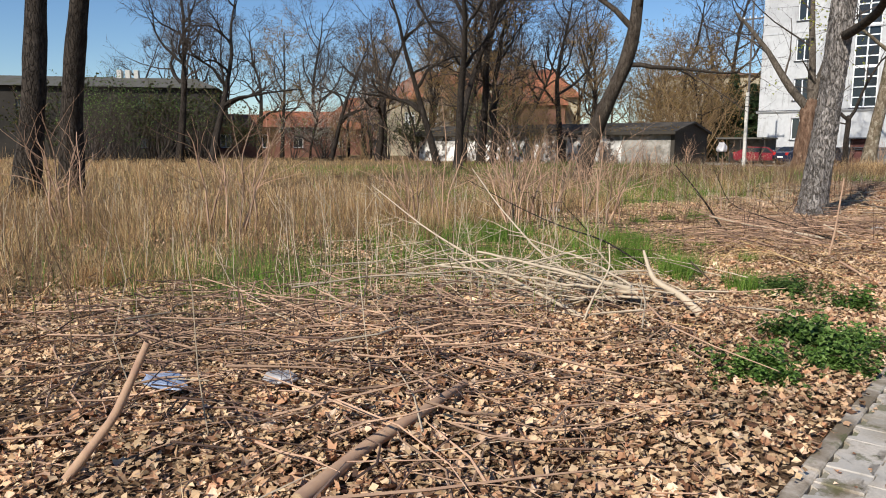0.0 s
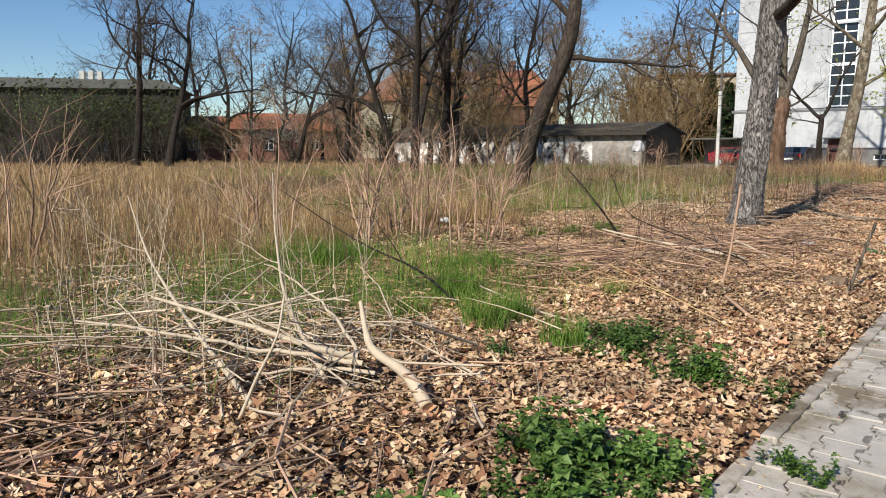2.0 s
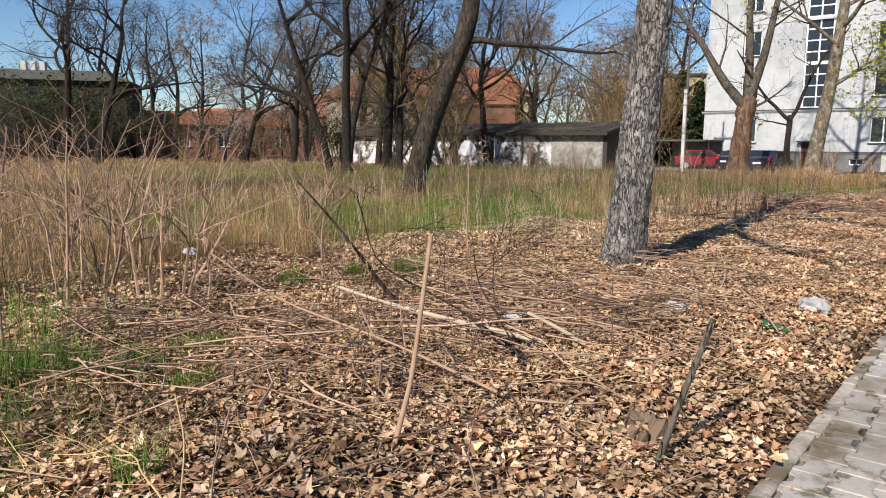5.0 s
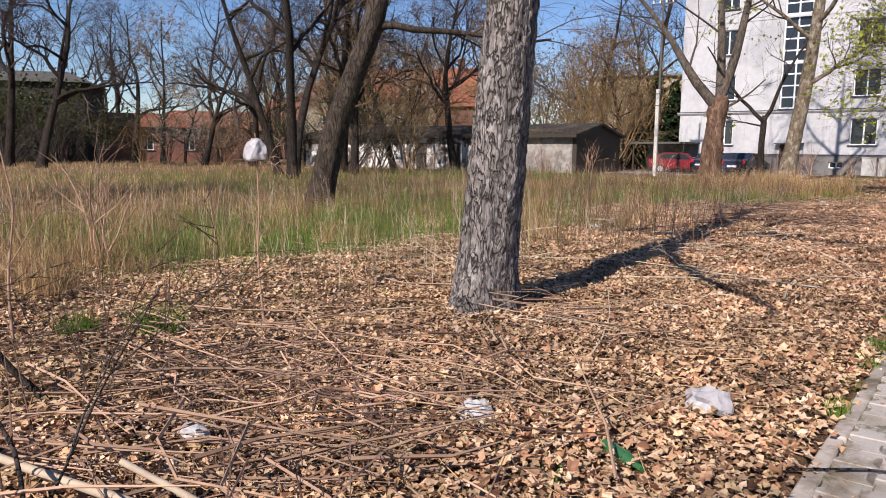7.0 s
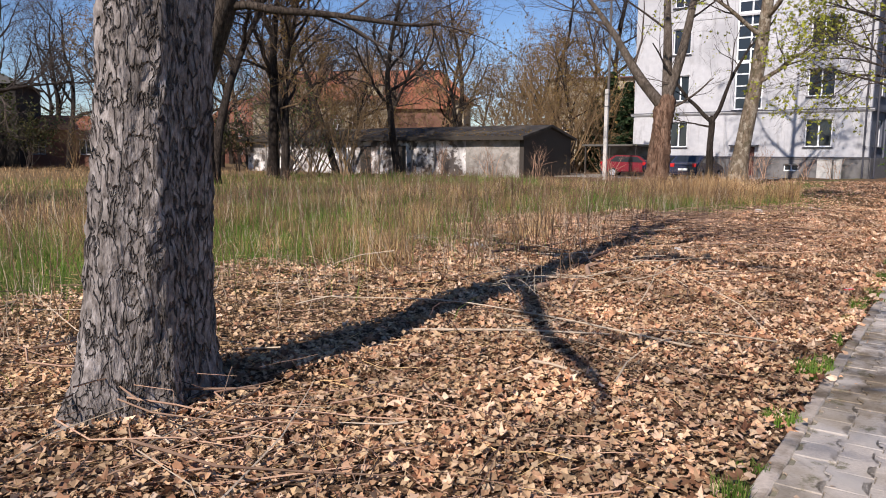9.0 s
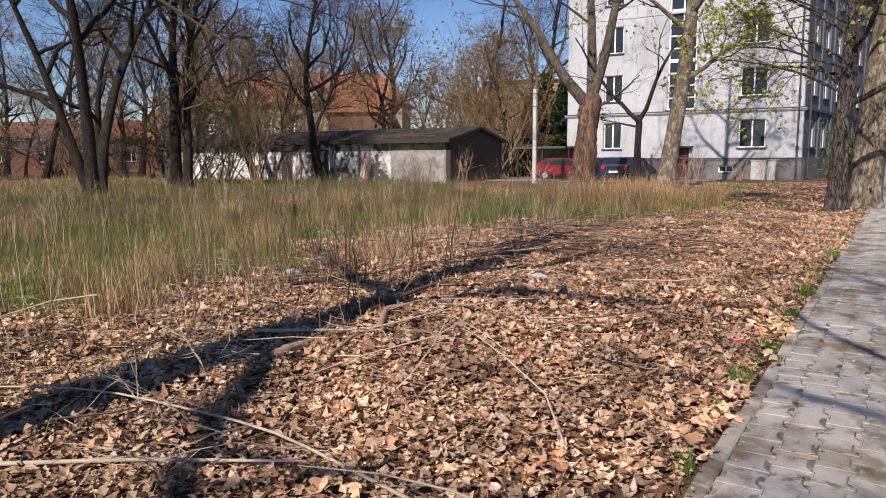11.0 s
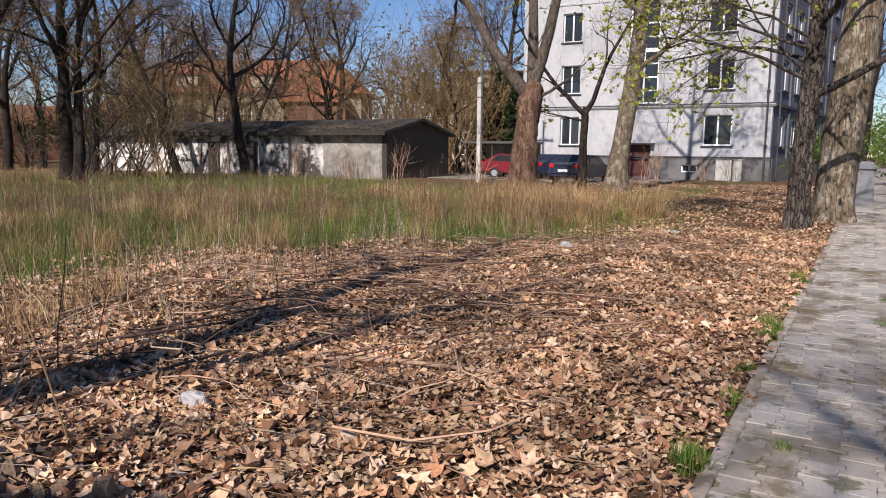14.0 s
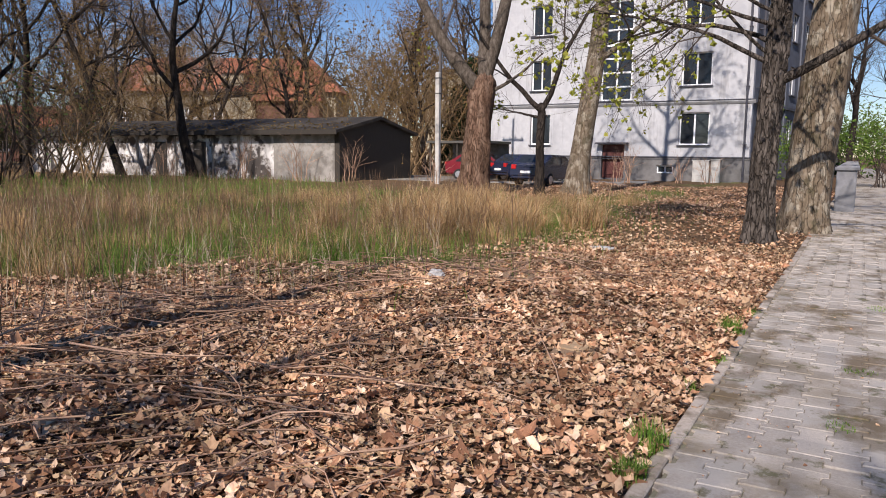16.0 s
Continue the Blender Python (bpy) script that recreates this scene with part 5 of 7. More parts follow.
def spruce(label, height, seed):
    ob = thing("spruce_tree", (0, 0, 0), label, "tree", "dark spruces")
    rng = np.random.default_rng(seed)
    put("trunk", trunk_mesh("trunk", [(0, 0, 0), (0, 0, height * 0.5), (0, 0, height)], [0.16, 0.1, 0.02], BARK_DARK, 8, 0.05, True, seed), ob)
    pos, lines = [], []
    z = 0.6
    while z < height - 0.2:
        reach = (1 - z / height) ** 0.8 * height * 0.26 + 0.1
        for k in range(9):
            a = rng.uniform(0, 6.28)
            L = reach * rng.uniform(0.7, 1.1)
            tip = np.array([math.cos(a) * L, math.sin(a) * L, z - 0.25 * L])
            lines.append((np.array([[0, 0, z], tip * [0.5, 0.5, 0] + [0, 0, z - 0.05], tip]), np.array([0.025, 0.015, 0.005])))
            for f in np.linspace(0.25, 1, 11):
                base = np.array([0, 0, z]) * (1 - f) + tip * f
                for _ in range(3):
                    pos.append(base + rng.normal(0, 0.09, 3))
        z += 0.33
    v, q = tubes(lines, 3)
    put("branches", mesh_from("branches", v, q, BARK_DARK), ob)
    v, q = leaf_quads(np.array(pos), rng.uniform(0.2, 0.4, len(pos)), 0.9)
    put("needles", mesh_from("needles", v, q, SPRUCE), ob)
    return ob


C1 = spruce("dark green spruce behind the garage", 8.5, 301)
for x, y, s, rz in ((-20.6, 68.5, 0.8, 0), (-23.2, 71.5, 0.95, 80), (-25.6, 73.5, 0.75, 170), (-21.8, 76.0, 1.05, 250), (-3.0, 92.0, 1.1, 30)):
    plant(C1, x, y, s, rz)
G1 = shrub("leafy green hedge shrub along the street", 3.2, 9, 204, TWIG, GREEN, 0.9, 0.1)
for x, y, s, rz in ((1.2, 66.0, 0.9, 0), (-1.6, 60.0, 0.8, 60), (0.6, 82.0, 1.2, 140), (3.4, 74.0, 1.2, 220), (-1.0, 100.0, 1.6, 20), (4.0, 96.0, 1.6, 110), (-2.2, 70.0, 0.8, 200)):
    plant(G1, x, y, s, rz)
for x, y, s, rz in ((-0.2, 78.0, 0.8, 40), (3.6, 104.0, 1.0, 100)):
    plant(W1, x, y, s, rz)

# ---- grass, leaves, sticks ----
def blades(pos, height, width, lean=0.25, seg=3):
    """Upright tapering blades, bent at random: two quads and a tip folded into quads."""
    n = len(pos)
    a = RNG.uniform(0, 2 * np.pi, n)
    side = np.stack([np.cos(a), np.sin(a), np.zeros(n)], -1) * width[:, None] * 0.5
    b = RNG.uniform(0, 2 * np.pi, n)
    ln = np.abs(RNG.normal(0, lean, n)) * height
    bend = np.stack([np.cos(b) * ln, np.sin(b) * ln, np.zeros(n)], -1)
    rows = []
    for f, w in ((0, 1.0), (0.5, 0.8), (1.0, 0.15)):
        c = pos + bend * f ** 2 + np.stack([np.zeros(n), np.zeros(n), height * (f - 0.25 * (ln / height) ** 2 * f * f)], -1)
        rows += [c - side * w, c + side * w]
    v = np.stack(rows, 1)
    i = np.arange(n * 6).reshape(n, 6)
    return v.reshape(-1, 3), np.concatenate([i[:, [0, 1, 3, 2]], i[:, [2, 3, 5, 4]]])


def scatter(n, x0, x1, y0, y1, keep):
    x, y = RNG.uniform(x0, x1, n), RNG.uniform(y0, y1, n)
    k = RNG.random(n) < keep(x, y)
    return x[k], y[k]


def clumpy(x, y):
    return 0.5 + 0.5 * np.sin(x * 1.9 + 2 * np.sin(y * 1.1)) * np.sin(y * 2.3 + 1.5 * np.sin(x * 0.8))


def on_ground(x, y, dz=0.0):
    return np.stack([x, y, fold(x, y) + dz], -1)


def tall_at(x, y):
    """Height of the dry grass: tall in the first part of the waste ground, lower further on."""
    near = np.interp(y, [0, 16, 24, 32, 44, 60], [0.85, 0.78, 0.42, 0.27, 0.30, 0.42])
    near = near * np.interp(-x, [12, 26], [1.0, 1.55])
    return near * (0.45 + 0.6 * clumpy(x * 0.6 + 0.4 * np.sin(y), y * 0.6)) * (0.45 + 0.55 * cover(x, y)[0] ** 2)


def stuff(name, v, q, mat, label, category):
    ob = put(name, mesh_from(name, v, q, mat))
    tagged(ob, label, category, kind="stuff")


# tall dry grass: dense near, thinner far off
vs, qs, off = [], [], 0
for n, x0, x1, y0, y1, w in ((150000, -14, -4, 2, 40, 0.006), (120000, -32, -14, 3, 52, 0.011), (80000, -70, -32, 6, 53, 0.02)):
    x, y = scatter(n, x0, x1, y0, y1, lambda x, y: (cover(x, y)[0] * (1 - 0.93 * np.clip(cover(x, y)[1], 0, 1))) * (0.06 + 0.94 * clumpy(x, y) ** 1.8) * (0.35 + 0.65 * clumpy(x * 2.7 + 1.1, y * 2.7)) * (1 - 0.4 * np.clip((y - 24) / 4, 0, 1)))
    h = tall_at(x, y) * (0.15 + 1.1 * RNG.random(len(x)) ** 1.4)
    v, q = blades(on_ground(x, y), h, np.full(len(x), w) * RNG.uniform(0.6, 1.6, len(x)), 0.95)
    vs.append(v)
    qs.append(q + off)
    off += len(v)
stuff("dry_grass", np.concatenate(vs), np.concatenate(qs), STRAW, "tall dry straw-coloured grass of last year", "grass")

# bent and fallen straw
x, y = scatter(90000, -14, -0.9, 2, 46, lambda x, y: 0.22 + 0.78 * cover(x, y)[0])
v, q = blades(on_ground(x, y, 0.03), RNG.uniform(0.03, 0.12, len(x)), np.full(len(x), 0.005), 3.0)
stuff("fallen_straw", v, q, STRAW, "fallen straw lying over the ground", "straw")

# matted hay caught in the standing grass
x, y = scatter(60000, -20, -4.5, 2, 48, lambda x, y: cover(x, y)[0] * clumpy(x * 1.3 + 2, y * 1.3) ** 2)
v, q = blades(on_ground(x, y, 0.02) + np.stack([0 * x, 0 * x, RNG.uniform(0.0, 0.3, len(x)) * tall_at(x, y)], -1), RNG.uniform(0.06, 0.16, len(x)), np.full(len(x), 0.007), 2.6)
stuff("matted_hay", v, q, STRAW, "bent hay lying matted over the old grass", "hay")

# swathes of laid hay beside the green patch
x, y = scatter(34000, -8, -1.4, 6, 15, lambda x, y: np.clip(patch(x, y, -3.48, 10.58, 0.9, 0.7) + patch(x, y, -4.88, 10.83, 1.2, 0.8) + patch(x, y, -3.03, 8.86, 0.6, 0.6) + 0.4 * patch(x, y, -3.6, 12.5, 2.0, 1.6), 0, 1))
v, q = blades(on_ground(x, y, 0.045), RNG.uniform(0.04, 0.13, len(x)), np.full(len(x), 0.006), 3.2)
stuff("laid_hay", v, q, STRAW, "swathes of pale laid hay on the ground", "hay")

# green grass
vs, qs, off = [], [], 0
for n, x0, x1, y0, y1, w, h in ((200000, -14, -2.5, 3, 40, 0.006, 0.30), (60000, -34, -14, 8, 52, 0.012, 0.32), (50000, -16, -1.5, 36, 56, 0.010, 0.20)):
    x, y = scatter(n, x0, x1, y0, y1, lambda x, y: cover(x, y)[1] ** 1.3 * (0.1 + 0.9 * clumpy(x * 2.1, y * 2.1)) * (0.35 + 0.65 * clumpy(x * 5.3 + 1, y * 5.3)) + (0.03 + 0.24 * np.clip((y - 22) / 6, 0, 1)) * (cover(x, y)[0] > 0.25))
    v, q = blades(on_ground(x, y), h * RNG.uniform(0.4, 1.4, len(x)), np.full(len(x), w), 0.5)
    vs.append(v)
    qs.append(q + off)
    off += len(v)
stuff("green_grass", np.concatenate(vs), np.concatenate(qs), GREEN, "fresh green spring grass among the straw", "grass")


def tuft(x, y, r, h, n):
    """One clump of fresh grass; x over -0.6 is counted from a kerb at -0.382."""
    if x > -0.6:
        x = x + 0.382 + float(kerb_x(y))
    a, d = RNG.uniform(0, 6.28, n), r * np.sqrt(RNG.random(n))
    px, py = x + d * np.cos(a), y + d * np.sin(a)
    v, q = blades(on_ground(px, py), h * RNG.uniform(0.5, 1.2, n), np.full(n, 0.006), 0.45)
    c = np.array([x, y, float(fold(x, y))])
    ob = put("grass_tuft", mesh_from("grass_tuft", v - c, q, GREEN))
    ob.location = c
    tagged(ob, "clump of fresh green grass in dead leaves", "grass tuft", "grass tufts")


for x, y, r, h, n in ((-3.51, 9.33, 0.17, 0.30, 262), (-2.93, 9.39, 0.12, 0.22, 160), (-4.32, 10.34, 0.16, 0.20, 239), (-4.19, 10.98, 0.20, 0.15, 340), (-3.87, 11.34, 0.18, 0.14, 286), (-3.38, 11.35, 0.15, 0.14, 217), (-4.07, 11.85, 0.20, 0.14, 340), (-3.53, 9.50, 0.20, 0.30, 340), (-5.91, 10.07, 0.25, 0.30, 497), (-5.94, 10.61, 0.25, 0.26, 497), (-4.20, 10.63, 0.20, 0.20, 340),
                      (-2.07, 8.75, 0.14, 0.26, 260), (-2.75, 8.78, 0.17, 0.30, 380), (-2.75, 9.2, 0.13, 0.24, 240), (-3.4, 8.7, 0.15, 0.22, 200), (-4.86, 14.98, 0.2, 0.24, 420), (-5.3, 14.6, 0.16, 0.2, 260), (-5.5, 13.9, 0.18, 0.2, 240),
                      (-2.6, 10.6, 0.12, 0.16, 120), (-0.5, 20.1, 0.08, 0.14, 120), (-0.5, 22.6, 0.07, 0.13, 110), (-0.47, 25.9, 0.09, 0.15, 140), (-0.48, 24.65, 0.07, 0.12, 110), (-0.46, 29.1, 0.09, 0.15, 150),
                      (-0.46, 28.7, 0.08, 0.12, 110), (-0.5, 31.9, 0.08, 0.14, 110), (-4.2, 33.6, 0.16, 0.24, 220), (-5.6, 32.9, 0.2, 0.26, 260), (-6.3, 34.2, 0.22, 0.3, 300), (-0.46, 27.0, 0.06, 0.1, 80), (-0.45, 18.0, 0.08, 0.12, 100), (-0.44, 16.4, 0.06, 0.1, 80),
                      (-0.2, 17.6, 0.05, 0.06, 60), (0.35, 29.9, 0.09, 0.03, 90), (0.5, 28.6, 0.08, 0.03, 80), (0.45, 31.1, 0.11, 0.03, 110), (0.62, 33.6, 0.14, 0.03, 120), (-0.12, 26.4, 0.05, 0.05, 50)):
    tuft(x, y, r, h, n)


kr = np.random.default_rng(88)
for k in range(34):
    y = float(kr.uniform(15.5, 33))
    tuft(-0.47 + float(kr.normal(0, 0.035)), y, float(kr.uniform(0.04, 0.10)), float(kr.uniform(0.03, 0.10)), int(kr.uniform(50, 130)))


def tussock(x, y, r, h, n, w=0.005):
    """A bleached tussock of dead grass, falling outwards."""
    a, d = RNG.uniform(0, 6.28, n), r * np.sqrt(RNG.random(n))
    px, py = x + d * np.cos(a), y + d * np.sin(a)
    v, q = blades(on_ground(px, py), h * RNG.uniform(0.3, 1.1, n), np.full(n, w), 1.1)
    c = np.array([x, y, float(fold(x, y))])
    ob = put("hay_tussock", mesh_from("hay_tussock", v - c, q, STRAW))
    ob.location = c
    tagged(ob, "bleached tussock of dead grass", "grass tuft", "dead grass tussocks")


tr = np.random.default_rng(21)
for k in range(230):
    y = tr.uniform(3, 46) if k % 3 else tr.uniform(26, 46)
    x = tr.uniform(-15, -4.2)
    if cover(x, y)[0] > 0.15:
        tussock(x, y, tr.uniform(0.2, 0.6), tr.uniform(0.3, 0.6), int(tr.uniform(250, 600)))


def weed_plant(seed):
    """One leafy weed: a short stem with tiers of drooping toothed leaves."""
    rng = np.random.default_rng(seed)
    vs, fs = [], []
    h = rng.uniform(0.10, 0.20)
    lean = rng.normal(0, 0.25, 2) * h
    for tier in range(5):
        f = 0.25 + 0.75 * tier / 4
        c = np.array([lean[0] * f, lean[1] * f, h * f])
        for k in range(6 + (tier == 4)):
            az = rng.uniform(0, 6.28)
            L = rng.uniform(0.024, 0.052) * (1.15 - 0.4 * f)
            W = L * rng.uniform(0.28, 0.4)
            d = np.array([math.cos(az), math.sin(az), rng.uniform(-0.1, 0.5)])
            side = np.array([-math.sin(az), math.cos(az), rng.normal(0, 0.25)])
            fall = np.array([0, 0, -L * rng.uniform(0.1, 0.5)])
            p0, p1, p2 = c + d * 0.012, c + d * L * 0.5 + fall * 0.15, c + d * L + fall
            keel = np.array([0, 0, W * 0.35])
            n = len(vs)
            vs += [p0, p1 - side * W + keel, p1, p1 + side * W + keel, p2, c * 0.9 + p1 * 0.1 - side * W * 0.5, c * 0.9 + p1 * 0.1 + side * W * 0.5]
            fs += [(n, n + 2, n + 1, n + 5), (n, n + 6, n + 3, n + 2), (n + 1, n + 2, n + 4), (n + 2, n + 3, n + 4)]
    me = bpy.data.meshes.new("plant")
    me.from_pydata([tuple(v) for v in vs], [], fs)
    me.materials.append(NETTLE)
    return me


WEEDS = [weed_plant(500 + k) for k in range(7)]


def nettles(x, y, rx, ry, n, h=0.16):
    """A ragged patch of leafy weeds, each plant a mesh of its own."""
    c = np.array([x, y, float(fold(x, y))])
    ob = thing("weed_patch", tuple(c), "ragged patch of green nettle-like weeds in dead leaves", "weeds", "weed patches")
    for k in range(max(6, int(n * 0.1))):
        a, d = RNG.uniform(0, 6.28), abs(RNG.normal(0, 0.6))
        px, py = x + rx * d * math.cos(a), y + ry * d * math.sin(a)
        plant_ob = put("plant", WEEDS[int(RNG.integers(0, 7))], ob)
        sc = h / 0.16 * RNG.uniform(0.6, 1.15) * math.exp(-0.25 * d * d)
        plant_ob.location = (px - x, py - y, float(fold(px, py)) - c[2])
        plant_ob.rotation_euler = (RNG.normal(0, 0.15), RNG.normal(0, 0.15), RNG.uniform(0, 6.28))
        plant_ob.scale = (sc, sc, sc)


for x, y, rx, ry, n, h in ((-1.08, 7.1, 0.34, 0.36, 1000, 0.22), (-1.14, 6.1, 0.36, 0.3, 1000, 0.18), (-0.85, 6.7, 0.32, 0.3, 900, 0.18), (-0.78, 7.3, 0.24, 0.26, 500, 0.16), (-1.72, 8.95, 0.42, 0.24, 900, 0.15), (-1.05, 8.62, 0.24, 0.2, 500, 0.18), (-1.88, 9.3, 0.55, 0.24, 1300, 0.15),
                           (-0.66, 8.6, 0.14, 0.14, 130, 0.1), (-0.33, 7.68, 0.16, 0.14, 200, 0.12), (-2.2, 8.2, 0.22, 0.16, 160, 0.12), (-1.35, 14.6, 0.12, 0.1, 90, 0.06), (-0.78, 10.2, 0.16, 0.15, 120, 0.08)):
    nettles(x, y, rx, ry, n, h)


def litter_leaves(n, x0, x1, y0, y1, smin, smax, keep):
    """Curled lobed dead leaves, each of six faces round a ragged outline."""
    x, y = scatter(n, x0, x1, y0, y1, keep)
    n = len(x)
    size = smin + (smax - smin) * RNG.random(n) ** 1.6
    a = RNG.uniform(0, 6.28, n)
    nrm = np.stack([RNG.normal(0, 0.42, n), RNG.normal(0, 0.42, n), np.ones(n)], -1)
    nrm /= np.linalg.norm(nrm, axis=1, keepdims=True)
    t = np.stack([np.cos(a), np.sin(a), np.zeros(n)], -1)
    t -= nrm * (t * nrm).sum(1, keepdims=True)
    t /= np.linalg.norm(t, axis=1, keepdims=True)
    s = np.cross(nrm, t)
    c = on_ground(x, y) + np.stack([0 * x, 0 * x, RNG.uniform(0.002, 0.055, n)], -1)
    curl = RNG.uniform(-0.7, 1.2, n)
    rows = [c]
    for k, (ang, rad) in enumerate(((0, 1.0), (0.62, 0.55), (1.15, 0.85), (2.0, 0.5), (3.14, 0.55), (4.28, 0.5), (5.13, 0.85), (5.66, 0.55))):
        r = size * 0.5 * rad * RNG.uniform(0.75, 1.2, n)
        up = curl * r * RNG.uniform(0.2, 1.3, n)
        rows.append(c + t * (r * math.cos(ang))[:, None] + s * (r * math.sin(ang))[:, None] + nrm * up[:, None])
    v = np.stack(rows, 1)
    i = np.arange(n * 9).reshape(n, 9)
    f = [i[:, [0, 8, 1, 2]], i[:, [0, 2, 3, 4]], i[:, [0, 4, 5, 6]], i[:, [0, 6, 7, 8]]]
    return v.reshape(-1, 3), np.concatenate(f)


vs, qs, off = [], [], 0
leafy_here = lambda x, y: np.clip(1.0 - 0.8 * cover(x, y)[0] - 0.9 * cover(x, y)[1], 0, 1) * (0.75 + 0.25 * clumpy(x * 0.7, y * 0.7)) * (x < kerb_x(y) + RNG.normal(-0.055, 0.035, len(x)))
for n, x0, x1, y0, y1, a, b in ((90000, -3.6, 0.1, 2, 36, 0.035, 0.105), (60000, -9.5, -3.6, 3, 40, 0.035, 0.10), (40000, -12, 0.3, 36, 60, 0.05, 0.12)):
    v, q = litter_leaves(n, x0, x1, y0, y1, a, b, leafy_here)
    vs.append(v)
    qs.append(q + off)
    off += len(v)
v, q = litter_leaves(30000, -7.5, 0.1, 20, 37, 0.07, 0.15, lambda x, y: leafy_here(x, y) * np.clip((y - 19) / 4, 0.1, 1))
vs.append(v)
qs.append(q + off)
stuff("leaf_litter", np.concatenate(vs), np.concatenate(qs), LITTER, "thick litter of brown dead maple leaves", "leaf litter")


x, y = scatter(330000, -8.0, 0.1, 2, 38, lambda x, y: leafy_here(x, y) * np.interp(y, [18, 24], [1.0, 0.45]))
v, q = leaf_quads(on_ground(x, y) + np.stack([0 * x, 0 * x, RNG.uniform(0.012, 0.068, len(x))], -1), RNG.uniform(0.012, 0.05, len(x)), 0.4)
stuff("leaf_fragments", v, q, CRUMB, "pale broken bits of dead leaves", "leaf litter")


def sticks(n, keep, lmin, lmax, rmin, rmax, x0, x1, y0, y1, lift=0.04, tilt=0.08, az=None, spread=0.6):
    x, y = scatter(n, x0, x1, y0, y1, keep)
    lines = []
    for px, py in zip(x, y):
        L = RNG.uniform(lmin, lmax)
        a = RNG.uniform(0, 6.28) if az is None else RNG.normal(az, spread)
        d = np.array([math.cos(a), math.sin(a), RNG.normal(0, tilt)])
        side = np.array([-d[1], d[0], 0]) * RNG.normal(0, 0.13) * L
        p0 = np.array([px, py, float(fold(px, py)) + RNG.uniform(0.01, lift)]) - d * L / 2
        p0[2] = max(p0[2], float(fold(p0[0], p0[1])) + 0.01)
        pts = np.array([p0, p0 + d * L * 0.33 + side, p0 + d * L * 0.66 + side * RNG.uniform(-0.5, 1.3) + [0, 0, RNG.normal(0, 0.01)], p0 + d * L])
        low = fold(pts[:, 0], pts[:, 1]) + 0.008
        pts[:, 2] = np.maximum(pts[:, 2], low)
        pts[:, 0] = np.minimum(pts[:, 0], kerb_x(pts[:, 1]) + 0.02)
        r = RNG.uniform(rmin, rmax)
        lines.append((pts, np.array([r, r * 0.9, r * 0.7, r * 0.35])))
    return tubes(lines, 4)


open_ground = lambda x, y: 1 - 0.7 * cover(x, y)[0]
v, q = sticks(6000, open_ground, 0.08, 0.75, 0.0015, 0.005, -7, -0.7, 2.5, 36)
stuff("ground_twigs", v, q, STICK_BROWN, "thin brown twigs strewn over the leaves", "twigs")
brush = lambda x, y: np.clip(1.15 * patch(x, y, -3.2, 4.6, 1.9, 1.5) + patch(x, y, -2.6, 14.6, 1.2, 0.9) + patch(x, y, -3.3, 12.0, 1.5, 1.0) + 0.8 * patch(x, y, -3.6, 15.0, 1.2, 0.7) + 0.6 * patch(x, y, -3.2, 32.4, 1.2, 0.8) + 0.35 * patch(x, y, -4.7, 28.6, 0.9, 1.9) + 0.15 * patch(x, y, -3.5, 30.2, 0.7, 1.6) + 0.3 * patch(x, y, -3.0, 28.0, 1.6, 2.5) + 0.5 * patch(x, y, -2.6, 17.2, 1.2, 0.5), 0, 1)
v, q = sticks(8500, brush, 0.2, 1.2, 0.002, 0.008, -7, -1.2, 3, 34, 0.25, 0.12, 0.5, 1.3)
stuff("brushwood", v, q, STICK_BROWN, "cut brown brushwood lying in heaps", "brushwood")
v, q = sticks(4300, lambda x, y: np.clip(brush(x, y) + 0.06, 0, 1), 0.15, 1.0, 0.002, 0.007, -7, -1.2, 3, 34, 0.2, 0.12, 0.3, 1.2)
stuff("dark_brushwood", v, q, STICK_DARK, "dark reddish twigs among the cut brushwood", "brushwood")
pale = lambda x, y: np.clip(patch(x, y, -2.9, 7.4, 1.1, 0.8) + 0.5 * patch(x, y, -4.3, 7.2, 1.4, 1.0) + 0.1 * patch(x, y, -3.2, 4.6, 1.8, 1.2) + 0.25 * patch(x, y, -3.0, 17.0, 1.0, 0.6) + 0.12 * patch(x, y, -3.5, 22, 2.5, 4), 0, 1)
v, q = sticks(3900, pale, 0.25, 1.3, 0.002, 0.007, -7, -1.2, 3, 26, 0.3, 0.2, 2.6, 1.0)
stuff("pale_brushwood", v, q, STICK_PALE, "bleached pale twigs piled on the leaves", "brushwood")

golden = lambda x, y: np.clip(patch(x, y, -3.2, 12.0, 2.4, 4.0) + 0.5 * patch(x, y, -4.0, 22.0, 3.0, 6.0), 0, 1)
v, q = sticks(8000, golden, 0.10, 0.6, 0.0012, 0.003, -8, -0.9, 6, 32, 0.07, 0.1)
stuff("straw_stems", v, q, STRAW_STEM, "golden broken straw stems strewn over the leaves", "straw")
tangle = lambda x, y: np.clip(patch(x, y, -3.4, 7.2, 1.3, 0.7), 0, 1)
v, q = sticks(480, tangle, 0.5, 1.6, 0.003, 0.009, -6, -1.9, 3.4, 8.4, 0.35, 0.22, 2.7, 0.8)
stuff("bleached_tangle", v, q, STICK_PALE, "tangle of bleached bent branches on dead leaves", "brushwood")

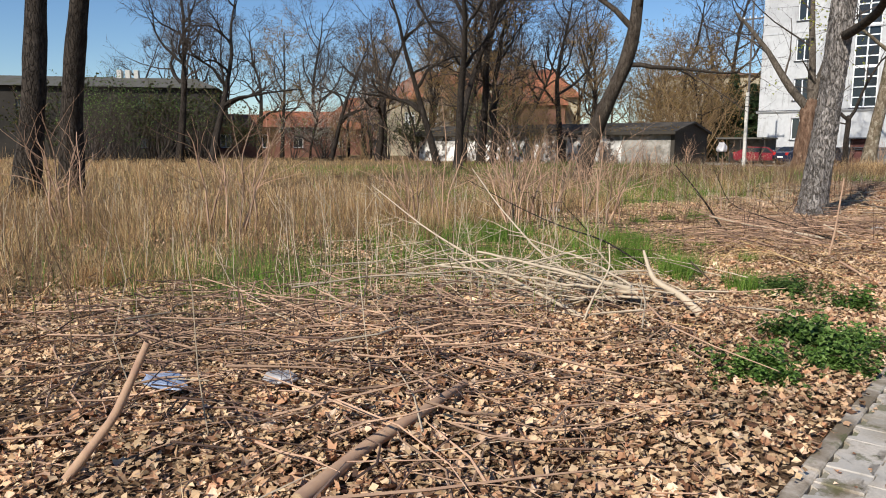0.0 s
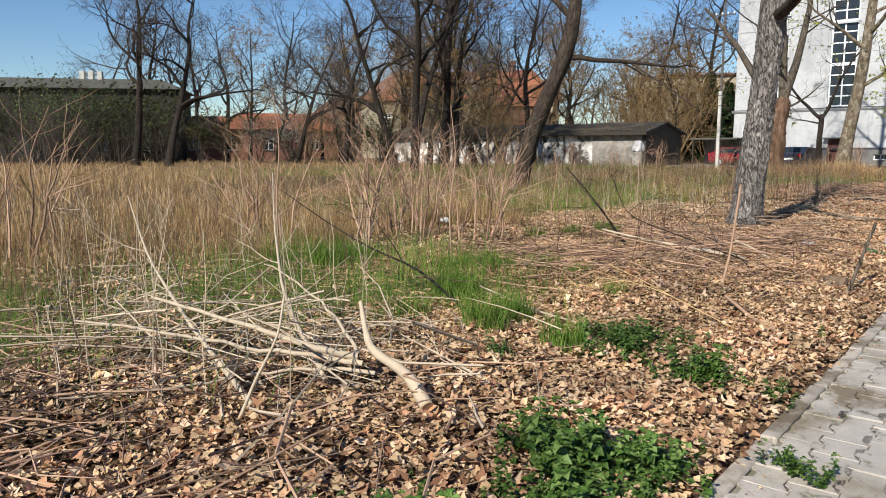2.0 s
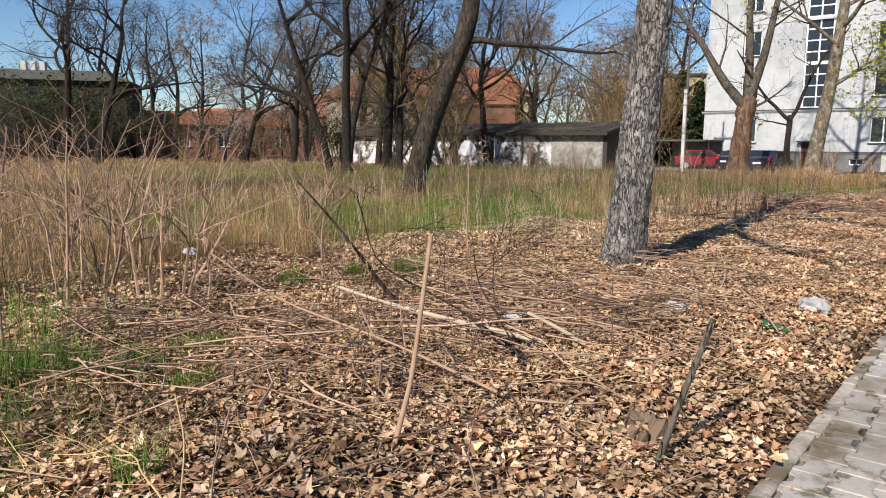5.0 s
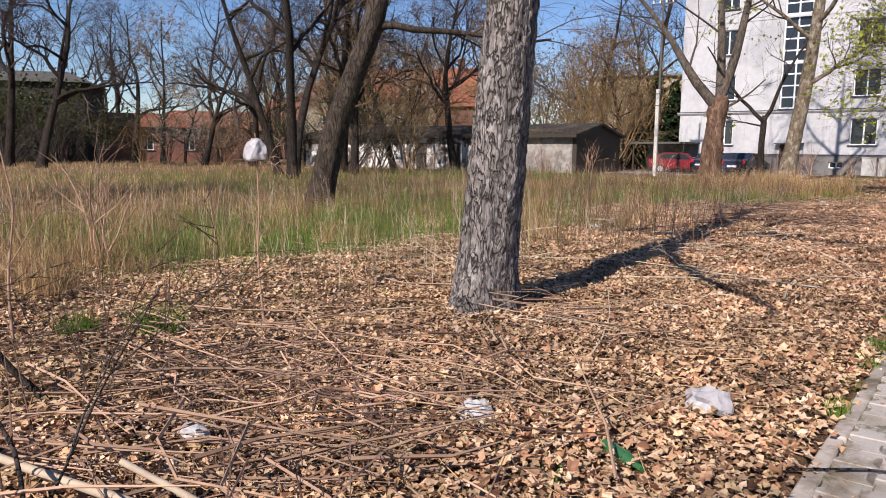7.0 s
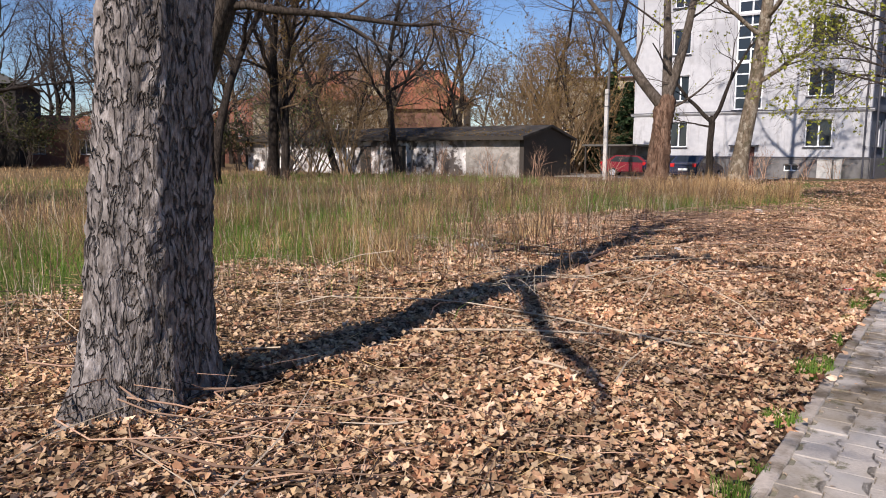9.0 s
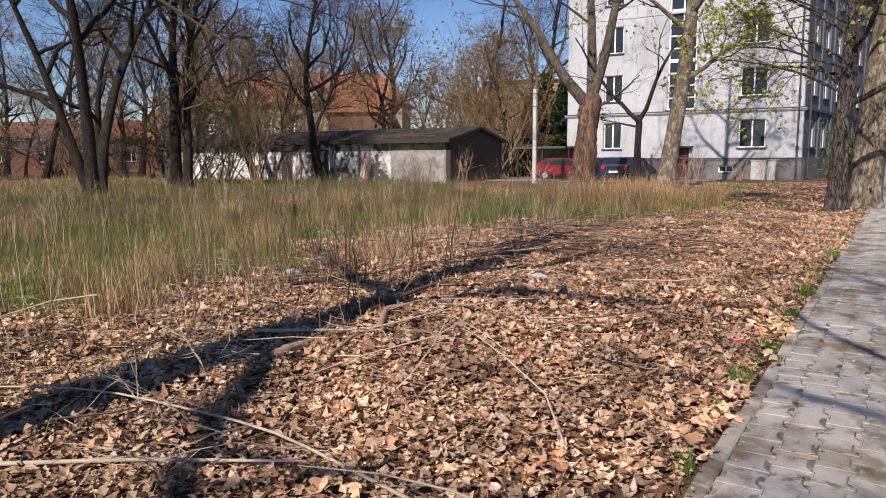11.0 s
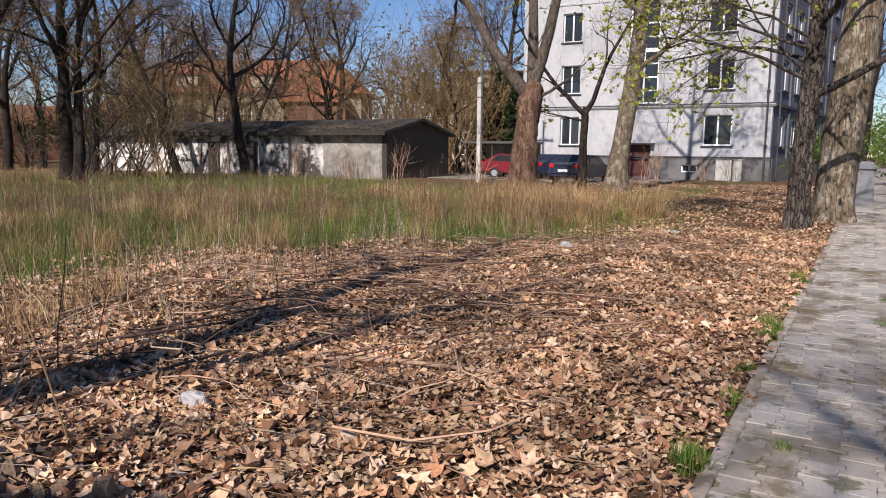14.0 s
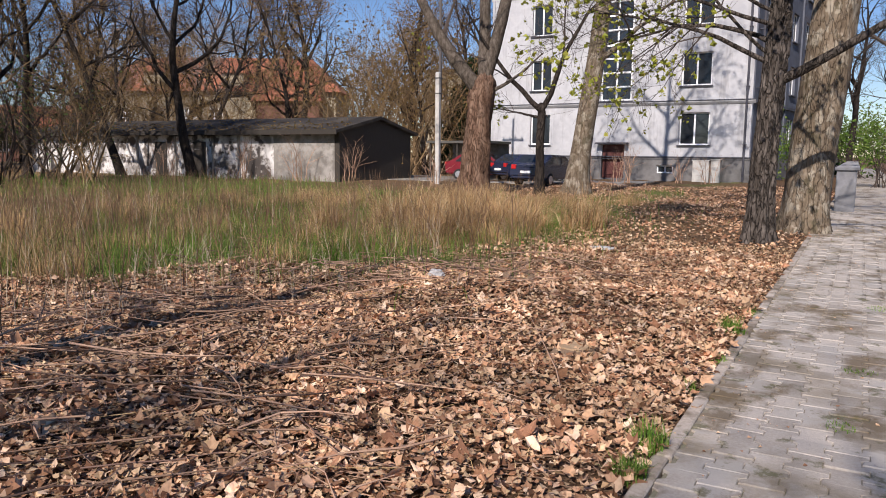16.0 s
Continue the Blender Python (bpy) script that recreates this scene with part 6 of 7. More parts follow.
# crumbs of leaf blown over the pavement
x, y = scatter(16000, -0.5, 1.7, 2, 44, lambda x, y: np.clip(0.12 + 0.9 * np.exp(-(x - kerb_x(y) - 0.1) / 0.14), 0, 1) * clumpy(x * 2.2, y * 0.9) ** 2 * (x > kerb_x(y) + 0.05))
crumbs = np.stack([x, y, 0.004 + 0 * x], -1)
v, q = leaf_quads(crumbs, RNG.uniform(0.008, 0.028, len(x)), 0.25)
stuff("leaf_crumbs", v, q, LITTER, "brown crumbs of leaf blown over the pavement", "leaf litter")

heap = lambda x, y: patch(x, y, -2.73, 13.86, 0.8, 0.55)
v, q = sticks(1300, heap, 0.4, 1.5, 0.004, 0.011, -6, -1.3, 9, 17, 0.28, 0.1, 0.45, 0.55)
stuff("brush_heap", v, q, STICK_BROWN, "heap of reddish cut branches on dead leaves", "brushwood")

# weed stalks standing in the leaves
def stalks(n, keep, hmin, hmax, r, mat, name, label, x0=-14, x1=-2.2, y0=3, y1=36):
    x, y = scatter(n, x0, x1, y0, y1, keep)
    lines = []
    for px, py in zip(x, y):
        h = RNG.uniform(hmin, hmax)
        d = RNG.normal(0, 0.1, 2) * h
        g = float(fold(px, py))
        c = RNG.normal(0, 0.03, 2)
        lines.append((np.array([[px, py, g - 0.03], [px + d[0] * 0.3 + c[0], py + d[1] * 0.3 + c[1], g + h * 0.35], [px + d[0] * 0.7 - c[0], py + d[1] * 0.7, g + h * 0.7], [px + d[0], py + d[1], g + h]]), np.array([r, r * 0.85, r * 0.65, r * 0.3])))
        if RNG.random() < 0.6:
            for f in (0.5, 0.65, 0.8):
                b = np.array([px + d[0] * f, py + d[1] * f, g + h * f])
                a = RNG.uniform(0, 6.28)
                e = b + np.array([math.cos(a), math.sin(a), 1.3]) * h * 0.12
                lines.append((np.array([b, (b + e) / 2, e * 0.6 + b * 0.4 + [0, 0, 0.01], e]), np.array([r, r, r, r * 0.5]) * 0.5))
    v, q = tubes(lines, 4)
    stuff(name, v, q, mat, label, "weed stalks")


stalks(4200, lambda x, y: np.clip(0.25 + cover(x, y)[0], 0, 1) * (x < -3.9), 0.3, 1.0, 0.0045, STALK_DARK, "weed_stalks", "brown dry weed stalks standing above the grass")
stalks(1000, lambda x, y: np.clip(0.15 + cover(x, y)[0], 0, 1) * (x < -3.9), 0.4, 1.1, 0.003, STICK_PALE, "straw_stalks", "pale dry stems standing above the grass")

stalks(1500, lambda x, y: cover(x, y)[0], 0.3, 0.85, 0.007, STALK_DARK, "far_weed_stalks", "brown dry weed stalks before the garages", -34, -4.5, 30, 52)

stalks(260, lambda x, y: patch(x, y, -4.0, 6.3, 1.4, 1.6), 0.35, 1.1, 0.004, STICK_PALE, "bleached_stalks", "bleached stems standing in the brushwood", -7, -2.2, 3, 10)
stalks(800, lambda x, y: 0.8 * (x < -4.2) * (cover(x, y)[0] < 0.5), 0.2, 0.65, 0.0035, STICK_PALE, "thin_stems", "thin pale stems standing in dead leaves", -9.5, -3.4, 17, 36)
stalks(420, lambda x, y: cover(x, y)[0], 0.6, 1.15, 0.0045, STALK_DARK, "tall_stalks", "tall dark dry stems above the grass", -16, -4.5, 22, 46)

stalks(260, lambda x, y: patch(x, y, -3.0, 13.6, 1.3, 1.4) + 0.6 * patch(x, y, -3.4, 5.0, 1.6, 1.4), 0.25, 0.75, 0.005, STICK_DARK, "upright_twigs", "dark twigs standing up from the brushwood", -6, -1.6, 3.5, 17)

stalks(1400, lambda x, y: patch(x, y, -5.0, 23.6, 1.3, 1.8) + 0.3 * patch(x, y, -5.6, 28.5, 1.2, 2.5) + 0.3 * patch(x, y, -4.2, 33.5, 1.5, 2.0), 0.4, 1.15, 0.0055, STALK_DARK, "brown_stalks", "tall brown weed stems standing in dead leaves", -8, -2.8, 20, 37)

# bleached tussocks along the ragged edge of the grass
er = np.random.default_rng(33)
for k in range(26):
    tussock(float(er.normal(-5.6, 0.9)), float(er.normal(37.2, 1.1)), er.uniform(0.25, 0.5), er.uniform(0.55, 0.95), int(er.uniform(300, 600)), 0.011)
for k in range(34):
    y = float(er.uniform(21.5, 42))
    x = float(-4.6 - 0.06 * abs(y - 33) + er.normal(0, 0.9))
    if x < (-5.6 if y < 34 else -4.2):
        tussock(x, y, er.uniform(0.15, 0.4), er.uniform(0.3, 0.6), int(er.uniform(120, 320)), 0.009)

# ---- single sticks, boughs and stumps ----
def rod(name, pts, r0, r1, mat, label, category, forks=(), sides=9, arms=()):
    """A bent stick or bough with its side shoots; pts are heights above the ground."""
    p = np.array([[a, b, float(fold(a, b)) + c] for a, b, c in pts])
    n = 14
    s = np.linspace(0, len(p) - 1, n)
    q3 = np.stack([np.interp(s, range(len(p)), p[:, k]) for k in range(3)], -1)
    q3[1:-1] = (q3[:-2] + 2 * q3[1:-1] + q3[2:]) / 4
    r = np.linspace(r0, r1, n) * (1 + RNG.normal(0, 0.05, n))
    base = q3[0].copy()
    ob = thing(name, tuple(base), label, category)
    v, q = tubes([(q3 - base, r)], sides)
    put("stem", mesh_from("stem", v, q, mat, True), ob)
    part("cut_end", cut_disc(q3[0] - base, q3[0] - q3[1], r0 * 0.96), WOOD_CUT, ob)
    for line, a0, a1 in arms:
        w = np.array([[a, b, float(fold(a, b)) + c] for a, b, c in line]) - base
        k = np.linspace(0, len(w) - 1, 18)
        w3 = np.stack([np.interp(k, range(len(w)), w[:, c]) for c in range(3)], -1)
        for _ in range(2):
            w3[1:-1] = (w3[:-2] + 2 * w3[1:-1] + w3[2:]) / 4
        w3[1:] += RNG.normal(0, 0.006, w3[1:].shape)
        v, q = tubes([(w3, np.linspace(a0, a1, 18))], 8)
        put("arm", mesh_from("arm", v, q, mat, True), ob)
    for f, way, L, rr in forks:
        i = int(f * (n - 1))
        out = {}
        grow(RNG, q3[i] - base, way, L, rr, 1, 3, out, (0, 5, 4), 0.1, -0.01, thin=0.0025)
        first = min(out)
        for line in out[first]:
            v, q = tubes([line], 6)
            put("side_shoot", mesh_from("side_shoot", v, q, mat), ob)
        rest = [x for k in out if k != first for x in out[k]]
        if rest:
            v, q = tubes(rest, 5)
            put("twig_spray", mesh_from("twig_spray", v, q, mat), ob)["kind"] = "stuff"
    return ob


def cut_disc(c, way, r):
    bm = bmesh.new()
    m = Matrix.Translation(c) @ Vector(way).to_track_quat('Z', 'Y').to_matrix().to_4x4()
    bmesh.ops.create_cone(bm, cap_ends=True, segments=12, radius1=r, radius2=r * 0.95, depth=0.012, matrix=m)
    return bm


rod("log", [(-1.9, 3.25, 0.05), (-2.0, 3.7, 0.06), (-2.0, 4.05, 0.08), (-2.1, 4.5, 0.1)], 0.036, 0.018, STICK_BROWN, "brown fallen branch lying in dead leaves", "branch", [(0.6, (-0.3, 1, 0.1), 0.6, 0.012)])
rod("stick", [(-2.92, 2.83, 0.0), (-2.72, 2.98, 0.3), (-2.61, 3.08, 0.6)], 0.022, 0.016, STICK_BROWN, "cut brown stake leaning out of the leaves", "stick")
rod("bough", [(-1.82, 7.03, 0.06), (-2.0, 7.1, 0.16), (-2.2, 7.04, 0.27), (-2.27, 7.07, 0.38), (-2.33, 7.1, 0.52)], 0.036, 0.010, STICK_PALE, "barkless pale bough lying on the brushwood", "branch",
    arms=[([(-2.45, 7.19, 0.19), (-2.62, 7.04, 0.25), (-2.9, 6.97, 0.3), (-3.2, 6.85, 0.36), (-3.7, 6.7, 0.44)], 0.022, 0.009),
          ([(-2.4, 7.18, 0.16), (-2.6, 7.1, 0.19), (-2.95, 6.85, 0.23), (-3.3, 6.6, 0.27), (-3.8, 6.3, 0.3)], 0.017, 0.006),
          ([(-2.3, 7.17, 0.12), (-2.6, 7.1, 0.13), (-2.85, 6.85, 0.11), (-3.0, 6.4, 0.1), (-3.1, 5.9, 0.08)], 0.012, 0.005),
          ([(-2.45, 7.19, 0.2), (-2.9, 7.45, 0.3), (-3.5, 7.7, 0.42), (-4.2, 7.9, 0.5)], 0.012, 0.004)])
rod("stick", [(-2.5, 6.44, 0.0), (-2.46, 6.52, 0.2), (-2.36, 6.59, 0.42), (-2.42, 6.68, 0.6)], 0.010, 0.005, STICK_PALE, "thin pale crooked stick in the brushwood", "stick")
rod("branch", [(-2.6, 6.6, 0.05), (-3.6, 6.9, 0.25), (-4.8, 7.3, 0.5), (-6.2, 7.9, 0.95)], 0.016, 0.005, STICK_PALE, "long pale springy branch rising from the brushwood", "branch", [(0.5, (-1, 0.3, 0.15), 0.8, 0.005), (0.7, (-1, -0.4, 0.2), 0.6, 0.004)])
rod("branch", [(-2.5, 7.0, 0.1), (-3.6, 7.6, 0.35), (-4.7, 8.4, 0.75), (-5.6, 9.1, 1.05)], 0.014, 0.004, STICK_PALE, "long pale springy branch rising from the brushwood", "branch", [(0.5, (-1, 0.1, 0.2), 0.7, 0.005)])
rod("branch", [(-1.9, 12.6, 0.03), (-2.3, 13.0, 0.2), (-3.0, 13.6, 0.4), (-3.5, 14.2, 0.7)], 0.008, 0.003, BARK_LIMB, "dark springy branch rising from cut brushwood", "branch", [(0.5, (-0.6, 0.5, 0.7), 0.9, 0.006), (0.7, (0.5, 0.6, 0.6), 0.7, 0.005)])
rod("branch", [(-3.0, 9.0, 0.02), (-3.3, 9.05, 0.14), (-3.75, 9.15, 0.3), (-4.3, 9.2, 0.42), (-5.0, 9.3, 0.62), (-5.9, 9.4, 0.9)], 0.013, 0.004, BARK_DARK, "dark forked branch arching over the grass", "branch", [(0.5, (-0.6, 0.3, 0.5), 0.8, 0.006)])
rod("branch", [(-3.95, 13.79, 0.02), (-4.05, 13.66, 0.2), (-4.15, 13.55, 0.42), (-4.35, 13.4, 0.75), (-4.6, 13.2, 1.12)], 0.024, 0.007, BARK_DARK, "dark thin branch leaning over the brushwood", "branch", [(0.6, (-0.5, -0.3, 0.7), 0.6, 0.005)])
rod("stick", [(-1.90, 11.41, 0.0), (-1.86, 11.5, 0.35), (-1.82, 11.58, 1.0)], 0.013, 0.010, STICK_BROWN, "brown upright stick standing in dead leaves", "stick")
rod("stick", [(-0.97, 12.15, 0.0), (-0.90, 12.22, 0.3), (-0.80, 12.3, 0.68)], 0.017, 0.013, BARK_POLLARD, "short brown stick beside a small stump", "stick")
rod("branch", [(-5.0, 23.4, 0.07), (-4.92, 24.35, 0.09), (-4.5, 25.7, 0.07), (-4.1, 27.0, 0.09)], 0.022, 0.008, STICK_DARK, "long dark branch lying on the leaves", "branch", [(0.5, (0.2, 1.0, 0.15), 0.6, 0.006), (0.7, (-0.7, 1.2, 0.1), 0.5, 0.005)])
rod("branch", [(-3.10, 22.36, 0.07), (-3.31, 22.73, 0.09), (-3.23, 23.01, 0.07)], 0.030, 0.016, STICK_BROWN, "thick short curved branch lying on the leaves", "branch", [(0.5, (0.3, 1.0, 0.15), 0.6, 0.006), (0.7, (-0.6, 1.2, 0.1), 0.5, 0.005)])
rod("branch", [(-3.5, 22.75, 0.07), (-3.5, 23.57, 0.09), (-3.54, 24.6, 0.07), (-3.66, 26.04, 0.09)], 0.024, 0.010, STICK_DARK, "long dark brown branch lying on the leaves", "branch", [(0.5, (0.4, 1.0, 0.15), 0.6, 0.006), (0.7, (-0.5, 1.2, 0.1), 0.5, 0.005)])
rod("branch", [(-5.49, 25.09, 0.07), (-5.83, 27.24, 0.09), (-5.66, 28.91, 0.07)], 0.019, 0.007, STICK_BROWN, "thin brown branch lying on the leaves", "branch", [(0.5, (0.5, 1.0, 0.15), 0.6, 0.006), (0.7, (-0.4, 1.2, 0.1), 0.5, 0.005)])
rod("branch", [(-4.37, 24.46, 0.07), (-4.51, 26.30, 0.09), (-4.35, 27.31, 0.07)], 0.022, 0.008, STICK_DARK, "dark branch lying on a leaf drift", "branch", [(0.5, (0.5, 1.0, 0.15), 0.6, 0.006), (0.7, (-0.4, 1.2, 0.1), 0.5, 0.005)])
rod("branch", [(-3.79, 21.79, 0.07), (-3.13, 22.24, 0.09), (-2.83, 23.00, 0.07)], 0.012, 0.005, STICK_PALE, "thin pale branch lying across the leaves", "branch")
rod("branch", [(-2.95, 21.60, 0.07), (-3.14, 22.12, 0.09), (-3.06, 22.37, 0.07)], 0.012, 0.007, STICK_BROWN, "thin brown branch lying on the leaves", "branch")
rod("branch", [(-3.26, 21.41, 0.07), (-3.27, 21.56, 0.09), (-3.29, 21.76, 0.07)], 0.035, 0.024, STICK_BROWN, "thick brown branch lying on the leaves", "branch", [(0.5, (0.4, 1.0, 0.15), 0.6, 0.006), (0.7, (-0.5, 1.2, 0.1), 0.5, 0.005)])
rod("branch", [(-3.05, 26.19, 0.06), (-2.4, 26.35, 0.08), (-1.84, 26.58, 0.06)], 0.020, 0.013, STICK_BROWN, "brown branch lying among dead leaves", "branch", [(0.5, (0.3, -0.6, 0.1), 0.7, 0.008)])
rod("branch", [(-1.35, 20.2, 0.06), (-2.4, 20.5, 0.09), (-3.5, 20.3, 0.12), (-4.6, 19.7, 0.1)], 0.009, 0.004, STICK_PALE, "pale thin branch lying across the leaves", "branch", [(0.5, (-0.6, 0.6, 0.2), 0.7, 0.005), (0.3, (-0.3, -0.9, 0.1), 0.8, 0.005)])
rod("branch", [(-0.6, 15.4, 0.03), (-0.3, 15.65, 0.03), (0.05, 15.75, 0.02)], 0.007, 0.003, BARK_DARK, "thin dark twig lying over the kerb", "branch")
rod("branch", [(-1.02, 10.07, 0.03), (-1.3, 10.36, 0.05), (-1.61, 10.64, 0.12)], 0.018, 0.012, STICK_BROWN, "short brown branch lying on dead leaves", "branch")
rod("branch", [(-1.15, 9.8, 0.03), (-1.7, 10.2, 0.08), (-2.4, 10.7, 0.16), (-2.8, 10.9, 0.25)], 0.005, 0.003, STRAW_STEM, "long tan branch lying over the hay", "branch", [(0.5, (-0.9, 0.3, 0.2), 0.8, 0.005)])
rod("branch", [(-2.2, 9.45, 0.03), (-2.7, 9.44, 0.08), (-3.25, 9.4, 0.16)], 0.010, 0.006, STICK_PALE, "bleached thin stick lying on the leaves", "stick")
rod("branch", [(-1.9, 12.3, 0.1), (-2.6, 12.2, 0.2), (-3.5, 12.1, 0.35), (-4.4, 12.2, 0.6)], 0.010, 0.004, STICK_BROWN, "springy brown branch over cut brushwood", "branch", [(0.4, (-0.7, 0.4, 0.3), 0.9, 0.005), (0.7, (-0.6, -0.4, 0.5), 0.7, 0.004)])
rod("branch", [(-2.1, 12.9, 0.1), (-2.9, 13.2, 0.25), (-3.7, 13.2, 0.45), (-4.0, 13.3, 1.0)], 0.011, 0.004, BARK_DARK, "dark crooked branch standing out of the brushwood", "branch", [(0.75, (0.6, 0.3, 0.7), 0.5, 0.004), (0.85, (-0.3, 0.1, 0.8), 0.4, 0.003)])
rod("branch", [(-2.3, 13.45, 0.08), (-2.95, 13.19, 0.15), (-3.45, 13.05, 0.22), (-3.92, 12.95, 0.3)], 0.020, 0.012, STICK_PALE, "long pale stick lying across the brushwood", "branch")
rod("branch", [(-2.06, 13.56, 0.08), (-2.2, 13.45, 0.2), (-2.39, 13.34, 0.3)], 0.016, 0.012, STICK_PALE, "short pale stick sticking out of the brushwood", "stick")
rod("stick", [(-2.18, 19.3, 0.05), (-1.96, 19.24, 0.07), (-1.75, 19.2, 0.05)], 0.012, 0.008, STICK_PALE, "short pale stick lying on dead leaves", "stick")
rod("branch", [(-3.26, 19.43, 0.06), (-2.6, 19.9, 0.08), (-2.0, 20.32, 0.05)], 0.012, 0.006, STICK_PALE, "pale bent branch lying across dead leaves", "branch")
rod("sapling", [(-6.09, 11.91, 0), (-6.1, 11.95, 0.6), (-6.05, 11.95, 1.2), (-6.1, 12.0, 1.5)], 0.014, 0.004, STICK_BROWN, "bare many-branched sapling in dry grass", "sapling", [(0.2, (-0.6, 0.1, 0.7), 0.8, 0.006), (0.3, (0.6, 0.3, 0.8), 0.8, 0.006), (0.4, (-0.5, -0.3, 0.8), 0.7, 0.005), (0.5, (0.4, -0.4, 0.8), 0.6, 0.005), (0.65, (-0.5, 0.3, 0.8), 0.5, 0.004)])
rod("sapling", [(-7.07, 10.3, 0), (-7.1, 10.3, 0.7), (-7.05, 10.35, 1.4), (-7.12, 10.3, 2.1)], 0.013, 0.004, STICK_BROWN, "slim tall bare sapling in the grass", "sapling", [(0.3, (0.6, 0.4, 0.8), 0.9, 0.006), (0.45, (-0.5, 0.2, 0.8), 0.6, 0.005)])
rod("sapling", [(-4.75, 10.9, 0), (-4.78, 10.9, 0.6), (-4.72, 10.95, 1.2), (-4.8, 10.95, 1.75)], 0.012, 0.004, STICK_BROWN, "slim bare sapling standing in the grass", "sapling", [(0.35, (-0.6, 0.1, 0.7), 0.7, 0.005), (0.45, (0.6, 0.3, 0.8), 0.7, 0.005), (0.6, (-0.4, -0.4, 0.8), 0.5, 0.004)])
rod("sapling", [(-5.4, 14.2, 0), (-5.42, 14.2, 0.5), (-5.35, 14.25, 1.0), (-5.4, 14.2, 1.4)], 0.012, 0.004, STICK_BROWN, "slim bare sapling standing in the grass", "sapling", [(0.3, (-0.5, 0.3, 0.8), 0.6, 0.005), (0.4, (0.5, 0.3, 0.9), 0.6, 0.005), (0.5, (0.2, -0.5, 0.8), 0.5, 0.004)])
rod("sapling", [(-4.72, 15.86, 0), (-4.78, 15.86, 0.5), (-4.77, 15.88, 1.0), (-4.80, 15.88, 1.55)], 0.010, 0.004, STICK_BROWN, "slim bare sapling holding a plastic bag", "sapling", [(0.4, (-0.5, 0.2, 0.8), 0.4, 0.004), (0.8, (0.5, 0.2, 0.7), 0.3, 0.003)])


def crumple(name, at, size, mat, label, category, flat=1.0, seed=1, rz=0.0):
    """A crushed bag or paper: a ball pressed and creased."""
    rng = np.random.default_rng(seed)
    bm = bmesh.new()
    bmesh.ops.create_icosphere(bm, subdivisions=3, radius=1)
    for v in bm.verts:
        d = v.co.normalized()
        k = 1 + 0.28 * noise.noise(d * 1.7 + Vector((seed, 0, 0))) + 0.16 * noise.noise(d * 4.5 + Vector((0, seed, 0))) + rng.normal(0, 0.035)
        v.co = Vector((d.x * size[0] * k, d.y * size[1] * k, max(-0.4, d.z) * size[2] * k * flat))
    me = bpy.data.meshes.new(name)
    bm.to_mesh(me)
    bm.free()
    me.materials.append(mat)
    ob = put(name, me)
    ob.matrix_world = pose(*at, 0, 0, rz)
    return tagged(ob, label, category)


def g(x, y, dz=0.0):
    return (x, y, float(fold(x, y)) + dz)


bag = crumple("plastic_bag", (-4.80, 15.88, 1.36), (0.09, 0.09, 0.125), PLASTIC, "white plastic bag caught on a sapling", "bag", seed=5)
crumple("plastic_bag", g(-1.09, 15.9, 0.06), (0.12, 0.085, 0.085), PLASTIC, "pale crumpled plastic bag on dead leaves", "bag", seed=7)
crumple("waste_paper", g(-1.95, 14.96, 0.04), (0.10, 0.07, 0.07), PAPER, "crumpled white paper on dead leaves", "paper", seed=8)
crumple("waste_paper", g(-2.92, 13.99, 0.1), (0.09, 0.06, 0.035), PAPER, "torn white paper among brushwood", "paper", seed=9)
crumple("waste_paper", g(-3.06, 25.2, 0.06), (0.09, 0.06, 0.06), PAPER, "crumpled white paper on dead leaves", "paper", seed=10)
crumple("waste_paper", g(-5.8, 24.3, 0.05), (0.12, 0.09, 0.06), PAPER, "grey crumpled paper on dead leaves", "paper", seed=11)
crumple("waste_paper", g(-3.45, 32.1, 0.08), (0.09, 0.07, 0.05), PAPER, "crumpled pale paper beside the stump", "paper", seed=12)
crumple("plastic_bag", g(-3.45, 3.6, 0.08), (0.16, 0.10, 0.03), BLUE_FILM, "crumpled blue plastic film in the brushwood", "bag", seed=13)
crumple("plastic_bag", g(-2.9, 3.95, 0.07), (0.11, 0.08, 0.03), PLASTIC, "crumpled clear plastic in the brushwood", "bag", seed=14)
crumple("waste_paper", g(-7.21, 13.81, 0.12), (0.1, 0.07, 0.05), PAPER, "white crumpled paper in the dry grass", "paper", seed=15)
crumple("plastic_bag", g(-8.7, 40.5, 0.05), (0.22, 0.12, 0.03), PAPER, "flattened white plastic sheet on the grass", "bag", seed=16)
crumple("plastic_bag", g(-3.0, 36.4, 0.05), (0.2, 0.12, 0.03), PAPER, "flattened grey plastic on dead leaves", "bag", seed=17)


def make_packet():
    ob = thing("cigarette_packet", g(-0.74, 23.48, 0.04), "crushed red and white packet on dead leaves", "packet", rz=25)
    ob.rotation_euler = (radians(12), radians(-8), radians(25))
    part("box", box(-0.05, 0.05, -0.035, 0.035, -0.012, 0.012, 0.004), PAPER, ob)
    part("print", box(-0.049, 0.049, -0.034, 0.004, 0.0122, 0.0135), RED_PRINT, ob)


make_packet()
bm = cylinder(0.035, 0.035, 0, 0.16, 14)
cylinder(0.034, 0.014, 0.16, 0.21, 14, bm=bm)
cylinder(0.014, 0.014, 0.21, 0.27, 14, bm=bm)
bottle = thing("bottle", g(-1.30, 15.07, 0.03), "green glass bottle lying in dead leaves", "bottle")
bottle.rotation_euler = (radians(90), 0, radians(60))
part("glass", bm, GREEN_GLASS, bottle)


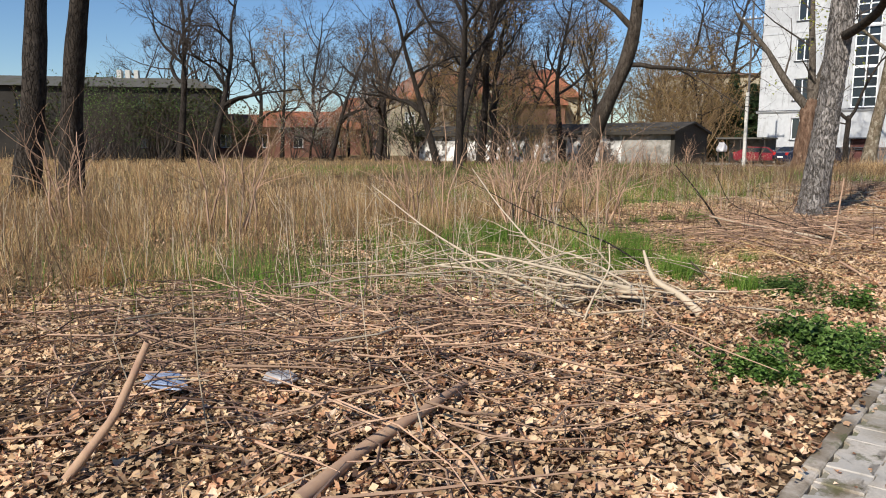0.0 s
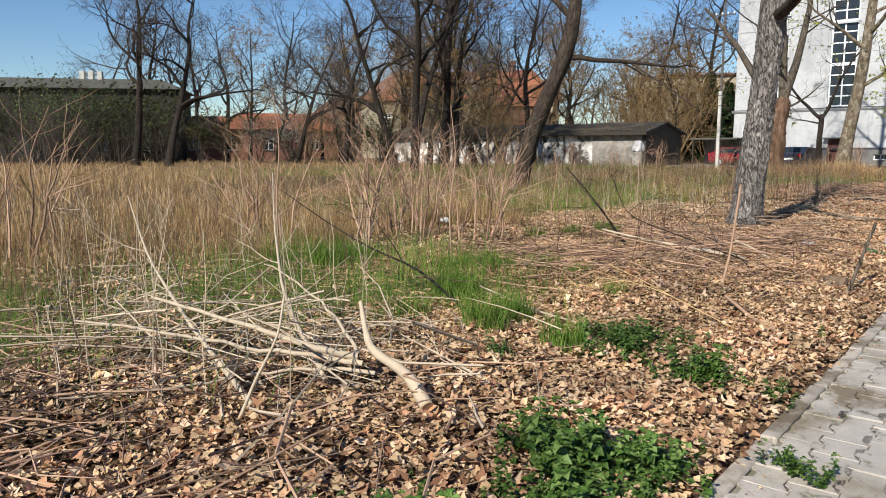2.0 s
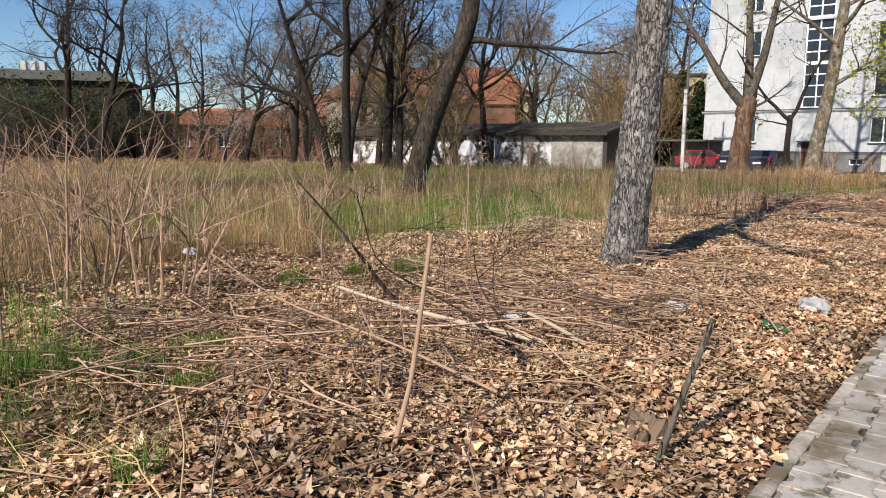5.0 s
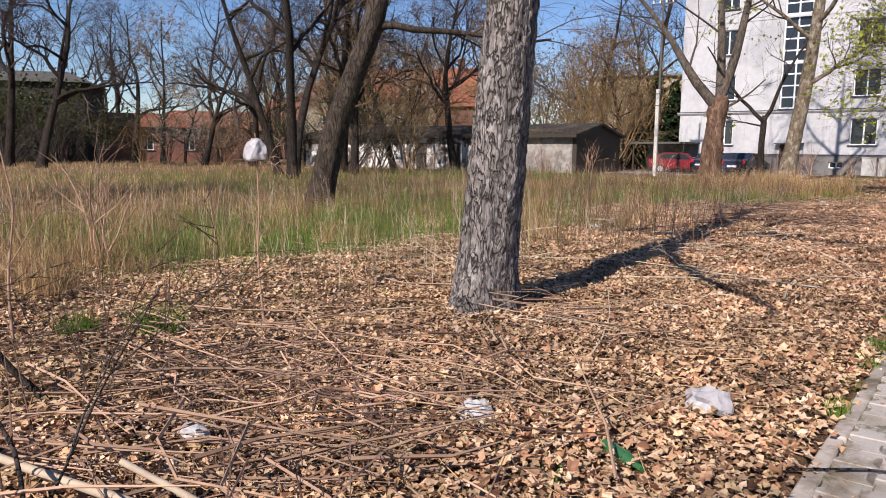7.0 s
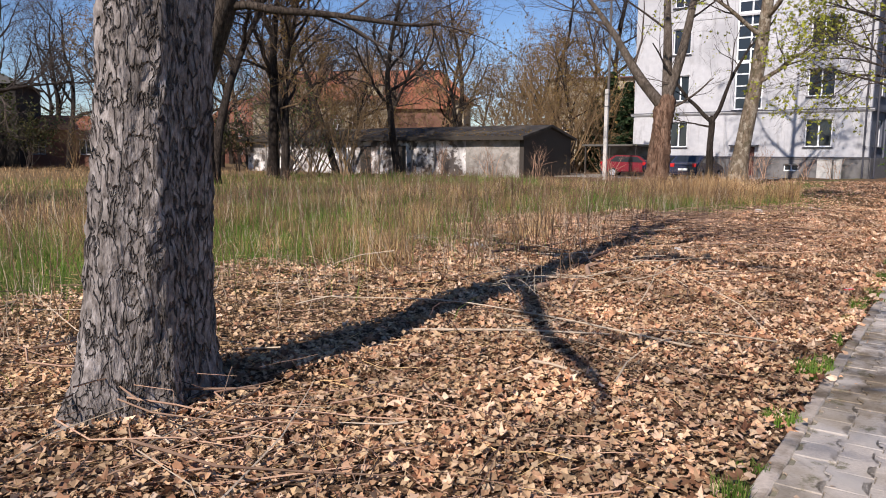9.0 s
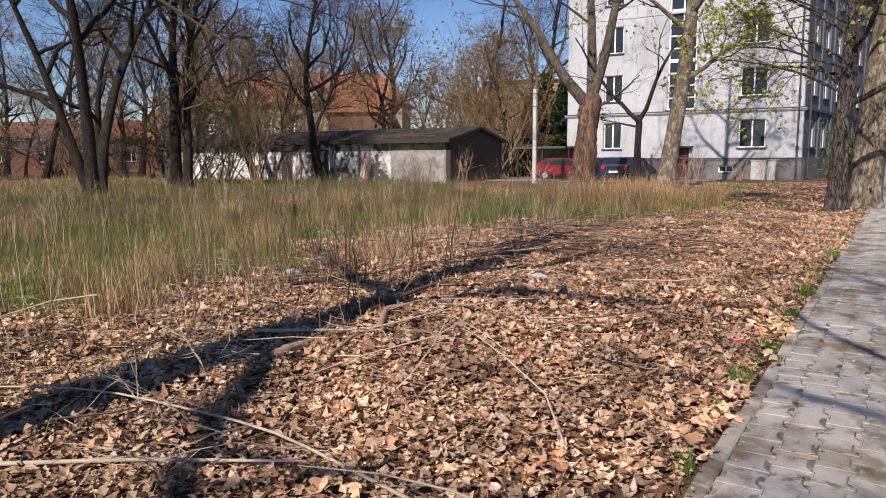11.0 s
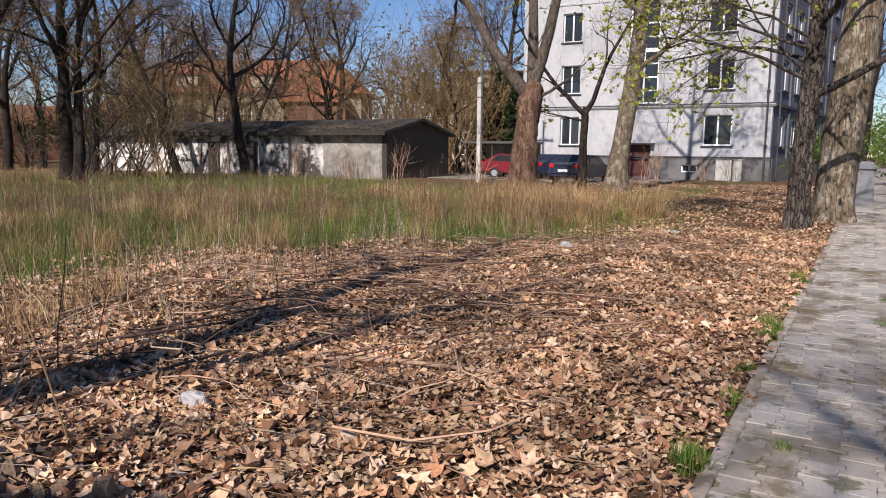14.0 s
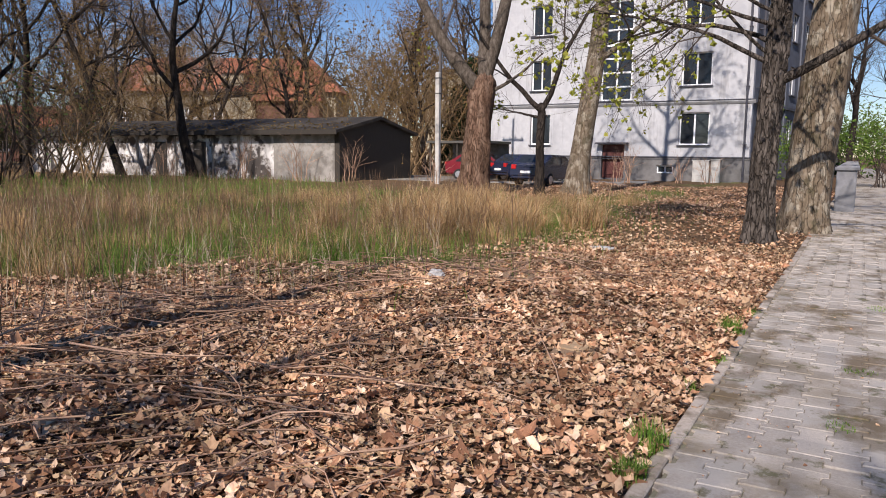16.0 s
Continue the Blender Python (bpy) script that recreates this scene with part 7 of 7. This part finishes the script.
def stump(x, y, r, h, label, seed):
    ob = thing("tree_stump", g(x, y), label, "tree stump", "old stumps")
    put("bark", trunk_mesh("bark", [(0, 0, 0), (0, 0, h * 0.5), (0.01, 0, h)], [r, r * 0.92, r * 0.88], STUMP_BARK, 40, 0.05, True, seed, 0.012), ob)
    part("cut_top", cylinder(r * 0.87, r * 0.84, h - 0.02, h + 0.006, 20, 0.01), WOOD_CUT, ob, "weathered cut top")


stump(-1.43, 30.62, 0.13, 0.06, "low cut tree stump in dead leaves", 72)


def rotten_stump(x, y, r, n, seed, label):
    """A crumbled stump: splintered shards of wood left standing and leaning round a hollow."""
    rng = np.random.default_rng(seed)
    ob = thing("rotten_stump", g(x, y), label, "tree stump", "old stumps")
    for k in range(n):
        a = 6.28 * k / n + rng.normal(0, 0.25)
        w, t, h = rng.uniform(0.03, 0.065), rng.uniform(0.025, 0.05), rng.uniform(0.03, 0.11)
        bm = bmesh.new()
        low = [(-w, -t), (w, -t * 0.6), (w * 0.9, t), (-w * 0.8, t * 1.2)]
        rows = []
        for f, shrink in ((0.0, 1.0), (0.45, 0.97), (0.8, 0.86), (1.0, 0.62)):
            rows.append([bm.verts.new((px * shrink + rng.normal(0, 0.006), py * shrink + rng.normal(0, 0.005), -0.06 + (h + 0.06) * f + (rng.normal(0, 0.015) if f else 0))) for px, py in low])
        for r0, r1 in zip(rows[:-1], rows[1:]):
            for i in range(4):
                bm.faces.new((r0[i], r0[(i + 1) % 4], r1[(i + 1) % 4], r1[i]))
        bm.faces.new(rows[-1])
        shard = part("shard", bm, STUMP_BARK, ob)
        rr = r * rng.uniform(0.6, 1.15)
        shard.location = (rr * math.cos(a), rr * math.sin(a), 0)
        shard.rotation_euler = (rng.normal(0, 0.2) - 0.25, rng.normal(0, 0.2), a - 1.57)


rotten_stump(-1.16, 12.4, 0.09, 8, 73, "small dark hollow stump beside a short stick")
rotten_stump(-2.68, 32.5, 0.2, 12, 71, "old crumbling tree stump among brushwood")
rotten_stump(-2.82, 23.85, 0.17, 11, 74, "rotten splintered stump in dead leaves")
rotten_stump(-2.42, 24.08, 0.12, 8, 75, "crumbled dark stump beside a rotten one")

# ---- pavement and kerb ----
PX0, PX1 = -0.34, 1.93
bed = part("pavement", box(PX0, PX1, -4, 130, -0.25, -0.012), JOINT, None)
LINE = pose(-0.218, 0, 0, 0, 0, -0.39)
bed.matrix_world = LINE
tagged(bed, "pavement of grey concrete blocks with sandy joints", "pavement", kind="structure")
part("far_paving", box(PX0 + 0.005, PX1 - 0.005, 48.0, 130, -0.01, -0.002), CONCRETE, bed)
kerb = part("kerb", box(-0.42, -0.345, -4, 0.0, -0.25, 0.0), KERB, None)
kerb.matrix_world = LINE
tagged(kerb, "narrow concrete edging kerb between leaves and pavement", "kerb", kind="structure")
kerb_right = part("kerb", box(1.935, 2.05, -4, 130, -0.25, 0.01, 0.01), KERB, None)
kerb_right.matrix_world = LINE
tagged(kerb_right, "concrete kerb on the street side of the pavement", "kerb", kind="structure")


def paver_mesh():
    """One interlocking paving block, waisted like a capital I, with chamfered top edges."""
    w, d, c, k = 0.0788, 0.0988, 0.004, 0.017
    right = [(w + k, -d), (w + k, -d * 0.62), (w - k, -d * 0.38), (w - k, d * 0.38), (w + k, d * 0.62), (w + k, d)]
    outline = right + [(-x, y) for x, y in reversed(right)]
    v = [(x, y, -0.03) for x, y in outline] + [(x, y, -0.004) for x, y in outline] + [(x * (1 - c / w), y * (1 - c / d), 0.0) for x, y in outline]
    n = len(outline)
    f = []
    for k in (0, n):
        f += [(k + i, k + (i + 1) % n, k + n + (i + 1) % n, k + n + i) for i in range(n)]
    f.append(tuple(range(2 * n, 3 * n)))
    me = bpy.data.meshes.new("paver")
    me.from_pydata(v, [], f)
    me.materials.append(CONCRETE)
    return me


PAVER = paver_mesh()
pv = np.array([v.co[:] for v in PAVER.vertices])
tri = []
for p in PAVER.polygons:
    vv = list(p.vertices)
    tri += [(vv[0], vv[i], vv[i + 1]) for i in range(1, len(vv) - 1)]
tri = np.array(tri)
rest_v, rest_f, count = [], [], 0
rr = random.Random(12)
for c in range(14):
    for r in range(260):
        x = PX0 + 0.005 + 0.081 + c * 0.162
        y = -3.8 + r * 0.2 + (0.1 if c % 2 else 0)
        if y > 47.9:
            continue
        dz, tx, ty = rr.uniform(-0.005, 0.003), rr.gauss(0, 0.012), rr.gauss(0, 0.012)
        if c < 6 and 24.6 < y < 34.2:
            ob = put("paver", PAVER, bed)
            ob.location, ob.rotation_euler = (x, y, dz), (tx, ty, rr.gauss(0, 0.006))
        else:
            p = pv + [x, y, dz]
            p[:, 2] += (pv[:, 1] * tx - pv[:, 0] * ty)
            rest_v.append(p)
            rest_f.append(tri + count)
            count += len(pv)
far = put("paving_blocks", mesh_from("paving_blocks", np.concatenate(rest_v), np.concatenate(rest_f), CONCRETE), bed)
far["kind"] = "stuff"
KSTONE = bpy.data.meshes.new("kerb_stone")
kb = box(-0.039, 0.039, -0.497, 0.497, -0.2, 0.008, 0.008)
kb.to_mesh(KSTONE)
kb.free()
KSTONE.materials.append(KERB)
for r in range(56):
    ob = put("kerb_stone", KSTONE, kerb)
    ob.location = (-0.382 + rr.gauss(0, 0.004), 0.5 + r, rr.gauss(0, 0.004))
    ob.rotation_euler = (rr.gauss(0, 0.004), rr.gauss(0, 0.03), rr.gauss(0, 0.004))
